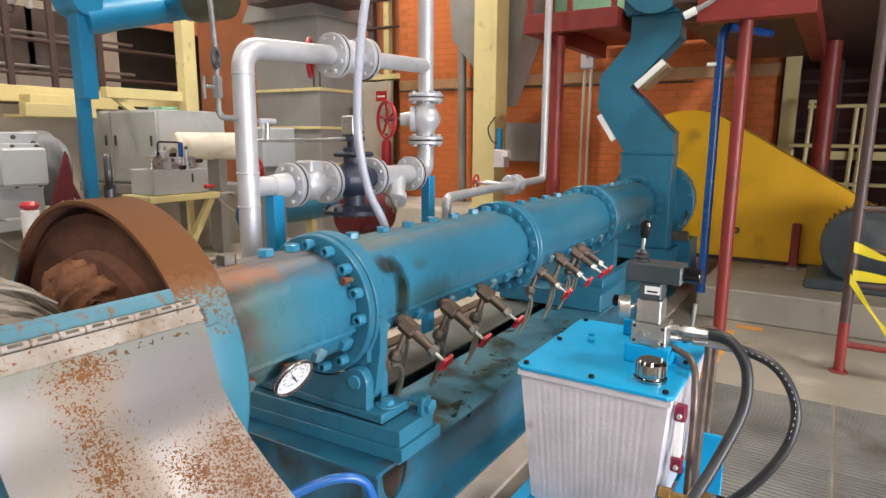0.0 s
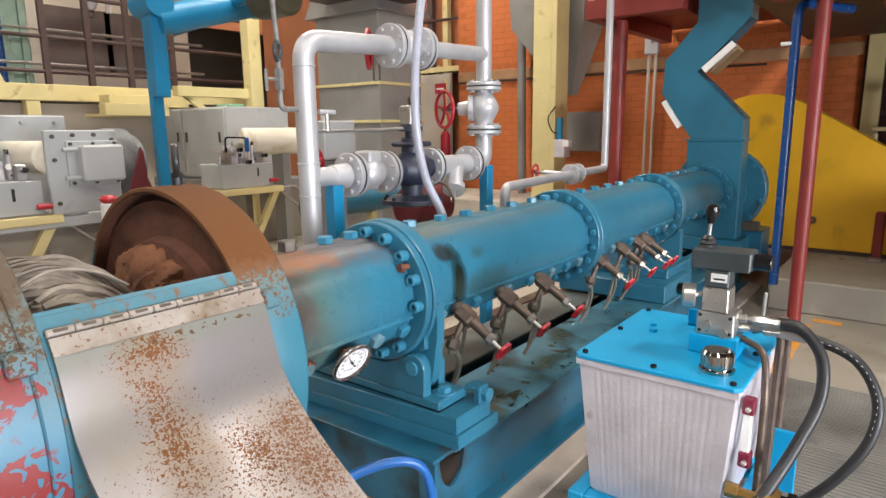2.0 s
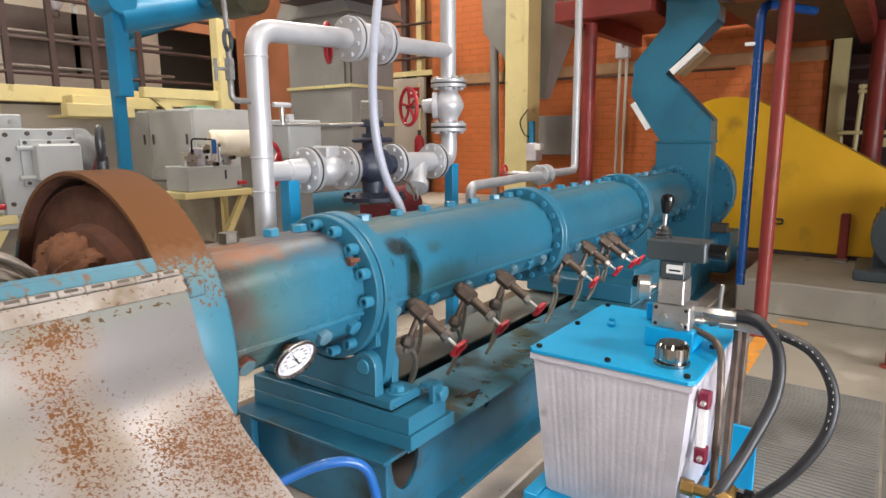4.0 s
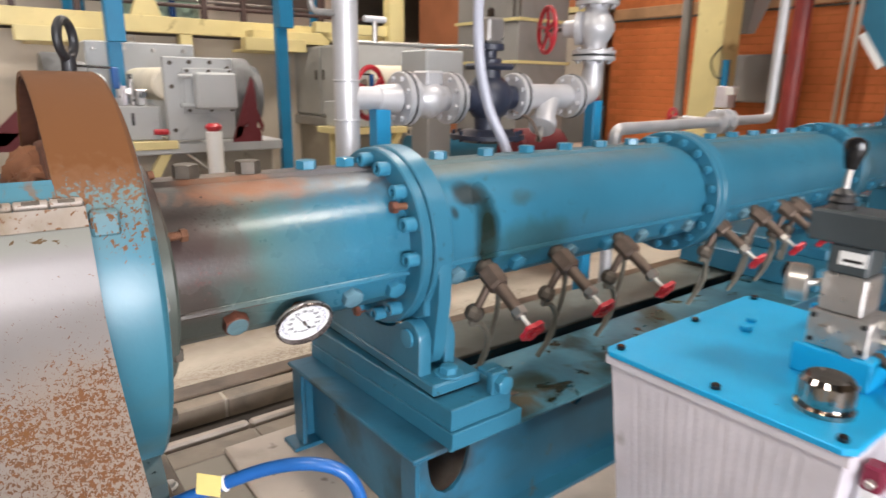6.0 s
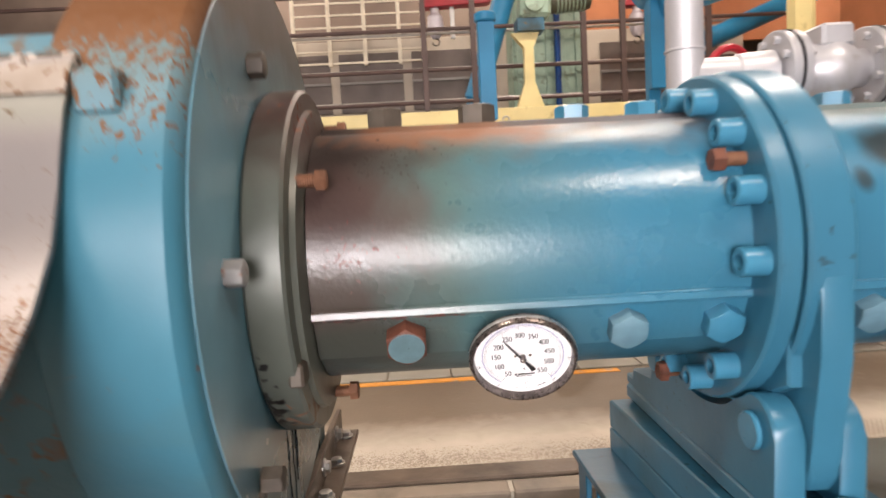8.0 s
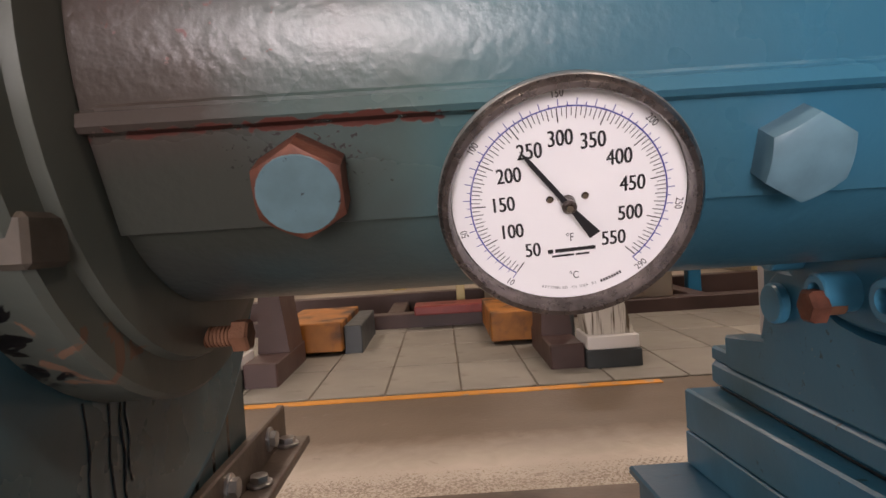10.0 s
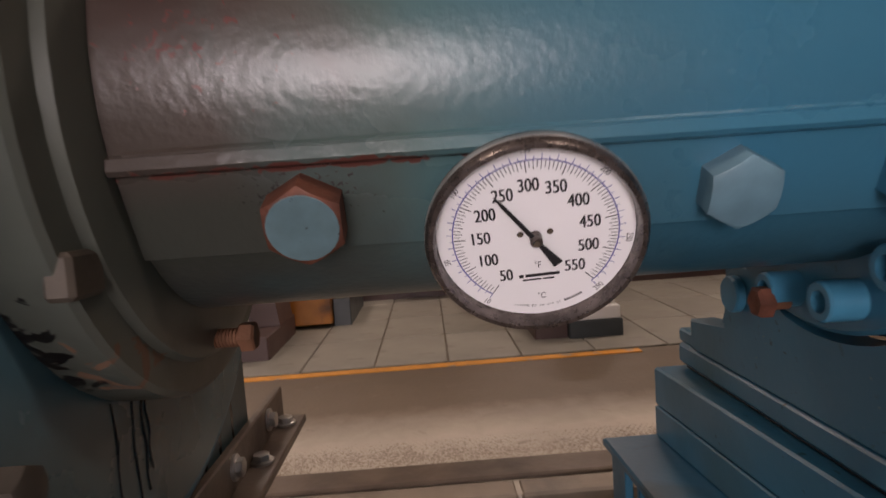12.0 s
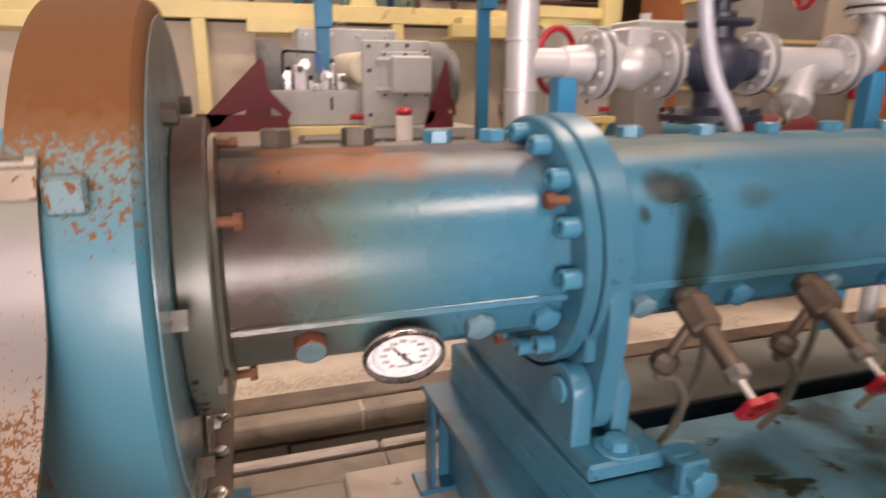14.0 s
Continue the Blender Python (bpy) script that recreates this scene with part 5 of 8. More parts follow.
tagged(solid("rubber_heap", bm, M["crumb"], "heap of grey rubber crumb inside the drum", "rubber", kind="stuff"), "")

door = part("hatch_door", prism(B(), [(-0.352, 0.985), (-0.374, 0.945), (-0.387, 0.905), (-0.397, 0.868), (-0.414, 0.825), (-0.447, 0.778), (-0.492, 0.733), (-0.545, 0.690), (-0.605, 0.648), (-0.665, 0.607), (-0.730, 0.566), (-0.795, 0.528),
                                            (-0.798, 0.533), (-0.733, 0.571), (-0.668, 0.612), (-0.608, 0.653), (-0.548, 0.695), (-0.496, 0.738), (-0.451, 0.783), (-0.418, 0.829), (-0.402, 0.871), (-0.392, 0.907), (-0.379, 0.947), (-0.357, 0.987)], "x", -0.240, 0.157), M["stainless"], drum, "open curved hatch door of rust-spotted stainless steel")
part("hinge", cyl(B(), (-0.240, -0.347, 0.992), (0.157, -0.347, 0.992), 0.0045, 10), M["boltdark"], door, "long piano hinge")
for k in range(9):
    x0 = -0.240 + k * 0.0441
    part("knuckle", cyl(B(), (x0 + 0.0006, -0.347, 0.992), (x0 + 0.0435, -0.347, 0.992), 0.0075, 12), M["hinge"], door)
    part("hinge_slot", box(B(), (-0.0110, -0.0082, -0.0030), (0.0110, -0.0068, 0.0030), 0.0004, Matrix.Translation((x0 + 0.022, -0.347, 0.992)) @ pose(0, 0, 0, -38)), M["boltdark"], door)
part("hinge_leaf", prism(B(), [(-0.3575, 0.986), (-0.3725, 0.9585), (-0.3755, 0.960), (-0.3605, 0.9875)], "x", -0.240, 0.157), M["hinge"], door)
part("hinge_leaf", shell(B(), 0.3905, 0.3930, -0.240, 0.1225, 145.4, 149, 4), M["dirtlip"], door)
bm = B()
tube(bm, [(-0.01 + 0.085 * math.cos(2 * math.pi * i / 40), -0.6325 + 0.070 * math.sin(2 * math.pi * i / 40), 0.6395 - 0.0478 * math.sin(2 * math.pi * i / 40)) for i in range(41)], 0.0045, 8, False)
part("weld_ring", bm, M["hinge"], door, "pale round weld ring")

random.seed(9)
for y in (-0.086, -0.058, -0.041, -0.033):
    L = random.uniform(0.05, 0.17)
    z0 = AX - math.sqrt(0.242 ** 2 - y * y) - 0.001
    part("oil_drip", tube(B(), [(0.2516, y + 0.002 * math.sin(i * 1.7 + y * 90), z0 - L * i / 6) for i in range(7)], [random.uniform(0.0008, 0.0016) for i in range(7)], 6), M["blackgloss"], drum, "black oil drip run down the plate")

# drum stand: plate, angle bracket and bolts
stand = thing("drum_stand", (0.2, 0.1, 0), "dark oil-stained steel stand plate under the drum", "stand")
part("plate", prism(B(), [(-0.30, 0.018), (0.285, 0.018), (0.285, 0.56), (0.24, 0.60), (-0.15, 0.62), (-0.30, 0.45)], "x", 0.200, 0.235), mat("oil_streaked_dark_paint", (0.045, 0.075, 0.08), 0.4, var=0.3, scale=5, stains=[((0.02, 0.018, 0.015), 6, 0.5, 0.7, 0.3)], streaks=[((0.008, 0.007, 0.006), 55, 0.56, 0.62, 0.2)]), stand)
piece("plate_bolt", plate_nut_dark, on((0.259, -0.225, 0.540), (1, 0, 0), 5), stand)
part("foot", box(B(), (0.05, -0.33, 0.0), (0.30, 0.46, 0.018), 0.003), M["blue_base"], stand)
part("angle_leg", box(B(), (0.238, -0.32, 0.300), (0.250, 0.42, 0.40), 0.002), M["brownsteel"], stand)
part("angle_shelf", box(B(), (0.238, -0.32, 0.340), (0.285, 0.42, 0.352), 0.002), M["brownsteel"], stand)
bm = B()
hexhead(bm, 0.020, 0.012, 0.016)
zb = to_mesh("angle_bolt", bm, M["zinc"])
for y in (-0.31, -0.17, -0.03, 0.105, 0.240, 0.378):
    piece("angle_bolt", zb, on((0.262, y, 0.3525), (0, 0, 1), y * 300), stand)
for y in (-0.10, 0.17, 0.33):
    piece("angle_bolt", zb, on((0.250, y, 0.378), (1, 0, 0), y * 200), stand)
part("vertical_strip", box(B(), (0.236, -0.322, 0.018), (0.285, -0.31, 0.352), 0.002), M["brownsteel"], stand)

bh = thing("blue_hose", (0.45, -0.45, 0), "blue rubber hose looping beside the drum, with a paper tag", "hose")
part("hose", tube(B(), smooth_path([(0.20, -0.30, 0.40), (0.30, -0.345, 0.437), (0.385, -0.400, 0.474), (0.45, -0.455, 0.490), (0.500, -0.490, 0.470), (0.525, -0.505, 0.41), (0.535, -0.51, 0.30), (0.52, -0.515, 0.12), (0.50, -0.52, 0.014), (0.35, -0.55, 0.013), (0.05, -0.60, 0.013)], 8), 0.0125, 12), M["bluehose"], bh)
part("tag", box(B(), (-0.022, -0.001, -0.038), (0.022, 0.001, 0.012), 0.0008, Matrix.Translation((0.290, -0.372, 0.475)) @ pose(0, 0, 0, 8, 10, -35)), M["tag"], bh, "yellow paper tag")
part("tie", ring(B(), (0.318, -0.358, 0.446), (0.324, -0.362, 0.449), 0.012, 0.0155, 16), M["white"], bh)

# ---- hydraulic power unit ----
hpu = thing("hydraulic_power_unit", (1.25, -0.9, 0), "cast aluminium oil tank with a bright blue lid", "hydraulic unit")
TX0, TX1, TY0, TY1, TZ = 0.975, 1.540, -1.130, -0.682, 0.668
bm = B()


def tank_ring(z, inset, flutes=True):
    pts = []
    x0, x1, y0, y1 = TX0 + 0.012 + inset, TX1 - 0.012 - inset, TY0 + 0.012 + inset, TY1 - 0.012 - inset
    n = 84

    def edge(a, b, nx, ny):
        for i in range(n):
            t = i / n
            d = (0.0008 if i % 12 else 0.0014) if flutes and 5 < i < n - 5 and i % 4 == 0 else 0.0
            pts.append((a[0] + (b[0] - a[0]) * t - nx * d, a[1] + (b[1] - a[1]) * t - ny * d, z))
    edge((x0, y0), (x1, y0), 0, -1)
    edge((x1, y0), (x1, y1), 1, 0)
    edge((x1, y1), (x0, y1), 0, 1)
    edge((x0, y1), (x0, y0), -1, 0)
    return [bm.verts.new(p) for p in pts]


ringsv = [tank_ring(0.655, -0.006, False), tank_ring(0.638, -0.006, False), tank_ring(0.636, 0.002, False), tank_ring(0.615, 0.004), tank_ring(0.24, 0.034), tank_ring(0.225, 0.045, False)]
for a, b in zip(ringsv, ringsv[1:]):
    for i in range(len(a)):
        j = (i + 1) % len(a)
        bm.faces.new((a[i], a[j], b[j], b[i]))
bm.faces.new(ringsv[-1])
bm.faces.new(ringsv[0])
part("tank", bm, M["castalu"], hpu, "fluted cast aluminium tank")
lid = part("lid", prism(B(), [(TX0 + c * (TX1 - TX0) + sx * 0.0, TY0 + d * (TY1 - TY0)) for c, d, sx in ((0.03, 0, 0), (0.97, 0, 0), (1, 0.035, 0), (1, 0.965, 0), (0.97, 1, 0), (0.03, 1, 0), (0, 0.965, 0), (0, 0.035, 0))], "z", 0.656, TZ, 0.002), M["cyan"], hpu, "bright blue steel tank lid")
for x, y in ((TX0 + .025, TY0 + .025), (TX0 + .025, -0.905), (TX0 + .025, TY1 - .025), (1.26, TY1 - .025), (TX1 - .025, TY1 - .025), (TX1 - .025, -0.905), (TX1 - .025, TY0 + .025), (1.26, TY0 + .025)):
    part("lid_screw", cyl(B(), (x, y, TZ - 0.001), (x, y, TZ + 0.009), 0.0085, 14), M["blackgloss"], lid)
cap = part("filler_cap", lathe(B(), [(0, 0), (0.045, 0), (0.045, 0.008), (0.036, 0.010), (0.036, 0.014)] + [(0.040, 0.016), (0.040, 0.050), (0.034, 0.058), (0, 0.060)], (1.079, -1.046, TZ), (1.079, -1.046, 2), 32), M["chrome"], lid, "chromed filler breather cap")
for k in range(16):
    a = 2 * math.pi * k / 16
    part("cap_rib", box(B(), (-0.004, -0.002, 0.018), (0.004, 0.0025, 0.050), 0.001, Matrix.Translation((1.079 + 0.040 * math.cos(a), -1.046 + 0.040 * math.sin(a), TZ)) @ pose(0, 0, 0, 0, 0, math.degrees(a) + 90)), M["chrome"], cap)
part("lid_bracket", box(B(), (1.435, -0.905, TZ), (1.447, -0.865, TZ + 0.055), 0.003), M["cyan"], lid)
part("lid_plug", cyl(B(), (1.30, -0.80, TZ), (1.30, -0.80, TZ + 0.012), 0.013, 6), M["cyan"], lid)
part("lid_plug", cyl(B(), (1.36, -0.78, TZ), (1.36, -0.78, TZ + 0.010), 0.010, 12), M["cyan"], lid)
# sight glass on the near end
sg = part("sight_glass", box(B(), (TX0 + 0.092, TY0 - 0.012, 0.46), (TX0 + 0.112, TY0 + 0.010, 0.60), 0.003), M["white"], hpu, "oil level sight glass with maroon ends")
for z in (0.443, 0.592):
    part("end_block", box(B(), (TX0 + 0.085, TY0 - 0.018, z - 0.022), (TX0 + 0.119, TY0 + 0.012, z + 0.022), 0.004), M["plastic_red"], sg)
for z in (0.443, 0.592):
    part("banjo_bolt", cyl(B(), (TX0 + 0.080, TY0 - 0.006, z), (TX0 + 0.066, TY0 - 0.006, z), 0.007, 8), M["zinc"], sg)
# drain fitting with a small filter
ff = part("drain_fitting", lathe(B(), [(0, 0), (0.020, 0), (0.020, 0.03), (0.014, 0.032), (0.014, 0.07), (0, 0.07)], (TX0 + 0.06, TY0 + 0.03, 0.365), (TX0 + 0.06, -3, 0.365), 6), M["brassfit"], hpu, "yellow brass drain fitting")
part("elbow", box(B(), (TX0 + 0.035, TY0 - 0.095, 0.340), (TX0 + 0.110, TY0 - 0.041, 0.388), 0.010), M["brassfit"], ff)
part("canister", lathe(B(), [(0, 0), (0.030, 0.002), (0.034, 0.012), (0.034, 0.10), (0.028, 0.108), (0, 0.108)], (TX0 + 0.075, TY0 - 0.068, 0.231), (TX0 + 0.075, TY0 - 0.068, 2), 24), M["white"], ff, "white filter canister")
part("knob", lathe(B(), [(0, 0), (0.012, 0), (0.012, 0.014), (0.024, 0.016), (0.024, 0.034), (0.018, 0.038), (0, 0.038)], (TX0 + 0.085, TY0 - 0.096, 0.366), (TX0 + 0.10, -3, 0.366), 20), M["blackgloss"], ff)
# valve stack
vs = part("manifold", box(B(), (1.195, -1.055, TZ + 0.055), (1.285, -0.955, 0.790), 0.003), M["machined"], hpu, "machined steel manifold block")
part("riser", box(B(), (1.185, -1.070, TZ), (1.30, -0.94, TZ + 0.056), 0.003), M["cyan"], hpu)
for yy, zz, xx in ((-1.03, 0.735, 1.194), (-0.985, 0.755, 1.194)):
    part("port_plug", lathe(B(), [(0, 0), (0.013, 0), (0.013, 0.012), (0, 0.012)], (xx, yy, zz), (0, yy, zz), 6), M["zinc"], vs)
for yy, zz in ((-1.045, 0.735), (-1.045, 0.78), (-0.965, 0.735), (-0.965, 0.78)):
    part("cap_screw", cyl(B(), (1.196, yy, zz), (1.192, yy, zz), 0.005, 10, 0.0005), M["ink"], vs)
part("spacer_block", box(B(), (1.20, -1.035, 0.791), (1.275, -0.965, 0.860), 0.003), M["machined"], hpu)
lab = part("label_block", box(B(), (1.202, -1.032, 0.861), (1.272, -0.968, 0.912), 0.003), M["darkgrey"], hpu)
part("label_plate", box(B(), (1.2005, -1.028, 0.878), (1.202, -0.985, 0.902), 0), M["white"], lab)
part("print_bar", box(B(), (1.2000, -1.022, 0.884), (1.2004, -0.992, 0.889), 0), M["ink"], lab)
hb = part("directional_valve", box(B(), (1.195, -1.085, 0.913), (1.285, -0.93, 0.968), 0.004), M["darkgrey"], hpu, "dark grey lever valve body")
part("solenoid", cyl(B(), (1.24, -1.085, 0.94), (1.24, -1.13, 0.94), 0.022, 16), M["blackgloss"], hb)
part("boot", lathe(B(), [(0, 0), (0.024, 0), (0.020, 0.010), (0.023, 0.014), (0.017, 0.022), (0.018, 0.027), (0.008, 0.036), (0, 0.036)], (1.237, -0.962, 0.967), (1.237, -0.966, 2), 20), M["black"], hb)
part("lever_rod", cyl(B(), (1.237, -0.962, 0.99), (1.237, -0.966, 1.055), 0.005, 10), M["zinc"], hb)
part("lever_knob", lathe(B(), [(0, 0), (0.010, 0.002), (0.015, 0.020), (0.019, 0.038), (0.016, 0.050), (0.008, 0.055), (0, 0.056)], (1.237, -0.9655, 1.035), (1.237, -0.969, 1.09), 20), M["blackgloss"], hb, "black lever knob")
pg = part("pressure_gauge", cyl(B(), (1.179, -0.918, 0.835), (1.189, -0.950, 0.835), 0.034, 28, 0.003), M["zinc"], hpu, "small steel pressure gauge")
part("gauge_face", cyl(B(), (1.179, -0.918, 0.835), (1.1788, -0.9172, 0.835), 0.028, 28, 0.0003), M["dial"], pg)
part("gauge_pipe", cyl(B(), (1.186, -0.944, 0.835), (1.23, -0.965, 0.835), 0.007, 10), M["zinc"], pg)
part("knob", cyl(B(), (1.24, -0.93, 0.835), (1.24, -0.885, 0.835), 0.018, 14), M["blackgloss"], hpu)
part("fitting", lathe(B(), [(0, 0), (0.014, 0), (0.014, 0.02), (0.010, 0.022), (0.010, 0.035), (0.016, 0.036), (0.016, 0.07), (0.013, 0.075), (0.013, 0.105), (0, 0.105)], (1.25, -1.055, 0.772), (1.27, -2, 0.772), 6), M["zinc"], hpu)
part("fitting", lathe(B(), [(0, 0), (0.014, 0), (0.014, 0.02), (0.010, 0.022), (0.010, 0.060), (0.016, 0.062), (0.016, 0.12), (0, 0.12)], (1.262, -1.055, 0.742), (1.40, -2.0, 0.742), 6), M["zinc"], hpu)
part("handle_pin", cyl(B(), (1.33, -1.10, 0.74), (1.335, -1.105, 0.835), 0.006, 10), M["zinc"], hpu)
part("hose", tube(B(), smooth_path([(1.263, -1.15, 0.772), (1.263, -1.21, 0.764), (1.245, -1.265, 0.70), (1.20, -1.275, 0.60), (1.13, -1.24, 0.49), (1.03, -1.19, 0.38), (0.98, -1.13, 0.28), (1.0, -1.06, 0.18), (1.1, -0.98, 0.12)], 8), 0.0155, 12), M["black"], hpu, "thick black hydraulic hose")
h2 = part("hose", tube(B(), smooth_path([(1.28, -1.17, 0.742), (1.275, -1.24, 0.738), (1.26, -1.34, 0.705), (1.235, -1.395, 0.62), (1.20, -1.39, 0.52), (1.16, -1.33, 0.41), (1.13, -1.24, 0.31), (1.12, -1.16, 0.24)], 8), 0.0135, 12), M["black"], hpu, "black hydraulic hose with a pale printed line")
bm = B()
hp = smooth_path([(1.275, -1.24, 0.738), (1.26, -1.34, 0.705), (1.235, -1.395, 0.62), (1.20, -1.39, 0.52)], 12)
for i in range(2, len(hp) - 2, 2):
    a, b = hp[i], hp[i] + (hp[i + 1] - hp[i]) * 0.7
    off = Vector((-0.0128, 0.0, 0.006))
    tube(bm, [a + off, b + off], 0.0009, 4)
part("print_bar", bm, M["white"], h2)
part("hose_end", cyl(B(), (1.277, -1.16, 0.742), (1.274, -1.225, 0.739), 0.0165, 14), M["zinc"], h2)
for x, y in ((1.36, -1.15), (1.42, -1.16)):
    part("steel_line", tube(B(), bent([(1.28, -1.09, 0.735 if x < 1.4 else 0.75), (x, y, 0.735 if x < 1.4 else 0.75), (x, y + 0.01, 0.12)], 0.05), 0.0115, 10), M["brass"], hpu)
part("steel_line", tube(B(), bent([(1.24, -1.06, 0.72), (1.17, -1.145, 0.715), (1.12, -1.16, 0.60), (1.10, -1.16, 0.15)], 0.05), 0.0095, 10), M["brass"], hpu)
part("pump_gauge", cyl(B(), (1.12, -1.17, 0.20), (1.12, -1.195, 0.20), 0.024, 20), M["blackgloss"], hpu)
part("pump", cyl(B(), (1.18, -1.10, 0.16), (1.40, -1.10, 0.16), 0.055, 24), M["machined"], hpu)
# blue stand
for x in (1.01, 1.48):
    for y in (-1.09, -0.73):
        part("leg", box(B(), (x, y, 0.0), (x + 0.04, y + 0.04, 0.20), 0.003), M["cyan"], hpu)
for lo, hi in (((0.985, -1.14, 0.185), (1.53, -1.09, 0.225)), ((0.985, -0.72, 0.185), (1.53, -0.67, 0.225)), ((0.985, -1.09, 0.185), (1.035, -0.72, 0.225)), ((1.48, -1.09, 0.185), (1.53, -0.72, 0.225))):
    part("rail", box(B(), lo, hi, 0.004), M["cyan"], hpu)
part("side_plate", box(B(), (1.40, -1.215, 0.20), (1.412, -1.13, 0.40), 0.003), M["cyan"], hpu)
part("drain_valve", cyl(B(), (1.0, -0.88, 0.20), (1.0, -0.88, 0.13), 0.022, 14), M["brass"], hpu)

# ---- feed housing, chute and drive ----
feed = thing("feed_chute", (4.95, 0, 0.3), "blue zigzag feed chute standing on the press housing", "chute")
part("housing", box(B(), (4.747, -0.275, 0.40), (4.945, 0.150, 1.19), 0.006), M["blue"], feed)
part("housing_foot", box(B(), (4.70, -0.32, 0.295), (5.26, 0.28, 0.40), 0.006), M["blue"], feed)
part("rim", box(B(), (4.735, -0.287, 1.19), (4.957, 0.162, 1.205), 0.003), M["blue"], feed)
zig = [(-0.270, 1.205), (0.125, 1.205), (0.382, 1.581), (0.366, 1.839), (0.122, 2.120), (0.130, 2.310), (-0.270, 2.310), (-0.266, 2.120), (0.112, 1.738), (-0.262, 1.375)]
ch = part("zigzag_duct", prism(B(), zig, "x", 4.750, 4.985, 0.004), M["blue"], feed)
part("top_flange", box(B(), (4.72, -0.335, 2.310), (5.02, 0.17, 2.340), 0.004), M["blue"], feed)
part("hopper_drum", cyl(B(), (4.66, -0.07, 2.57), (5.10, -0.07, 2.57), 0.27, 40), M["blue"], feed)
part("hopper_box", box(B(), (4.73, -0.40, 2.341), (5.03, 0.19, 2.60), 0.004), M["blue"], feed)
for y in (-0.27, -0.17, -0.07, 0.03, 0.12):
    piece("hex_bolt", small_hex, on((4.72, y, 2.325), (-1, 0, 0)), feed)


def plate_along(a, b, x0, x1, t, side):
    """A plate on the edge from a to b in the y, z plane."""
    u = (Vector(b) - Vector(a)).normalized()
    nn = Vector((-u.y, u.x)) * side
    return [(a[0], a[1]), (b[0], b[1]), (b[0] + nn.x * t, b[1] + nn.y * t), (a[0] + nn.x * t, a[1] + nn.y * t)]


part("cleanout_door", prism(B(), plate_along((0.075, 1.765), (-0.14, 1.955), 0, 0, 0.05, 1), "x", 4.735, 4.765), M["white"], ch, "white-edged clean-out cover")
part("cleanout_door", prism(B(), plate_along((0.06, 1.780), (-0.13, 1.950), 0, 0, 0.075, 1), "x", 4.77, 4.97), M["tancover"], ch)
part("cleanout_door", prism(B(), plate_along((0.205, 1.315), (0.345, 1.525), 0, 0, 0.04, -1), "x", 4.735, 4.765), M["white"], ch)
part("deflector", prism(B(), plate_along((-0.275, 1.37), (0.02, 1.665), 0, 0, 0.05, -1), "x", 4.79, 4.95), M["blue_base"], ch)
part("gland_ring", lathe(B(), [(0.08, 0), (0.24, 0), (0.24, 0.035), (0.17, 0.05), (0.17, 0.075), (0.08, 0.075)], (4.947, -0.05, AX), (6, -0.05, AX), 40), M["blue"], feed)
brg = part("bearing_housing", lathe(B(), [(0.08, 0), (0.36, 0), (0.37, 0.008), (0.37, 0.045), (0.30, 0.055), (0.27, 0.10), (0.27, 0.22), (0.34, 0.235), (0.34, 0.27), (0.08, 0.27)], (5.03, -0.05, AX), (6, -0.05, AX), 56), M["blue"], feed, "round flanged bearing housing")
for k in range(14):
    a = 2 * math.pi * (k + 0.5) / 14
    piece("hex_bolt", small_hex, on((5.03, -0.05 + 0.335 * math.cos(a), AX + 0.335 * math.sin(a)), (-1, 0, 0), 20 * k), brg)
for a in (-160, -100, 150, 100):
    ca, sa = math.cos(radians(a)), math.sin(radians(a))
    part("web", box(B(), (5.09, -0.010, 0.10), (5.26, 0.010, 0.355), 0.003, Matrix.Translation((0, -0.05, AX)) @ pose(0, 0, 0, a - 90, 0, 0)), M["blue"], brg)
part("bearing_foot", box(B(), (5.02, -0.42, 0.10), (5.34, 0.32, 0.45), 0.008), M["blue_base"], feed)
part("grease_block", box(B(), (4.96, -0.40, 0.45), (5.02, -0.27, 0.53), 0.006), M["boltdark"], feed)
part("grease_line", tube(B(), smooth_path([(4.98, -0.34, 0.53), (4.97, -0.36, 0.60), (5.0, -0.38, 0.66), (5.03, -0.36, 0.70)], 6), 0.006, 8), M["brass"], feed)
part("warning_label", prism(B(), [(3.84, 0), (3.90, 0), (3.87, 0.05)], "y", -0.001, 0.001), M["tag"], press, "small yellow warning triangle").matrix_basis = Matrix.Translation((0, -0.1515, AX + 0.075)) @ pose(0, 0, 0, -24)

guard = thing("belt_guard", (5.5, -0.8, STEP_Z), "large yellow sheet belt guard between press and motor", "guard")
circ = [(-0.25 + 0.61 * math.cos(radians(a)), 0.965 + 0.61 * math.sin(radians(a))) for a in range(0, 124, 6)]
poly = circ + [(-1.535, 0.905), (-2.35, 0.37), (-2.38, 0.27), (0.36, 0.27)]
part("guard_sheet", prism(B(), poly, "x", 5.45, 5.78, 0.006), M["yellow"], guard)
part("guard_strut", box(B(), (5.39, -1.225, STEP_Z), (5.45, -1.155, 0.62), 0.012), M["brickred"], guard, "oxide red strut on the guard")
part("strut_foot", box(B(), (5.27, -1.235, STEP_Z), (5.39, -1.145, STEP_Z + 0.02), 0.003), M["zinc"], guard)
part("guard_handle", tube(B(), bent([(5.448, -0.62, 0.50), (5.42, -0.62, 0.50), (5.42, -0.74, 0.50), (5.42, -0.74, 0.54), (5.42, -0.62, 0.54), (5.448, -0.62, 0.54)], 0.012), 0.008, 8), M["darkgrey"], guard)
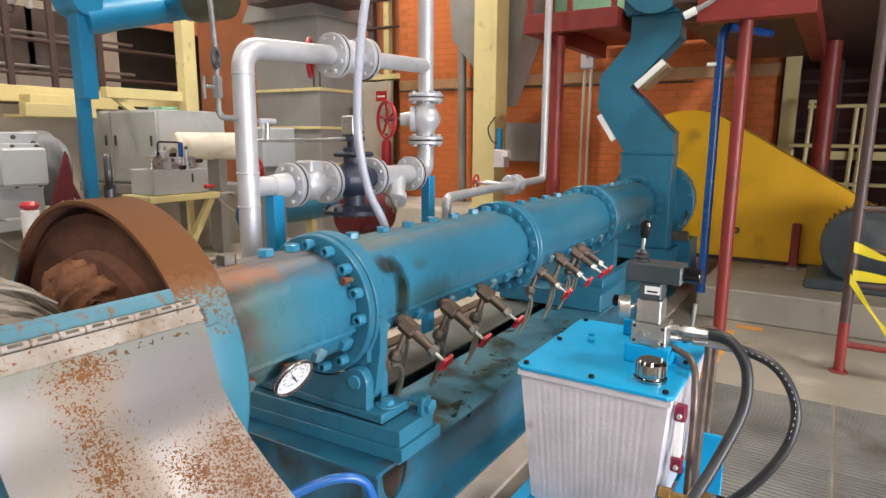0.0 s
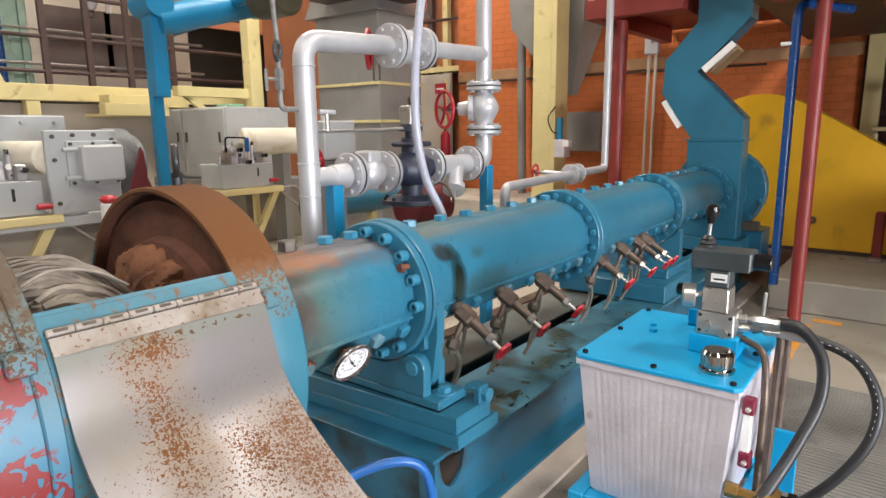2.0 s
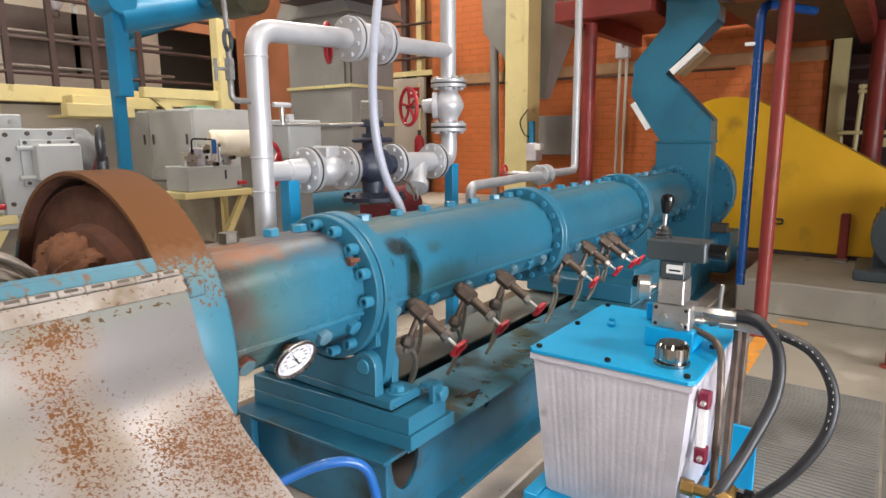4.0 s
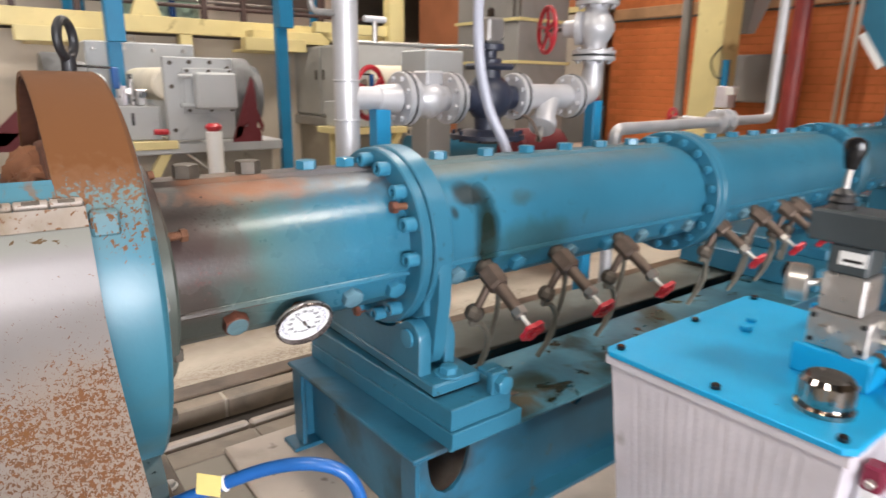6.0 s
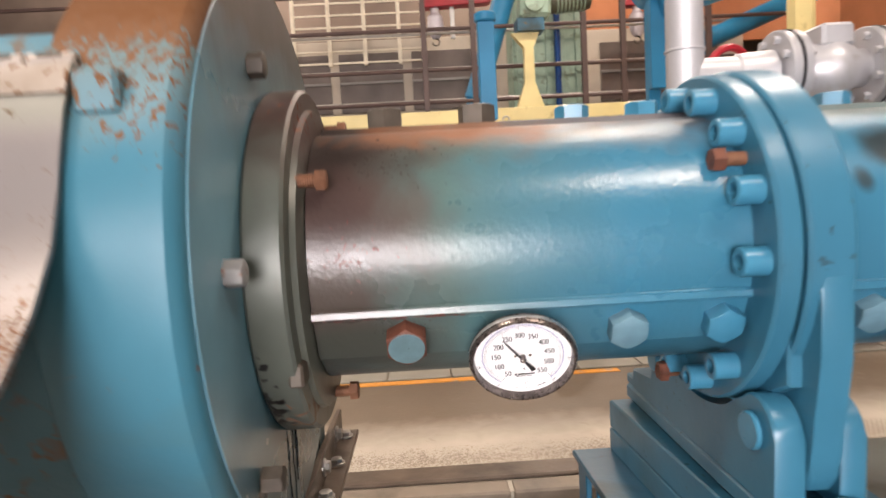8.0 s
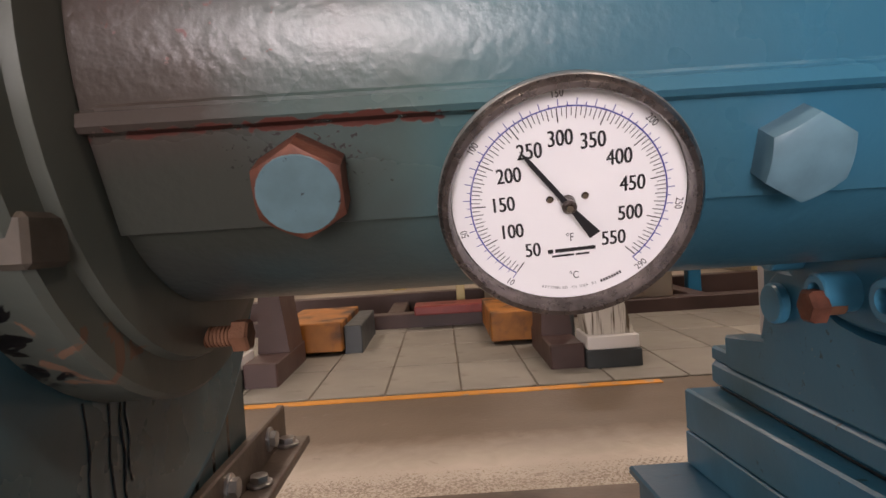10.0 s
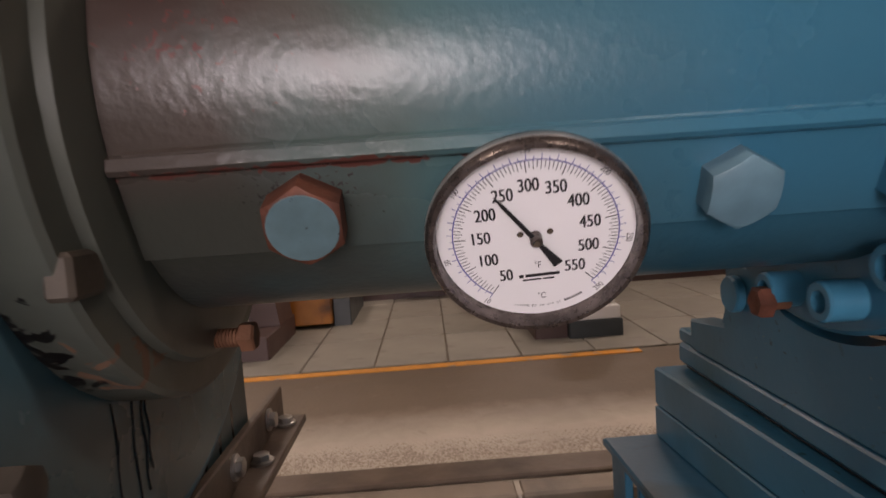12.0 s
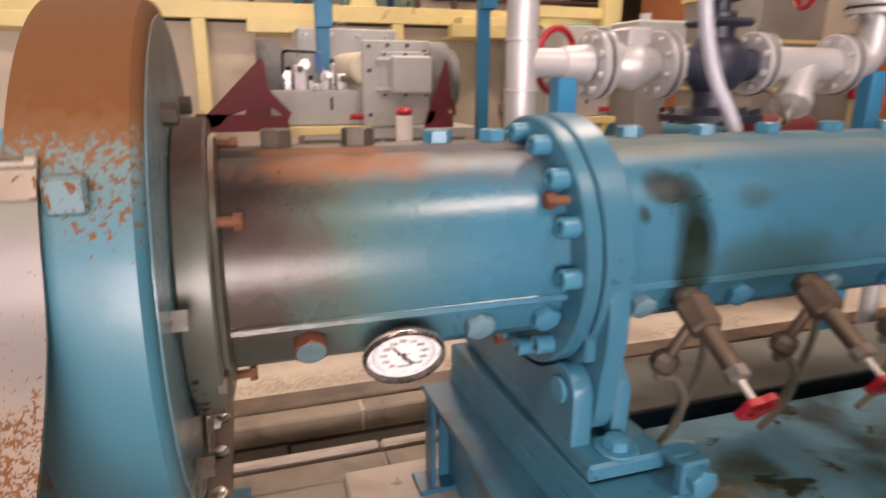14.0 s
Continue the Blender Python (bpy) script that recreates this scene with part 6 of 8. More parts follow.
part("guard_base", box(B(), (5.47, -2.3, STEP_Z), (5.76, -0.3, 0.27), 0.003), M["darksteel"], guard)

motor = thing("drive_motor", (4.9, -1.75, STEP_Z), "dark grey finned electric motor on a cast foot", "motor")
part("frame", lathe(B(), [(0, 0), (0.22, 0), (0.275, 0.015), (0.285, 0.04), (0.285, 0.07), (0.262, 0.085), (0.262, 0.50), (0, 0.50)], (4.70, -1.66, 0.565), (6, -1.66, 0.565), 48), M["darkgrey"], motor)
part("end_bell", lathe(B(), [(0, -0.03), (0.11, -0.03), (0.15, -0.012), (0.20, 0.0), (0, 0.0)], (4.70, -1.66, 0.565), (6, -1.66, 0.565), 40), M["darkgrey"], motor)
for k in range(36):
    a = 2 * math.pi * k / 36
    part("fin", box(B(), (0.09, -0.005, 0.255), (0.48, 0.005, 0.285), 0, Matrix.Translation((4.70, -1.66, 0.565)) @ pose(0, 0, 0, math.degrees(a), 0, 0)), M["darkgrey"], motor)
part("foot", box(B(), (4.62, -1.98, STEP_Z), (5.2, -1.30, STEP_Z + 0.075), 0.012), M["darkgrey"], motor)
part("foot_rib", box(B(), (4.80, -1.90, STEP_Z + 0.07), (5.1, -1.40, STEP_Z + 0.16), 0.01), M["darkgrey"], motor)

# ---- steam piping ----
pipes = thing("steam_piping", (1.75, 0.59, 0), "silver painted steam pipes with flanged valves on blue posts", "piping")
PY = 0.595
part("riser_pipe", tube(B(), bent([(1.11, PY, 0.0), (1.11, PY, 1.665), (1.62, PY, 1.690)], 0.09, 8), 0.044, 20), M["silver"], pipes)
part("top_pipe", cyl(B(), (1.87, PY, 1.700), (2.40, PY, 1.715), 0.040, 20), M["silver"], pipes)
part("drop_pipe", cyl(B(), (2.405, PY, 1.56), (2.405, PY, 3.2), 0.043, 20), M["silver"], pipes)
for z in (1.17, 1.035, 0.80):
    part("joint_ring", ring(B(), (1.11, PY, z), (1.11, PY, z + 0.008), 0.04, 0.0475, 24, 0.002), M["silver"], pipes)
part("joint_ring", ring(B(), (1.11, PY, 1.56), (1.11, PY, 1.568), 0.04, 0.0475, 24, 0.002), M["silver"], pipes)


def pipe_flange(p, d, r=0.095, t=0.022, n=8, parent=pipes):
    d = Vector(d).normalized()
    p = Vector(p)
    fl = part("pipe_flange", cyl(B(), p - d * t / 2, p + d * t / 2, r, 32, 0.003), M["silver"], parent)
    m = on(p, d)
    for k in range(n):
        a = 2 * math.pi * (k + 0.5) / n
        q = Vector((r * 0.78 * math.cos(a), r * 0.78 * math.sin(a), 0))
        part("stud", cyl(B(), m @ (q + Vector((0, 0, -t * 1.1))), m @ (q + Vector((0, 0, t * 1.1))), 0.010, 6, 0.001), M["silver"], fl)
    return fl


def globe(p, d, r, material, L=0.20, neck=None):
    """A valve body: a swollen casting along d between two flanges."""
    p, d = Vector(p), Vector(d).normalized()
    b = part("valve_body", lathe(B(), [(0.0, -L / 2), (r * 0.62, -L / 2), (r * 0.62, -L * 0.36), (r * 0.82, -L * 0.22), (r, -L * 0.06), (r, L * 0.06), (r * 0.82, L * 0.22), (r * 0.62, L * 0.36), (r * 0.62, L / 2), (0, L / 2)], p, p + d, 28), M[material], pipes)
    return b


# upper isolating valve
for x in (1.625, 1.655, 1.835, 1.865):
    pipe_flange((x, PY, 1.690 + (x - 1.62) * 0.03), (1, 0, 0.03), 0.10)
globe((1.745, PY, 1.695), (1, 0, 0), 0.078, "silver", 0.19)
bon = part("bonnet", cyl(B(), (1.745, PY, 1.695), (1.692, PY + 0.095, 1.693), 0.045, 20), M["silver"], pipes)
part("stem", cyl(B(), (1.694, PY + 0.09, 1.693), (1.646, PY + 0.175, 1.691), 0.012, 10), M["zinc"], bon)
handwheel(pipes, (1.653, PY + 0.162, 1.691), (-0.60, 0.80, 0.0), 0.088, 3, 0.010)
# vertical globe valve
for z in (1.555, 1.530, 1.317, 1.290):
    pipe_flange((2.405, PY, z), (0, 0, 1), 0.098, 0.020)
globe((2.405, PY, 1.424), (0, 0, 1), 0.085, "silver", 0.20)
bon = part("bonnet", cyl(B(), (2.40, PY, 1.424), (2.325, PY + 0.125, 1.421), 0.052, 20, 0.006, 0.036), M["silver"], pipes)
part("bonnet_flange", cyl(B(), (2.372, PY + 0.048, 1.424), (2.357, PY + 0.073, 1.424), 0.074, 24), M["silver"], pipes)
part("stem", cyl(B(), (2.325, PY + 0.125, 1.421), (2.280, PY + 0.205, 1.418), 0.011, 10), M["boltdark"], bon)
handwheel(pipes, (2.287, PY + 0.193, 1.419), (-0.9, 0.4, 0), 0.102, 5, 0.0105)
part("elbow", tube(B(), bent([(2.405, PY, 1.285), (2.405, PY, 1.12), (2.27, PY, 1.125)], 0.085, 8), 0.047, 20), M["silver"], pipes)
# lower run: isolating valve, control valve, strainer
part("tee_stub", cyl(B(), (1.11, PY, 1.115), (1.25, PY, 1.115), 0.040, 20), M["silver"], pipes)
part("tee_stub", cyl(B(), (1.23, PY, 1.115), (1.32, PY, 1.112), 0.046, 20, 0.004, 0.055), M["silver"], pipes)
for x in (1.335, 1.362, 1.555, 1.580):
    pipe_flange((x, PY, 1.112), (1, 0, 0), 0.098, 0.022)
globe((1.458, PY, 1.112), (1, 0, 0), 0.075, "silver", 0.19)
part("gear_box", box(B(), (1.42, PY - 0.05, 1.16), (1.50, PY + 0.05, 1.215), 0.008), M["silver"], pipes)
part("bonnet", cyl(B(), (1.458, PY, 1.112), (1.355, PY + 0.215, 1.126), 0.036, 20, 0.004, 0.014), M["silver"], pipes)
handwheel(pipes, (1.343, PY + 0.240, 1.128), (-0.43, 0.90, 0.05), 0.100, 3, 0.011)
part("spool", cyl(B(), (1.59, PY, 1.112), (1.67, PY, 1.112), 0.034, 20), M["silver"], pipes)
cv = part("control_valve", lathe(B(), [(0, -0.13), (0.05, -0.13), (0.05, -0.09), (0.085, -0.05), (0.095, 0.0), (0.085, 0.05), (0.05, 0.09), (0.05, 0.13), (0, 0.13)], (1.765, PY, 1.115), (3, PY, 1.115), 28), M["valveblack"], pipes, "blue-black cast control valve")
part("yoke", cyl(B(), (1.765, PY, 1.17), (1.765, PY, 1.27), 0.050, 24, 0.006), M["valveblack"], cv)
part("yoke_flange", box(B(), (1.69, PY - 0.075, 1.225), (1.84, PY + 0.075, 1.25), 0.012), M["valveblack"], cv)
part("neck", cyl(B(), (1.765, PY, 1.25), (1.765, PY, 1.325), 0.030, 20), M["valveblack"], cv)
part("neck_flange", cyl(B(), (1.765, PY, 1.30), (1.765, PY, 1.325), 0.058, 24), M["valveblack"], cv)
part("actuator", box(B(), (1.722, PY - 0.043, 1.325), (1.808, PY + 0.043, 1.425), 0.010), M["machined"], cv)
part("actuator_top", lathe(B(), [(0, 0), (0.016, 0), (0.016, 0.03), (0.009, 0.038), (0, 0.04)], (1.765, PY, 1.425), (1.765, PY, 3), 6), M["chrome"], cv)
part("lower_neck", cyl(B(), (1.765, PY, 0.985), (1.765, PY, 1.05), 0.055, 24), M["valveblack"], cv)
dia = part("diaphragm_case", lathe(B(), [(0, 0), (0.10, 0), (0.125, 0.012), (0.155, 0.014), (0.155, 0.032), (0.125, 0.034), (0.10, 0.05), (0, 0.055)], (1.765, PY, 0.935), (1.765, PY, 3), 40), M["valveblack"], cv)
for k in range(10):
    a = 2 * math.pi * k / 10
    part("case_bolt", cyl(B(), (1.765 + 0.14 * math.cos(a), PY + 0.14 * math.sin(a), 0.94), (1.765 + 0.14 * math.cos(a), PY + 0.14 * math.sin(a), 0.985), 0.009, 6), M["valveblack"], dia)
part("sense_line", tube(B(), bent([(1.75, PY, 1.315), (1.50, PY + 0.02, 1.305), (1.14, PY + 0.02, 1.305)], 0.02), 0.008, 8), M["zinc"], pipes)
part("needle_cock", cyl(B(), (1.24, PY + 0.02, 1.305), (1.24, PY + 0.02, 1.38), 0.010, 10), M["zinc"], pipes)
part("cock_handle", cyl(B(), (1.195, PY + 0.02, 1.385), (1.285, PY + 0.02, 1.385), 0.011, 10), M["silver"], pipes)
for x in (1.905, 1.930, 2.245, 2.272):
    pipe_flange((x, PY, 1.120), (1, 0, 0), 0.096, 0.022)
part("strainer", cyl(B(), (1.92, PY, 1.12), (2.26, PY, 1.12), 0.052, 24), M["silver"], pipes)
ys = part("strainer_leg", cyl(B(), (2.13, PY, 1.12), (2.02, PY - 0.07, 1.00), 0.045, 24), M["silver"], pipes, "slanting strainer leg")
part("strainer_cap", cyl(B(), (2.035, PY - 0.06, 1.018), (2.010, PY - 0.076, 0.99), 0.058, 24), M["silver"], ys)
part("drain_cock", cyl(B(), (2.015, PY - 0.07, 0.995), (1.965, PY - 0.105, 0.94), 0.013, 10), M["zinc"], ys)
part("drain_line", tube(B(), smooth_path([(1.965, PY - 0.105, 0.94), (1.94, PY - 0.12, 0.97), (1.93, PY - 0.08, 1.03), (1.88, PY - 0.02, 1.06)], 6), 0.007, 8), M["brass"], ys)
for x, z in ((1.245, 1.075), (2.43, 1.10)):
    part("support_post", box(B(), (x - 0.03, PY - 0.03, 0.0), (x + 0.03, PY + 0.03, z), 0.004), M["bluepole"], pipes, "blue square support post")
for x in (1.640, 1.850, 1.3485, 1.5675, 1.9175, 2.2585):
    z = 1.692 if x in (1.640, 1.850) else 1.113 if x < 1.8 else 1.12
    part("gasket", cyl(B(), (x - 0.0035, PY, z), (x + 0.0035, PY, z), 0.099, 32, 0.0005), M["black"], pipes)
for z in (1.5425, 1.3035):
    part("gasket", cyl(B(), (2.405, PY, z - 0.0025), (2.405, PY, z + 0.0025), 0.099, 32, 0.0005), M["black"], pipes)
# siphon and gauge cock on the riser
part("siphon", tube(B(), bent([(1.07, PY, 1.392), (0.985, PY, 1.392), (0.985, PY, 1.50), (0.985, PY, 1.575)], 0.03), 0.0115, 10), M["cocksteel"], pipes)
part("siphon_cock", cyl(B(), (0.985, PY, 1.465), (0.985, PY, 1.545), 0.019, 6), M["cocksteel"], pipes)
part("cock_lever", tube(B(), [(0.985, PY, 1.505), (0.93, PY, 1.505), (0.925, PY, 1.54), (0.925, PY, 1.46)], 0.007, 8), M["cocksteel"], pipes)
part("siphon_loop", lathe(B(), [(0.036 + 0.0085 * math.cos(2 * math.pi * i / 8), 0.0085 * math.sin(2 * math.pi * i / 8)) for i in range(9)], (0.985, PY, 1.610), (1.4, 0.0, 1.610), 24), M["darkgrey"], pipes, "dark siphon loop")
part("siphon_top", cyl(B(), (0.985, PY, 1.640), (0.972, PY, 1.84), 0.0105, 10), M["cocksteel"], pipes)
part("side_cock", tube(B(), bent([(2.46, PY, 1.84), (2.46, PY, 2.2), (2.45, PY, 2.3)], 0.02), 0.008, 8), M["zinc"], pipes)

wp = thing("condensate_pipe", (3.6, 0.62, 0), "silver condensate pipe with a small red handwheel valve", "piping")
part("pipe", tube(B(), bent([(2.50, 0.50, 0.0), (2.50, 0.51, 0.968), (3.2, 0.60, 0.968), (4.40, 0.715, 0.968), (4.40, 0.715, 3.2)], 0.06, 6), 0.030, 16), M["silver"], wp)
pipe_flange((3.62, 0.645, 0.968), (1, 0.1, 0), 0.075, 0.02, 6, wp)
pipe_flange((3.75, 0.657, 0.968), (1, 0.1, 0), 0.075, 0.02, 6, wp)
part("valve_body", lathe(B(), [(0, -0.07), (0.04, -0.07), (0.055, 0), (0.04, 0.07), (0, 0.07)], (3.685, 0.65, 0.968), (4.685, 0.75, 0.968), 20), M["silver"], wp)
part("stem", cyl(B(), (3.52, 0.80, 0.98), (3.541, 0.90, 0.984), 0.012, 8), M["zinc"], wp)
handwheel(wp, (3.541, 0.893, 0.984), (-0.1, 0.99, 0), 0.055, 3, 0.008)
part("gland", cyl(B(), (3.50, 0.63, 0.972), (3.52, 0.80, 0.98), 0.024, 12), M["silver"], wp)

ho = thing("clear_hose", (1.55, 0.27, 0.96), "translucent grey plastic hose hanging down behind the barrel", "hose")
part("hose", tube(B(), smooth_path([(1.56, 0.20, 0.80), (1.555, 0.25, 0.95), (1.50, 0.285, 1.09), (1.462, 0.30, 1.27), (1.47, 0.315, 1.5), (1.53, 0.33, 1.8), (1.64, 0.34, 2.2), (1.70, 0.35, 2.6)], 8), 0.0185, 14), M["hoseclear"], ho)

# ---- columns, posts, platforms ----
col = thing("steel_column", (6.0, 2.1, 0), "cream painted steel column beside the brick wall", "column")
part("shaft", box(B(), (5.88, 2.02, 0.462), (6.14, 2.26, HALL_Z), 0.006), M["cream"], col)
part("edge_flange", box(B(), (5.86, 1.955, 0.462), (6.16, 2.015, HALL_Z), 0.004), M["cream"], col)
part("conduit", cyl(B(), (5.88, 1.90, 1.06), (5.88, 1.90, 1.42), 0.035, 12), M["bluepole"], col)
part("junction_box", box(B(), (5.80, 1.80, 0.98), (5.95, 1.93, 1.18), 0.006), M["castalu"], col)
part("junction_box", box(B(), (5.78, 1.74, 1.10), (5.86, 1.82, 1.17), 0.006), M["white"], col)
part("cable", tube(B(), smooth_path([(5.86, 1.95, 1.55), (5.82, 2.02, 1.42), (5.84, 1.98, 1.28), (5.86, 1.90, 1.24)], 6), 0.008, 8), M["black"], col)

bp = thing("brown_pipe", (6.55, 2.83, 0), "brownish grey vertical pipe against the wall", "pipe")
part("pipe", cyl(B(), (6.58, 2.80, 0.462), (6.58, 2.90, HALL_Z), 0.055, 16), M["duct"], bp)
hop = thing("hanging_hopper", (6.5, 2.4, 1.7), "tapered dark steel hopper hanging beside the column", "hopper")
bm = B()
for z, x0, x1, y0, y1 in ((3.4, 6.2, 6.75, 1.70, 3.0),):
    top = [bm.verts.new(p) for p in ((6.2, 1.75, 3.6), (6.75, 1.75, 3.6), (6.75, 2.85, 3.6), (6.2, 2.85, 3.6))]
    mid = [bm.verts.new(p) for p in ((6.2, 1.80, 2.5), (6.75, 1.80, 2.5), (6.75, 2.75, 2.5), (6.2, 2.75, 2.5))]
    bot = [bm.verts.new(p) for p in ((6.40, 2.02, 1.70), (6.55, 2.02, 1.70), (6.55, 2.14, 1.70), (6.40, 2.14, 1.70))]
for a, b in ((top, mid), (mid, bot)):
    for i in range(4):
        bm.faces.new((a[i], a[(i + 1) % 4], b[(i + 1) % 4], b[i]))
bm.faces.new(top)
bm.faces.new(bot)
part("cone", bm, M["duct"], hop)
wb = thing("wall_box", (6.7, 2.3, 1.0), "dark grey electrical box on the brick wall", "electrical box")
part("body", box(B(), (6.60, 1.72, 1.02), (6.80, 2.40, 1.50), 0.008), M["duct"], wb)
part("door", box(B(), (6.585, 1.73, 1.03), (6.60, 2.39, 1.49), 0.004), M["duct"], wb)
part("bell", cyl(B(), (6.70, 2.60, 1.17), (6.78, 2.60, 1.17), 0.11, 24), M["valvered"], wb)
sp = thing("wall_conduits", (6.7, 1.2, 0), "pair of thin beige conduits with a cock on the wall", "conduit")
for y in (1.14, 1.22):
    part("conduit", cyl(B(), (6.72, y, 0.462), (6.72, y, 2.3), 0.018, 10), M["beige"], sp)
part("cock", box(B(), (6.66, 1.10, 2.12), (6.74, 1.26, 2.34), 0.01), M["silver"], sp)
part("cock_lever", cyl(B(), (6.66, 1.18, 2.25), (6.60, 1.08, 2.40), 0.02, 10), M["silver"], sp)


def post(name, x, y, r, z, key, label):
    p = thing(name, (x, y, 0), label, "post")
    part("shaft", cyl(B(), (x, y, 0.008), (x, y, z), r, 24), M[key], p)
    part("base_plate", box(B(), (x - r * 1.5, y - r * 1.5, 0), (x + r * 1.5, y + r * 1.5, 0.012), 0.002), M[key], p)
    return p


post("platform_post", 3.72, -0.872, 0.040, 2.030, "brickred", "oxide red tubular post carrying the platform")
post("platform_post", 4.87, 0.81, 0.060, 2.215, "brickred", "oxide red tubular post beside the chute")
post("platform_post", 6.0, -1.29, 0.075, 2.17, "brickred", "dark red post behind the belt guard")
bp2 = thing("blue_pipe", (3.85, -0.735, 0.3), "dark blue painted pipe rising beside the red post", "pipe")
part("pipe", tube(B(), bent([(3.78, -0.73, 0.30), (3.78, -0.73, 2.02), (4.3, -0.95, 2.03)], 0.10, 8), 0.028, 14), M["navy"], bp2)
part("clip", box(B(), (3.755, -0.715, 1.78), (3.785, -0.655, 1.80), 0.003), M["white"], bp2)

plat = thing("red_platform", (4.2, -0.9, 2.07), "oxide red steel working platform with railings", "platform")
part("beam", box(B(), (3.62, -1.24, 2.030), (3.74, -0.60, 2.175), 0.004), M["brickred"], plat)
part("beam", box(B(), (3.74, -1.24, 2.035), (6.3, -1.12, 2.175), 0.004), M["brickred"], plat)
# deck extended out of view to shade the wall and drive behind
part("deck", box(B(), (3.74, -4.2, 2.176), (8.58, -0.42, 2.20), 0.003), M["darksteel"], plat)
part("beam", box(B(), (4.6, 0.20, 2.215), (4.70, 1.03, 2.375), 0.004), M["brickred"], plat)
part("beam", box(B(), (4.70, 0.20, 2.215), (6.6, 0.30, 2.375), 0.004), M["brickred"], plat)
part("beam", box(B(), (4.70, 0.93, 2.215), (6.6, 1.03, 2.375), 0.004), M["brickred"], plat)
# this deck, too, is extended to keep lamp light off the wall
part("deck", box(B(), (5.04, -0.40, 2.376), (6.80, 1.03, 2.40), 0.003), M["brickred"], plat)
for y in (0.25, 0.63, 1.00):
    part("rail_post", box(B(), (4.63, y - 0.02, 2.376), (4.67, y + 0.02, 3.5), 0.003), M["brickred"], plat)
for y in (-1.2, -0.7):
    part("rail_post", box(B(), (3.66, y - 0.02, 2.176), (3.70, y + 0.02, 3.3), 0.003), M["brickred"], plat)
for z in (2.9, 3.4):
    part("rail", cyl(B(), (4.65, 0.20, z), (4.65, 1.12, z), 0.02, 10), M["brickred"], plat)
part("underside_plate", box(B(), (3.9, -1.10, 2.08), (6.2, -0.45, 2.10), 0), M["darksteel"], plat)
part("conduit_elbow", tube(B(), bent([(3.60, -0.72, 2.6), (3.60, -0.72, 2.16), (3.60, -0.58, 2.09)], 0.08), 0.016, 8), M["duct"], plat)
part("conduit_end", cyl(B(), (3.60, -0.60, 2.10), (3.60, -0.53, 2.07), 0.024, 10), M["white"], plat)

rail = thing("guard_rail", (3.5, -1.55, 0), "brown steel barrier post and rails wrapped in yellow tape", "railing")
part("post", cyl(B(), (3.5, -1.552, 0.30), (3.52, -1.56, 2.6), 0.028, 14), M["darksteel"], rail)
part("post_foot", cyl(B(), (3.5, -1.552, 0.0), (3.5, -1.552, 0.30), 0.0285, 14), M["brickred"], rail)
part("foot_plate", cyl(B(), (3.5, -1.552, 0.0), (3.5, -1.552, 0.01), 0.05, 14), M["brickred"], rail)
for z, k in ((0.17, "brickred"), (0.52, "darksteel"), (0.72, "darksteel"), (0.95, "darksteel")):
    part("rail", cyl(B(), (3.5, -1.552, z), (3.5, -3.2, z), 0.018, 10), M[k], rail)
for a, b in (((3.47, -1.55, 0.74), (3.47, -1.95, 0.62)), ((3.47, -1.56, 0.58), (3.47, -2.1, 0.58)), ((3.47, -1.55, 0.56), (3.47, -1.85, 0.14))):
    u = (Vector(b) - Vector(a))
    bm = B()
    n = 10
    va = []
    for i in range(n + 1):
        c = Vector(a) + u * i / n + Vector((0.01 * math.sin(i * 1.3), 0, -0.01 * math.sin(math.pi * i / n)))
        w = 0.024 * abs(math.cos(i * 0.35)) + 0.006
        va.append((bm.verts.new(c + Vector((0, 0, w))), bm.verts.new(c - Vector((0, 0, w))), bm.verts.new(c + Vector((0.0015, 0, -w))), bm.verts.new(c + Vector((0.0015, 0, w)))))
    for p, q in zip(va, va[1:]):
        for i in range(4):
            bm.faces.new((p[i], p[(i + 1) % 4], q[(i + 1) % 4], q[i]))
    part("tape", bm, M["tape"], rail, "twisted yellow caution tape")

# far right: cream stair railing before a dark opening
st = thing("stair_rail", (6.7, -1.6, 0), "cream painted stair railings in a dark opening", "railing")
for y0, y1, z1 in ((-1.00, -1.03, 1.22), (-1.13, -1.16, 1.70), (-1.21, -1.24, 1.30), (-1.50, -1.53, 1.63), (-1.57, -1.60, 1.63), (-1.95, -1.98, 1.63), (-2.35, -2.38, 1.63), (-2.9, -2.93, 1.63)):
    part("baluster", cyl(B(), (6.5, y0, 0.0), (6.5, y1, z1), 0.020, 8), M["cream"], st)
for z in (0.90, 1.262, 1.633):
    part("rail", cyl(B(), (6.475, -1.13 if z > 1.5 else -1.0, z), (6.475, -3.2, z), 0.018, 8), M["cream"], st)
part("rail", cyl(B(), (6.5, -1.13, 1.68), (6.5, -1.24, 1.68), 0.018, 8), M["cream"], st)
part("panel", box(B(), (6.53, -2.6, 1.13), (6.56, -1.36, 1.21), 0.003), M["cream"], st)
part("column", box(B(), (6.75, -1.02, 0.0), (6.90, -0.88, 2.17), 0.004), M["cream"], st)
for z in (1.02, 1.42, 1.80, 1.95):
    part("far_rail", cyl(B(), (7.6, -0.90, z), (7.6, -4.0, z), 0.022, 8), M["darksteel"], st)
for y in (-1.35, -2.2, -3.2):
    part("far_post", box(B(), (7.58, y - 0.04, 0), (7.66, y + 0.04, 2.17), 0.004), M["darksteel"], st)
up = thing("green_cabinet", (8.2, -2.0, 2.2), "pale green cabinet on a cream frame on the platform", "cabinet")
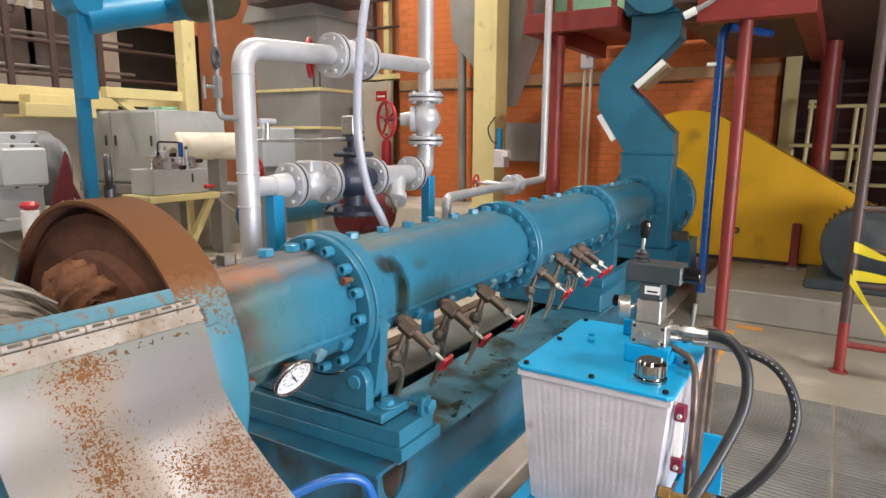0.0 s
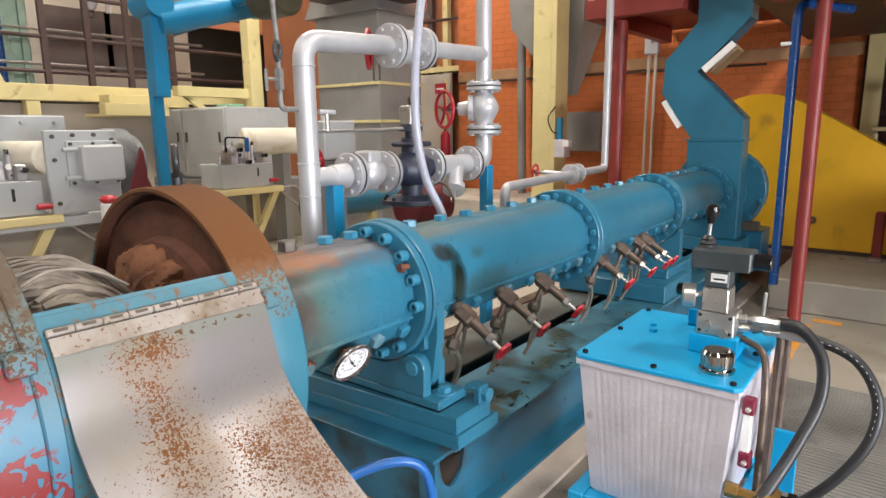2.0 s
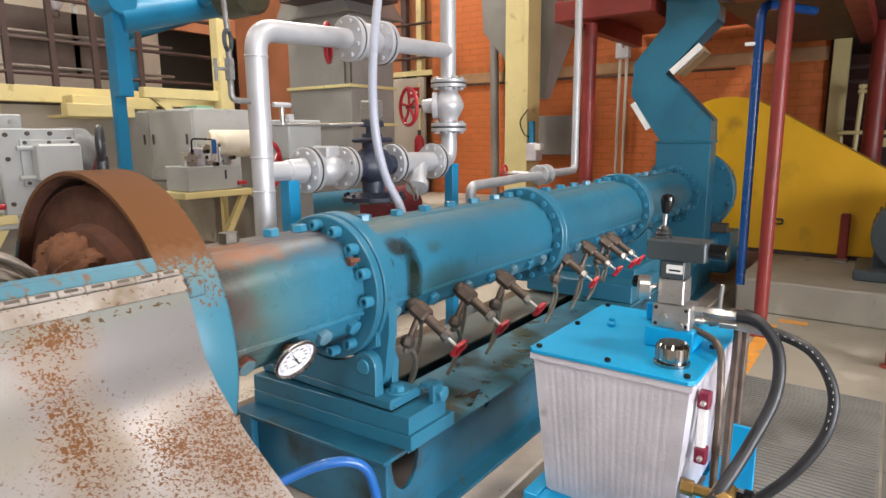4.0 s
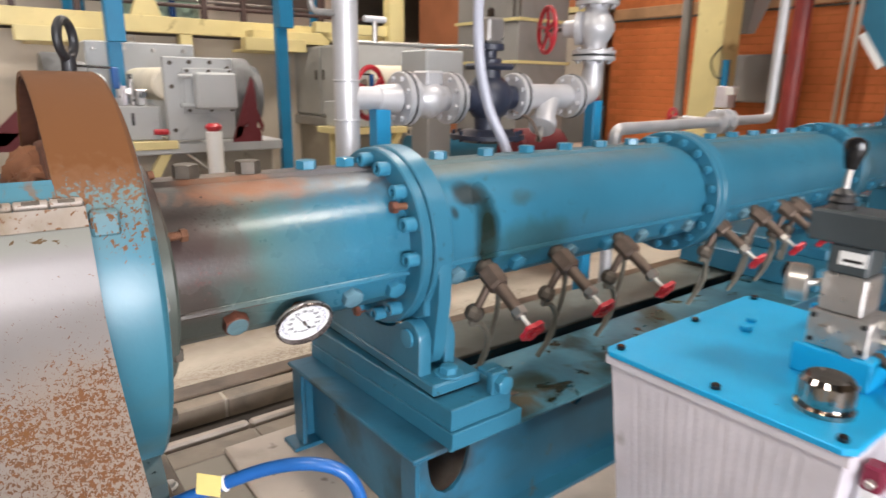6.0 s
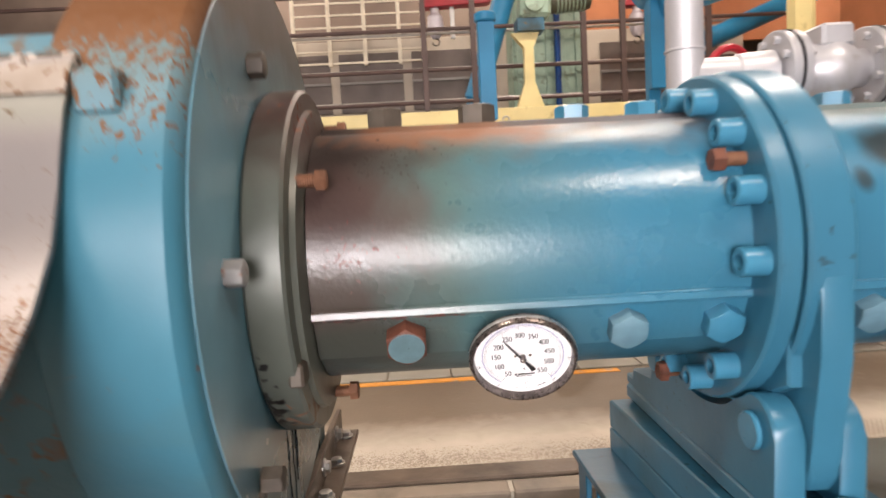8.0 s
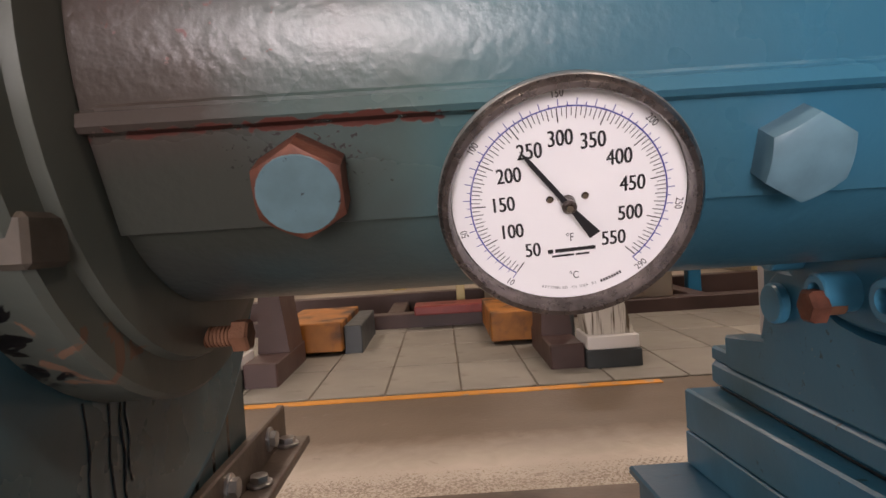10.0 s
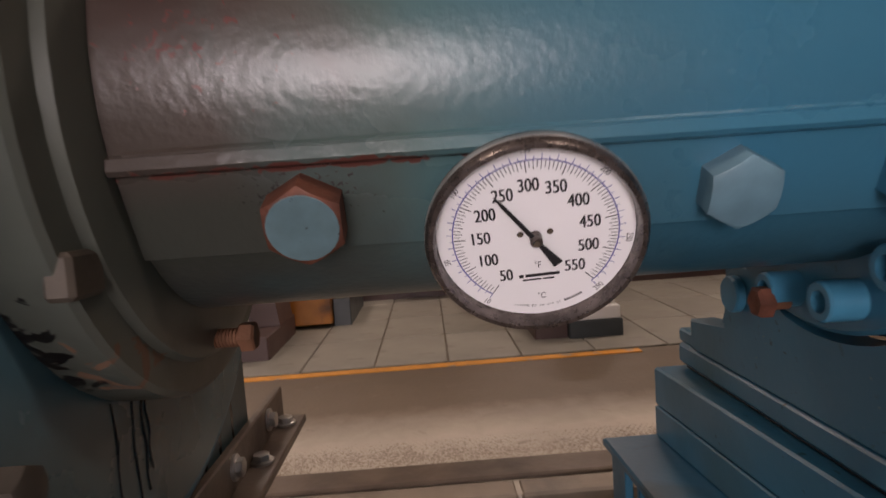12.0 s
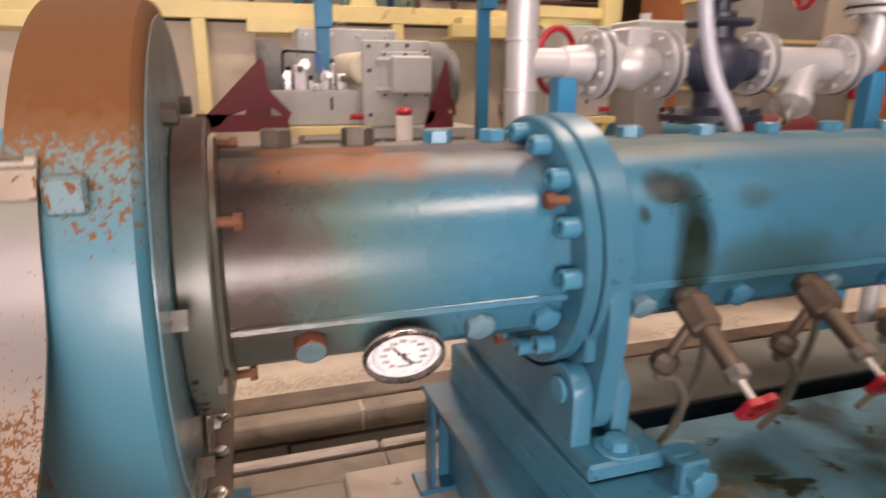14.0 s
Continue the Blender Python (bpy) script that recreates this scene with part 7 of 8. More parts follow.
part("sheet", box(B(), (8.25, -3.6, 2.64), (8.30, -1.24, 3.6), 0.006), M["green"], up)
part("beam", box(B(), (8.15, -3.6, 2.50), (8.28, -1.05, 2.635), 0.006), M["cream"], up)
for y in (-1.15, -2.3, -3.45):
    part("leg", box(B(), (8.18, y - 0.04, 2.201), (8.25, y + 0.04, 2.50), 0.004), M["cream"], up)
for z in (2.75, 2.95):
    part("rail", cyl(B(), (8.2, -1.15, z), (8.2, -3.5, z), 0.02, 8), M["darksteel"], up)

# ---- brick wall ----
WX = 6.85
wall = tagged(thing("wall_brick", (WX, 1.3, 0), "orange brick wall with a painted band course", "wall", kind="structure"))
part("mortar_core", box(B(), (WX - 0.0105, -0.85, 0), (WX + 0.25, 4.02, HALL_Z), 0), M["mortar"], wall)
part("band_course", box(B(), (WX - 0.03, -0.85, 1.97), (WX + 0.011, 4.02, 2.10), 0.006), mat("tan_band", (0.42, 0.24, 0.12), 0.7), wall)
part("cable_run", tube(B(), [(WX - 0.04, 4.0, 1.955), (WX - 0.04, 2.0, 1.95), (WX - 0.04, 0.0, 1.94)], 0.012, 8), M["boltdark"], wall)
part("jamb", box(B(), (WX - 0.02, -0.872, 0), (WX + 0.25, -0.852, 2.17), 0.003), M["darksteel"], wall)
# placed here to fit the camera's view of a green panel farther back
solid("green_board", box(B(), (WX - 0.05, 0.70, 2.62), (WX - 0.0145, 1.66, 3.15), 0.004), M["green"], "pale green board fitted to the camera's view of a farther panel", "board")
solid("wall_ledge", box(B(), (5.60, 1.1, 0), (WX - 0.0145, 4.02, 0.46), 0.012), M["concrete_pale"], "pale concrete ledge along the foot of the brick wall", "ledge")
# brick coloured dark to carry the shade under the platform
solid("wall_far", box(B(), (8.6, -7, 0), (8.8, 3.5, HALL_Z), 0), mat("shade_dark_brick", (0.075, 0.026, 0.019), 0.8, var=0.2, scale=2), "brick wall beyond the stair opening, darkened for its shade", "wall")

# ---- the other line of machines behind ----


def mill_module(x, y):
    """A crushing mill's gearbox end: plates, bolted cover, round housings and a valve block."""
    g = thing("gearbox", (x, y, 0), "light grey bolted gearbox of the machine line behind", "gearbox", "gearboxes")
    part("pedestal", box(B(), (x - 0.30, y + 0.10, 0), (x + 0.95, y + 0.9, 0.62), 0.01), M["concrete"], g)
    part("sole_plate", box(B(), (x - 0.34, y + 0.0, 0.62), (x + 1.0, y + 1.3, 0.70), 0.008), M["grey"], g)
    part("body", box(B(), (x - 0.28, y + 0.72, 0.70), (x + 0.55, y + 1.2, 1.46), 0.012), M["grey"], g)
    for dx, z in ((-0.22, 1.40), (0.0, 1.41), (0.22, 1.40), (0.46, 1.40), (-0.22, 1.15), (-0.22, 0.85)):
        part("body_pin", cyl(B(), (x + dx, y + 0.70, z), (x + dx, y + 0.725, z), 0.016, 8), M["zinc"], g)
    fp = part("face_plate", box(B(), (x + 0.11, y, 0.72), (x + 0.62, y + 0.045, 1.335), 0.008), M["grey"], g)
    for dx, z in ((0.16, 1.29), (0.30, 1.30), (0.45, 1.30), (0.58, 1.26), (0.16, 1.12), (0.16, 0.80)):
        part("plate_bolt", cyl(B(), (x + dx, y - 0.016, z), (x + dx, y + 0.002, z), 0.016, 8), M["boltdark"], fp)
    c = part("cover", box(B(), (x + 0.30, y - 0.15, 0.955), (x + 0.60, y - 0.02, 1.225), 0.016), M["grey"], g)
    part("cover_flange", box(B(), (x + 0.24, y - 0.02, 0.92), (x + 0.615, y - 0.001, 1.255), 0.004), M["grey"], c)
    for dx in (0.27, 0.43, 0.59):
        for z in (0.945, 1.235):
            part("cover_bolt", cyl(B(), (x + dx, y - 0.035, z), (x + dx, y - 0.018, z), 0.013, 8), M["boltdark"], c)
    for z in (0.985, 1.195):
        part("guide_rod", cyl(B(), (x + 0.20, y - 0.06, z), (x + 0.31, y - 0.06, z), 0.018, 10), M["grey"], c)
    part("lagged_shaft", cyl(B(), (x + 0.155, y + 0.046, 1.137), (x + 0.08, y + 0.72, 1.137), 0.122, 28, 0.02), M["insul"], g, "white lagged shaft housing")
    part("eye_bolt", lathe(B(), [(0.028 + 0.007 * math.cos(2 * math.pi * i / 8), 0.007 * math.sin(2 * math.pi * i / 8)) for i in range(9)], (x + 0.10, y + 0.9, 1.495), (x + 0.10, y - 1, 1.495), 20), M["zinc"], g)
    for sx, w in ((-0.62, 0.27), (0.68, 0.24)):
        part("roll_housing", lathe(B(), [(0, 0), (0.29, 0), (0.30, 0.02), (0.30, 0.16), (0.24, 0.19), (0.24, w), (0, w)], (x + sx, y + 0.38, 1.05), (x + sx + 1, y + 0.38, 1.05), 36), M["housing"], g, "dark grey round roll housing")
    for sx in (-0.80, 0.47):
        w = 1.0 if sx < 0 else 0.35
        x0, x1 = x + sx + 0.19 - 0.46 * w, x + sx + 0.19
        fin = part("guard_fin", prism(B(), [(x0, 0.74), (x1, 1.20), (x1 + 0.012, 1.06), (x0 + 0.16 * w, 0.76)], "y", y - 0.30, y - 0.27), M["darkred"], g, "maroon sheet guard")
        part("fin_post", prism(B(), [(x1 - 0.16 * w, 0.72), (x1 - 0.05 * w, 1.13), (x1 + 0.012, 1.18), (x1 + 0.03, 1.00), (x1 + 0.02, 0.72)], "y", y - 0.297, y - 0.273), M["darkred"], fin)
        part("fin_foot", prism(B(), [(x0, 0.72), (x0 + 0.03, 0.84), (x1 + 0.14 * w, 0.82), (x1 + 0.16 * w, 0.72)], "y", y - 0.30, y - 0.27), M["darkred"], fin)
        part("fin_bar", prism(B(), [(x0 + 0.12 * w, 0.79), (x0 + 0.16 * w, 0.87), (x1, 1.01), (x1, 0.90)], "y", y - 0.295, y - 0.275), M["darkred"], fin)
        part("fin_brace", prism(B(), [(x1 + 0.01, 1.02), (x1 + 0.02, 0.90), (x1 + 0.03 + 0.12 * w, 0.79), (x1 + 0.03 + 0.14 * w, 0.84)], "y", y - 0.295, y - 0.275), M["darkred"], fin)
    return g


mill_module(1.12, 3.62)


def cabinet(x, y0, y1, z0, z1):
    c = thing("control_cabinet", (x, (y0 + y1) / 2, z0), "grey steel cabinet with two doors of the machine line behind", "cabinet", "cabinets")
    part("body", box(B(), (x, y0, z0), (x + 0.9, y1, z1), 0.01), M["grey"], c)
    ym = (y0 + y1) / 2
    for a, b in ((y0, ym), (ym, y1)):
        d = part("door", box(B(), (x - 0.025, a + 0.012, z0 + 0.03), (x - 0.002, b - 0.012, z1 - 0.02), 0.006), M["grey"], c)
        for yy in (a + 0.10, b - 0.10):
            part("handle", box(B(), (x - 0.045, yy - 0.012, (z0 + z1) / 2 + 0.02), (x - 0.026, yy + 0.012, (z0 + z1) / 2 + 0.14), 0.004), M["boltdark"], d)
    part("roof_cap", box(B(), (x + 0.12, y0 + 0.10, z1), (x + 0.34, y0 + 0.36, z1 + 0.035), 0.008), M["green"], c, "green cap on the roof")
    part("plinth", box(B(), (x - 0.06, y0 - 0.3, z0 - 0.12), (x + 1.0, y1 + 0.1, z0), 0.01), M["duct"], c)
    part("pedestal", box(B(), (x + 0.02, y0 - 0.25, 0), (x + 0.95, y1 + 0.05, z0 - 0.12), 0.01), M["concrete"], c)
    return c


cabinet(3.66, 5.04, 6.86, 0.74, 1.60)
cabinet(0.6, 7.2, 9.0, 0.74, 1.60)

# stands in for a red-topped white canister; the post below is assumed
can = thing("white_bollard", (1.42, 3.15, 0), "white post with a red cap, standing in for a white canister", "bollard")
part("post", cyl(B(), (1.42, 3.15, 0.0), (1.42, 3.15, 0.82), 0.055, 24, 0.01), M["white"], can)
part("cap", cyl(B(), (1.42, 3.15, 0.8205), (1.42, 3.15, 0.875), 0.058, 24, 0.02), M["valvered"], can)

# small oil pump station on a yellow stand


def pump_station(x, y):
    p = thing("oil_station", (x, y, 0), "small grey oil pump station on a cream stand", "pump station", "oil stations")
    part("tank", box(B(), (x, y, 0.73), (x + 0.62, y + 0.4, 0.98), 0.008), M["grey"], p)
    part("stand_top", box(B(), (x - 0.08, y - 0.05, 0.66), (x + 0.72, y + 0.45, 0.725), 0.006), M["cream"], p)
    part("brace", prism(B(), [(x + 0.62, 0.66), (x + 0.70, 0.66), (x + 0.40, 0.15), (x + 0.32, 0.15)], "y", y, y + 0.06), M["cream"], p)
    for dx in (0.02, 0.60):
        part("leg", box(B(), (x + dx, y + 0.32, 0), (x + dx + 0.06, y + 0.38, 0.66), 0.004), M["cream"], p)
    random.seed(5)
    for k in range(7):
        a = x + 0.06 + 0.08 * k
        part("valve", cyl(B(), (a, y + 0.12, 0.98), (a, y + 0.12, 1.05 + 0.06 * (k % 3)), 0.022, 10), M["machined"], p)
        part("valve_knob", cyl(B(), (a, y + 0.12, 1.05 + 0.06 * (k % 3)), (a, y + 0.12, 1.085 + 0.06 * (k % 3)), 0.016, 8), M["blackgloss" if k % 2 else "zinc"], p)
    for k in range(5):
        a = x + 0.08 + 0.10 * k
        h = random.uniform(1.03, 1.17)
        part("valve_block", box(B(), (a, y + 0.02 + random.uniform(0, 0.10), 0.98), (a + random.uniform(0.045, 0.085), y + 0.24, h), 0.006), M["castalu" if k % 2 else "machined"], p)
        part("solenoid", cyl(B(), (a + 0.035, y + 0.02, h - 0.04), (a + 0.03, y - 0.05, h - 0.035), 0.022, 12), M["blackgloss" if k % 3 else "zinc"], p)
    part("tap", cyl(B(), (x + 0.56, y - 0.02, 0.79), (x + 0.66, y - 0.03, 0.79), 0.022, 10), M["valvered"], p, "small red tap")
    part("label_bar", box(B(), (x + 0.42, y - 0.003, 0.84), (x + 0.44, y, 0.93), 0), M["ink"], p)
    part("cross_pipe", tube(B(), bent([(x + 0.10, y + 0.06, 1.10), (x + 0.10, y + 0.06, 1.255), (x + 0.34, y + 0.06, 1.245)], 0.04), 0.009, 8), M["blackgloss"], p)
    part("lever", box(B(), (x + 0.33, y + 0.045, 1.10), (x + 0.38, y + 0.075, 1.25), 0.008), M["bluehose"], p, "blue valve lever")
    part("dial", cyl(B(), (x + 0.25, y + 0.05, 1.16), (x + 0.25, y + 0.02, 1.16), 0.04, 16), M["zinc"], p)
    for dx in (-0.02, 0.18):
        part("cable", tube(B(), smooth_path([(x + 0.6, y + 0.1, 0.75), (x + 0.75, y + 0.05, 0.66 + dx * 0.2), (x + 0.95, y, 0.50 + dx), (x + 1.1, y, 0.42)], 6), 0.012, 8), M["zinc"], p)
    return p


st1 = pump_station(3.02, 4.2)
copy_thing(st1, Matrix.Translation((-2.45, -0.55, 0.0)) @ st1.matrix_basis)
lag = thing("lagged_pipe", (3.9, 4.3, 1.2), "stained white lagged pipe end between the machines", "pipe")
part("lagging", cyl(B(), (3.55, 4.6, 1.20), (4.30, 4.3, 1.20), 0.15, 28, 0.02), M["insul"], lag)
part("bracket", box(B(), (3.9, 4.35, 0), (4.0, 4.55, 1.06), 0.004), M["duct"], lag)
vb = thing("bolted_box", (2.6, 2.0, 0), "light grey bolted casing behind the steam valves", "casing")
part("casing", box(B(), (2.45, 2.0, 1.10), (2.76, 2.3, 1.38), 0.01), M["grey"], vb)
part("top_bolt", cyl(B(), (2.55, 2.1, 1.38), (2.55, 2.1, 1.42), 0.03, 10), M["grey"], vb)
part("stand", box(B(), (2.5, 2.05, 0), (2.7, 2.25, 1.10), 0.01), M["duct"], vb)
tp = thing("teal_pipe", (3.3, 2.4, 0.7), "teal pipe run on a cream stand behind the valves", "pipe")
part("pipe", cyl(B(), (2.6, 2.42, 0.70), (3.9, 2.42, 0.70), 0.10, 24), M["blue"], tp)
part("stand", box(B(), (3.3, 2.38, 0), (3.36, 2.46, 0.62), 0.004), M["cream"], tp)
part("stand", box(B(), (2.7, 2.38, 0), (2.76, 2.46, 0.62), 0.004), M["cream"], tp)
mb = thing("maroon_motor", (3.1, 1.5, 0), "dark red pump body on the floor behind the barrel", "pump")
part("body", cyl(B(), (2.75, 1.5, 0.75), (3.15, 1.5, 0.75), 0.15, 28, 0.02), M["darkred"], mb)
part("foot", box(B(), (2.80, 1.40, 0), (3.10, 1.60, 0.62), 0.01), M["darkred"], mb)
hy = thing("fire_extinguisher", (6.95, 4.36, 0), "red fire extinguisher on a cream stand under a red sign", "extinguisher")
part("cylinder", lathe(B(), [(0, 0), (0.07, 0.005), (0.075, 0.02), (0.075, 0.36), (0.05, 0.42), (0.02, 0.44), (0, 0.44)], (6.95, 4.36, 0.85), (6.95, 4.36, 3), 20), M["valvered"], hy)
part("valve", cyl(B(), (6.95, 4.36, 1.29), (6.95, 4.36, 1.36), 0.025, 10), M["boltdark"], hy)
part("stand", box(B(), (6.92, 4.33, 0.0), (6.98, 4.39, 0.85), 0.004), M["cream"], hy)
part("sign_post", box(B(), (7.03, 4.40, 0.0), (7.06, 4.43, 2.05), 0.004), M["cream"], hy)
part("sign", box(B(), (7.015, 4.40, 1.84), (7.029, 4.60, 1.99), 0.002), M["valvered"], hy)
part("print_bar", box(B(), (7.0135, 4.43, 1.90), (7.0149, 4.57, 1.925), 0), M["white"], hy)

# grey ducting tower with cream bands
dt = thing("grey_duct_tower", (5.5, 4.6, 0), "tall weathered grey sheet duct with cream edge bands", "duct")
part("sheet", box(B(), (5.10, 3.95, 0.0), (5.90, 5.05, 2.72), 0.006), M["duct"], dt)
for z in (0.95, 1.40, 1.86):
    part("band", box(B(), (5.07, 3.92, z), (5.93, 5.08, z + 0.035), 0.003), M["cream"], dt)
part("hopper_cap", prism(B(), [(3.85, 2.72), (5.15, 2.72), (4.9, 3.1), (4.1, 3.1)], "x", 5.0, 6.0), M["duct"], dt)
part("cross_fan", box(B(), (4.7, 3.6, 2.85), (5.6, 4.7, 2.92), 0.004), M["darksteel"], dt)
part("cross_fan", box(B(), (5.0, 3.5, 3.15), (5.9, 4.6, 3.22), 0.004), M["darksteel"], dt)
for y in (4.05, 4.15):
    part("handle_rod", cyl(B(), (5.06, y - 0.35 + 0.2, 1.9), (5.06, y - 0.35 + 0.2, 2.4), 0.012, 8), M["boltdark"], dt)

pp = thing("pale_door_panel", (7.3, 4.8, 0), "pale sheet door standing behind the duct tower", "panel")
part("sheet", box(B(), (7.20, 4.45, 0.9), (7.26, 5.6, 2.15), 0.006), M["beige"], pp)
part("frame", box(B(), (7.20, 4.40, 0.0), (7.26, 5.65, 0.898), 0.006), M["duct"], pp)

# cream gantry with stairs
gy = thing("cream_gantry", (1.5, 6.5, 0), "cream painted steel gantry with posts and rails", "gantry")
part("beam", box(B(), (-5, 6.45, 1.68), (5.2, 6.60, 1.86), 0.006), M["cream"], gy)
for x0, x1 in ((0.48, 1.25), (2.62, 3.35), (-1.9, -0.9)):
    part("step_beam", box(B(), (x0, 5.70, 1.50), (x1, 5.85, 1.64), 0.006), M["cream"], gy)
    part("tread", box(B(), (x0 + 0.1, 5.85, 1.50), (x1 - 0.05, 6.45, 1.53), 0.003), M["cream"], gy)
part("platform", box(B(), (2.9, 6.2, 1.62), (3.9, 6.45, 1.76), 0.006), M["cream"], gy)
part("flared_post", prism(B(), [(1.64, 1.86), (1.74, 2.15), (1.745, 2.55), (1.60, 2.72), (1.93, 2.72), (1.855, 2.55), (1.86, 2.15), (1.96, 1.86)], "y", 6.48, 6.58), M["cream"], gy)
part("flared_post", prism(B(), [(-2.16, 1.86), (-2.06, 2.15), (-2.055, 4.0), (-1.945, 4.0), (-1.94, 2.15), (-1.84, 1.86)], "y", 6.48, 6.58), M["cream"], gy)
for x, y in ((4.58, 5.75), (4.85, 6.1)):
    part("post", box(B(), (x - 0.09, y - 0.08, 0), (x + 0.09, y + 0.08, 4.2), 0.005), M["cream"], gy)
part("beam", box(B(), (3.5, 5.74, 1.74), (4.5, 5.86, 1.86), 0.005), M["cream"], gy)
for x in (-3.5, 0.0, 2.2, 4.9):
    part("leg", box(B(), (x - 0.07, 6.46, 0), (x + 0.07, 6.6, 1.68), 0.005), M["cream"], gy)
part("brace", prism(B(), [(3.6, 1.74), (3.72, 1.74), (4.35, 1.25), (4.25, 1.25)], "y", 5.77, 5.83), M["cream"], gy)

rl = thing("walkway_railing", (1.0, 7.5, 0), "brown steel walkway railings above the gantry", "railing")
for x in (-3.2, -1.6, 0.58, 1.2, 2.6, 3.1, 3.6, 4.2):
    part("post", box(B(), (x - 0.035, 7.0, 1.8), (x + 0.035, 7.06, 4.2), 0.004), M["darksteel"], rl)
for z in (2.05, 2.45, 2.95, 3.4):
    part("rail", cyl(B(), (-5, 7.03, z), (5.4, 7.03, z), 0.025, 8), M["darksteel"], rl)
for z in (2.25, 2.7, 3.2):
    part("rail", cyl(B(), (-5, 8.2, z), (5.4, 8.2, z), 0.022, 8), M["zinc"], rl)
part("walkway", box(B(), (-5, 6.62, 1.74), (5.4, 9.2, 1.80), 0.004), M["darksteel"], rl)
for x in (-4.5, -1.0, 1.7, 4.8):
    part("column", box(B(), (x - 0.06, 7.6, 0), (x + 0.06, 7.72, 1.74), 0.004), M["darksteel"], rl)

for x, y, nm in ((1.02, 4.05, 0), (2.38, 4.05, 1)):
    bpole = thing("blue_duct_post", (x, y, 0), "bright blue painted post of an overhead conveyor", "post", "blue posts")
    part("shaft", box(B(), (x - 0.065, y - 0.05, 1.44 if nm == 0 else 1.62), (x + 0.065, y + 0.05, 2.42 if nm else 2.1995), 0.006), M["bluepole"], bpole)
    part("leg", box(B(), (x - 0.05, y + 0.06, 0), (x + 0.05, y + 0.14, 2.42 if nm else 2.1995), 0.006), M["bluepole"], bpole)
    part("elbow", cyl(B(), (x, y - 0.12, 2.42), (x, y + 0.2, 2.42), 0.13, 20), M["bluepole"], bpole) if nm else part("cap", cyl(B(), (x, y, 2.2), (x, y, 2.27), 0.085, 20, 0.01), M["bluepole"], bpole)
    if nm:
        part("arm", cyl(B(), (x, y, 2.27), (x + 1.02, y, 2.56), 0.13, 24), M["bluepole"], bpole, "thick blue conveyor tube")
        part("arm_flange", cyl(B(), (x + 1.022, y, 2.561), (x + 1.14, y, 2.595), 0.155, 24, 0.006), M["palegreen"], bpole, "pale green end flange")
    if nm:
        part("end_motor", cyl(B(), (x + 0.75, y - 0.9, 2.50), (x + 0.75, y - 0.5, 2.50), 0.19, 28, 0.03), M["olive"], bpole, "dark olive hoist motor")
        part("motor_arm", cyl(B(), (x + 0.75, y - 0.5, 2.55), (x + 0.75, y - 0.12, 2.52), 0.05, 14), M["bluepole"], bpole)
gp = thing("green_machine", (2.4, 8.6, 1.8), "pale green machine housing on the walkway", "machine")
part("body", box(B(), (1.9, 8.4, 1.8), (2.95, 9.0, 3.95), 0.02), M["palegreen"], gp)
part("pipe", cyl(B(), (2.55, 8.30, 1.8), (2.55, 8.30, 3.9), 0.045, 12), M["navy"], gp, "dark blue pipe on the housing")
for k in range(5):
    part("rib", box(B(), (1.95 + k * 0.22, 8.36, 1.8), (2.02 + k * 0.22, 8.40, 3.9), 0.004), M["palegreen"], gp)
bw = thing("beige_partition", (0.0, 6.9, 0), "beige sheet partition under the walkway", "partition")
part("panel", box(B(), (-5, 6.70, 0), (5.2, 6.74, 1.66), 0.004), M["beige"], bw)
wn = thing("beige_wall_panel", (0.0, 9.6, 1.8), "dim beige wall above the walkway", "partition")
part("panel", box(B(), (-8, 9.6, 0), (6.0, 9.7, 3.5), 0.004), M["beige"], wn)
# flat brown panels carry the dimness of the openings; none is cut
for x0 in (-3.2, -2.0, -0.8, 0.4, 3.55, 4.5):
    bay = part("dark_opening", box(B(), (x0, 9.56, 2.32), (x0 + 1.05, 9.598, 3.28), 0.004), M["bay"], wn, "brown panel standing in for a dim opening")
    part("crossbar", box(B(), (x0, 9.53, 2.78), (x0 + 1.05, 9.559, 2.82), 0.003), M["duct"], bay)
far_orange = mat("far_orange_brick", (0.42, 0.16, 0.07), 0.8, var=0.15, scale=1.5)
solid("wall_far_upper", box(B(), (-8, 10.4, 3.4), (2.95, 10.5, HALL_Z), 0), mat("brown_render", (0.20, 0.15, 0.12), 0.8, var=0.2, scale=1.5), "dim brown upper wall at the far side", "wall")
solid("wall_orange_far", box(B(), (2.95, 10.4, 3.4), (12, 10.5, HALL_Z), 0), far_orange, "orange brick upper wall at the far side", "wall")
solid("wall_orange_end", box(B(), (7.6, 4.03, 0), (7.75, 9.5, HALL_Z), 0), far_orange, "orange brick wall past the end of the pipe rack", "wall")
dr = thing("door_leaf", (7.58, 5.2, 0), "white sheet door in a cream frame in the orange wall", "door", kind="structure")
part("leaf", box(B(), (7.56, 5.0, 0.0), (7.595, 5.50, 2.25), 0.004), M["white"], dr)
part("frame", box(B(), (7.55, 4.93, 0.0), (7.598, 4.998, 2.32), 0.004), M["cream"], dr)
part("frame", box(B(), (7.55, 5.502, 0.0), (7.598, 5.57, 2.32), 0.004), M["cream"], dr)
ladder = thing("access_frame", (7.3, 5.6, 0), "cream and brown steel access frame before the orange wall", "frame")
for y, k in ((4.60, "cream"), (4.90, "darksteel"), (5.75, "darksteel"), (6.05, "cream")):
    part("post", box(B(), (7.28, y - 0.05, 0), (7.38, y + 0.05, 4.6), 0.005), M[k], ladder)
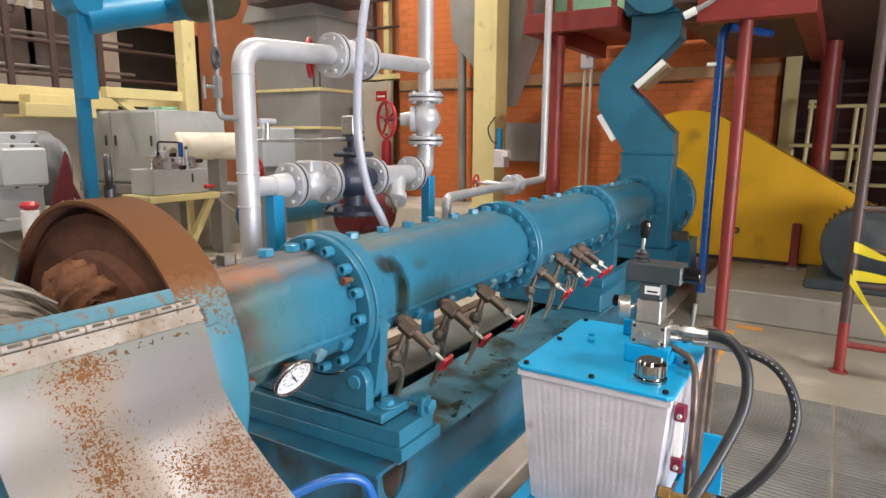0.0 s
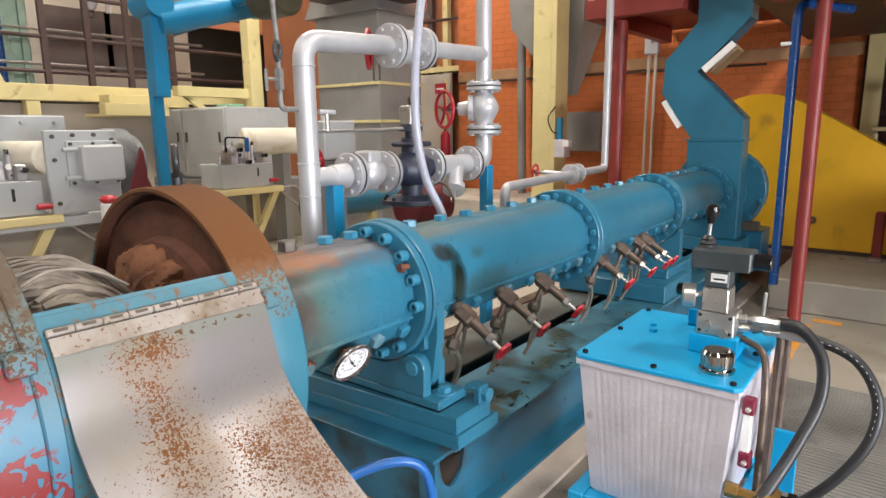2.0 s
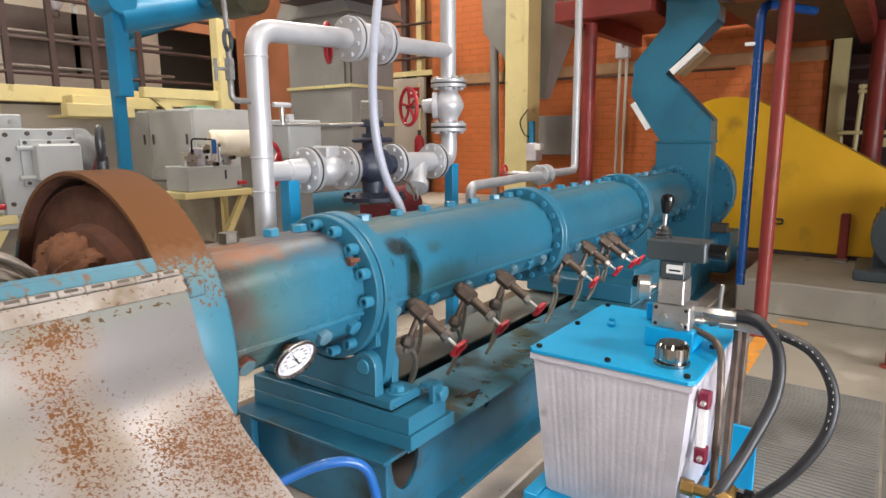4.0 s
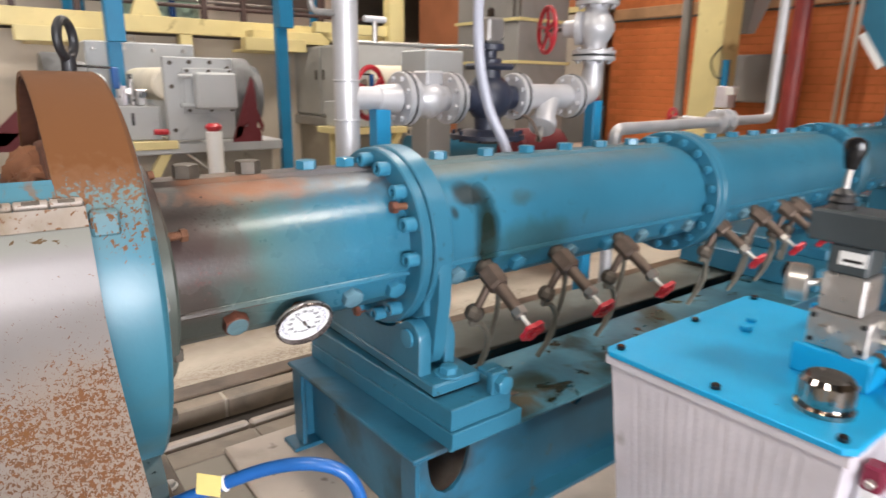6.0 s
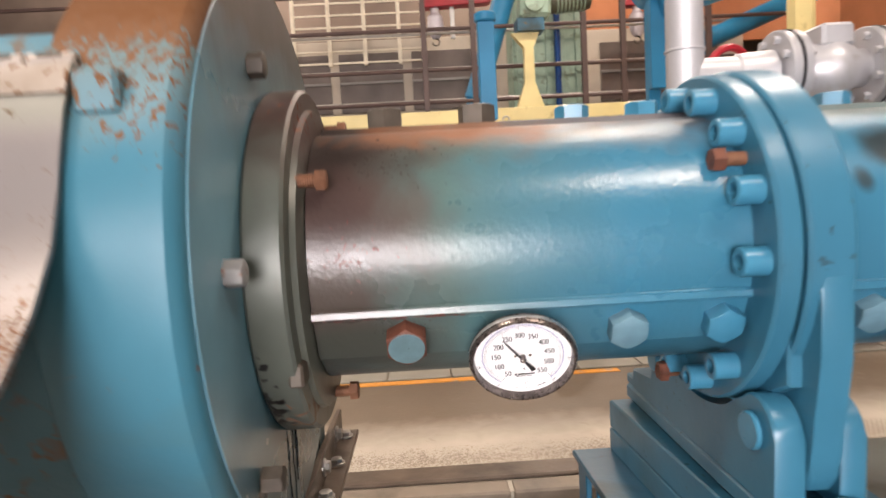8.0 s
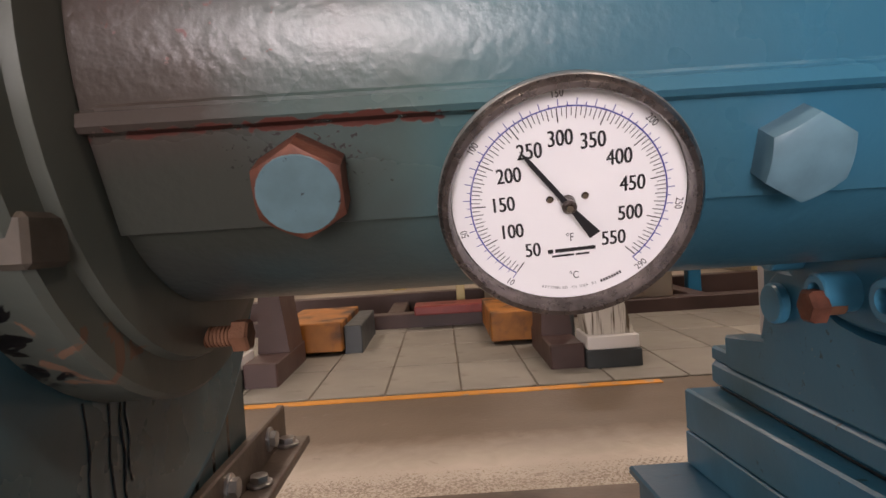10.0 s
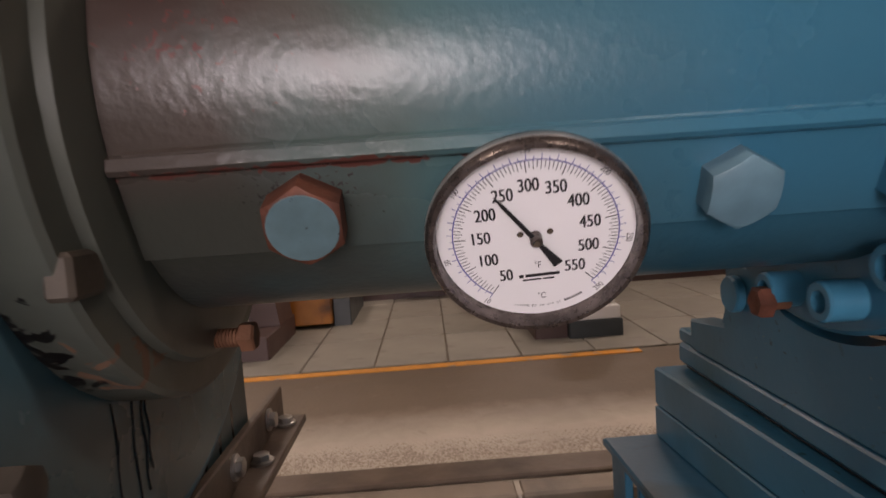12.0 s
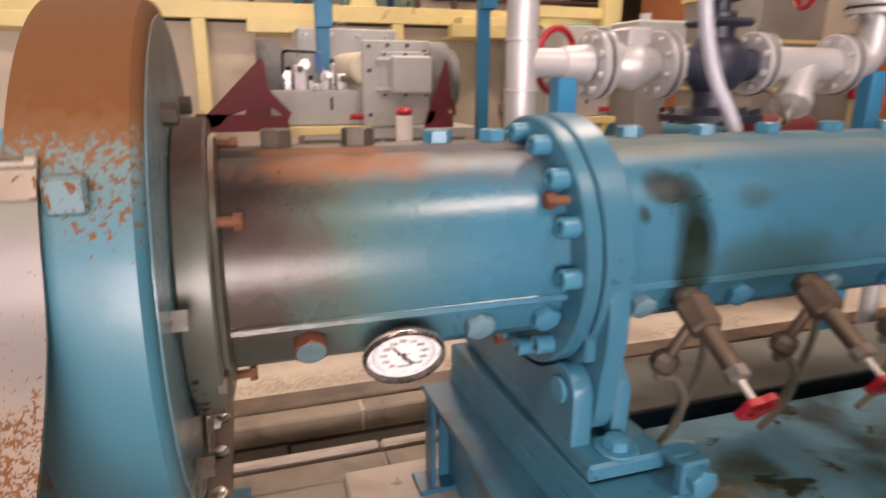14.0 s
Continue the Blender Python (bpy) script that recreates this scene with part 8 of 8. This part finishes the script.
for z in (2.45, 2.95, 3.35):
    part("rail", cyl(B(), (7.27, 4.2, z), (7.27, 6.4, z), 0.02, 8), M["darksteel"], ladder)
part("walkway", box(B(), (7.24, 4.1, 2.18), (7.58, 6.6, 2.26), 0.005), M["cream"], ladder)
part("brace", prism(B(), [(6.3, 2.5), (6.45, 2.5), (7.55, 4.0), (7.4, 4.0)], "x", 7.40, 7.50), M["cream"], ladder)

motor_up = thing("gear_motor", (1.8, 6.53, 2.72), "faded green gear motor on a flared cream post", "motor")
part("bracket", box(B(), (1.66, 6.40, 2.7205), (1.98, 6.66, 2.87), 0.006), M["blue_base"], motor_up)
part("gearbox", box(B(), (1.70, 6.36, 2.8705), (2.06, 6.70, 3.22), 0.04), M["palegreen"], motor_up)
part("cover", cyl(B(), (1.86, 6.36, 3.03), (1.86, 6.31, 3.03), 0.12, 24, 0.01), M["palegreen"], motor_up)
part("motor", cyl(B(), (2.061, 6.53, 3.06), (2.55, 6.53, 3.10), 0.13, 28, 0.02), M["olive"], motor_up, "dark olive electric motor")
for k in range(8):
    part("fin", ring(B(), (2.14 + 0.045 * k, 6.53, 3.067 + 0.0037 * k), (2.15 + 0.045 * k, 6.53, 3.068 + 0.0037 * k), 0.13, 0.145, 28, 0), M["palegreen"], motor_up)
for x, z in ((0.56, 3.60), (3.52, 3.50)):
    hoist = thing("chain_hoist", (x, 8.3, z), "red-covered chain hoist hung from the roof", "hoist", "chain hoists")
    part("cover", prism(B(), [(x, z - 0.03), (x + 0.10, z + 0.17), (x + 1.0, z + 0.17), (x + 1.03, z + 0.02), (x + 0.98, z)], "y", 8.20, 8.40, 0.01), M["hoistred"], hoist)
    part("block", lathe(B(), [(0, 0), (0.05, 0), (0.09, 0.06), (0.12, 0.16), (0.11, 0.30), (0.06, 0.36), (0.06, 0.44), (0, 0.44)], (x + 0.22, 8.3, z - 0.45), (x + 0.22, 8.3, 9), 20), M["castalu"], hoist)
    part("hook", tube(B(), [(x + 0.22 + 0.05 * math.sin(radians(a)), 8.3, z - 0.50 - 0.05 * math.cos(radians(a))) for a in range(-90, 181, 30)], 0.012, 8), M["boltdark"], hoist)
    part("guide", box(B(), (x + 0.44, 8.27, z - 0.46), (x + 0.50, 8.33, z - 0.002), 0.005), M["white"], hoist)
    for dx in (0.2, 0.85):
        part("hanger", cyl(B(), (x + dx, 8.3, z + 0.17), (x + dx, 8.3, HALL_Z), 0.012, 8), M["boltdark"], hoist)
grid_w = thing("window_grid", (-0.3, 9.4, 3.5), "cream steel window grid in the far wall", "window", kind="structure")
for x in (-1.48, -0.91, -0.34, 0.22, 0.60):
    part("upright", box(B(), (x - 0.03, 9.36, 3.05), (x + 0.03, 9.42, 4.75), 0.004), M["insul"], grid_w)
for k in range(9):
    part("bar", box(B(), (-1.50, 9.365, 3.08 + 0.19 * k), (0.62, 9.385, 3.11 + 0.19 * k), 0.003), M["insul"], grid_w)
slide = thing("sloping_tube", (1.3, 7.6, 1.8), "blue sloping conveyor tube above the walkway", "conveyor tube")
part("tube", cyl(B(), (1.24, 7.6, 2.15), (2.10, 7.6, 4.65), 0.145, 28), M["bluepole"], slide)
part("foot", cyl(B(), (1.24, 7.6, 1.801), (1.24, 7.6, 2.25), 0.12, 24), M["bluepole"], slide)
slide_b = thing("sloping_tube", (4.4, 7.6, 1.8), "blue sloping conveyor tube rising past the steam pipe", "conveyor tube")
part("tube", cyl(B(), (4.30, 7.6, 2.74), (6.2, 7.6, 3.47), 0.13, 28), M["bluepole"], slide_b)
part("foot", cyl(B(), (4.40, 7.6, 1.801), (4.40, 7.6, 2.75), 0.09, 20), M["bluepole"], slide_b)

# white splashed machine feet seen under the barrel, orange skid beams
for x, foot in ((-0.64, 0.242), (1.10, -0.152)):
    ft = thing("pedestal_block", (x, 2.28, 0), "white-splashed pedestal on a grey block", "pedestal", "white pedestals")
    part("block", box(B(), (x, 2.15, 0.0), (x + 0.24, 2.40, 0.085), 0.004), M["darkgrey"], ft)
    part("cap", box(B(), (x + 0.006, 2.158, 0.0855), (x + 0.232, 2.392, 0.145), 0.004), M["white"], ft)
    part("leg", prism(B(), [(x + 0.02, 0.1455), (x + 0.22, 0.1455), (x + 0.12, 0.52), (x - 0.03, 0.52)], "y", 2.19, 2.36), M["splash"], ft)
    part("foot", box(B(), (x + foot, 2.18, 0.0), (x + foot + 0.15, 2.75, 0.115), 0.006), M["darksteel"], ft, "dark foot of the machine")
    part("gusset", prism(B(), [(x + foot, 0.1155), (x + foot + 0.15, 0.1155), (x + foot + 0.11, 0.44), (x + foot + 0.02, 0.44)], "y", 2.42, 2.70), M["darksteel"], ft)
for x in (-0.42, 0.74):
    ob_ = thing("skid_beam", (x, 2.95, 0), "orange steel skid beam under the machine behind", "beam", "skid beams")
    part("beam", box(B(), (x, 2.80, 0.03), (x + 0.36, 3.5, 0.19), 0.006), M["skid"], ob_)
    part("shoe", box(B(), (x + 0.362, 2.85, 0.0), (x + 0.46, 3.5, 0.16), 0.006), M["darkgrey"], ob_)

# beams added to darken the shaded strip of floor below the machines
under = thing("machine_underframe", (0.6, 4.0, 0), "dark steel beams added for the shaded strip under the machine behind", "frame")
for y, h in ((3.62, 0.10), (4.4, 0.16)):
    part("beam", box(B(), (-1.6, y, 0.0), (3.4, y + 0.14, h), 0.006), M["darksteel"], under)
for x in (-1.2, 0.1, 2.2):
    part("cross_beam", box(B(), (x, 3.761, 0.0), (x + 0.12, 4.399, 0.10), 0.006), M["darksteel"], under)
part("base_plate", box(B(), (0.30, 3.50, 0.1005), (1.05, 3.75, 0.16), 0.006), M["brickred"], under, "dark red base plate")

# ---- bricks of the wall, last ----
bl_, bh_, gap = 0.245, 0.070, 0.011
brick_me = to_mesh("brick", box(B(), (-0.012, 0, 0), (0.011, bl_, bh_), 0.003), M["brick"])
verts, faces = [], []
count = 0
row = 0
z = 0.0
while z < 4.6:
    y = -0.845 + (0.128 if row % 2 else 0.0)
    while y + bl_ < 4.02:
        if not (1.95 < z + bh_ and z < 2.11):
            near = 0.72 < z < 1.80 and 1.0 < y < 4.0 and count < 300
            if near:
                piece("brick", brick_me, Matrix.Translation((WX, y, z)), wall)
                count += 1
            else:
                o = len(verts)
                jx = random.uniform(-0.0015, 0.0015)
                verts += [(WX + dx + jx, y + dy, z + dz) for dx, dy, dz in ((0.011, 0, 0), (0.011, bl_, 0), (0.011, bl_, bh_), (0.011, 0, bh_), (-0.012, 0.003, 0.003), (-0.012, bl_ - 0.003, 0.003), (-0.012, bl_ - 0.003, bh_ - 0.003), (-0.012, 0.003, bh_ - 0.003))]
                faces += [(o + 4, o + 5, o + 6, o + 7), (o, o + 1, o + 5, o + 4), (o + 1, o + 2, o + 6, o + 5), (o + 2, o + 3, o + 7, o + 6), (o + 3, o, o + 4, o + 7)]
        y += bl_ + gap
    z += bh_ + gap
    row += 1
me = bpy.data.meshes.new("bricks")
me.from_pydata(verts, [], faces)
me.materials.append(M["brick"])
tagged(piece("bricks", me, None, wall), kind="stuff")
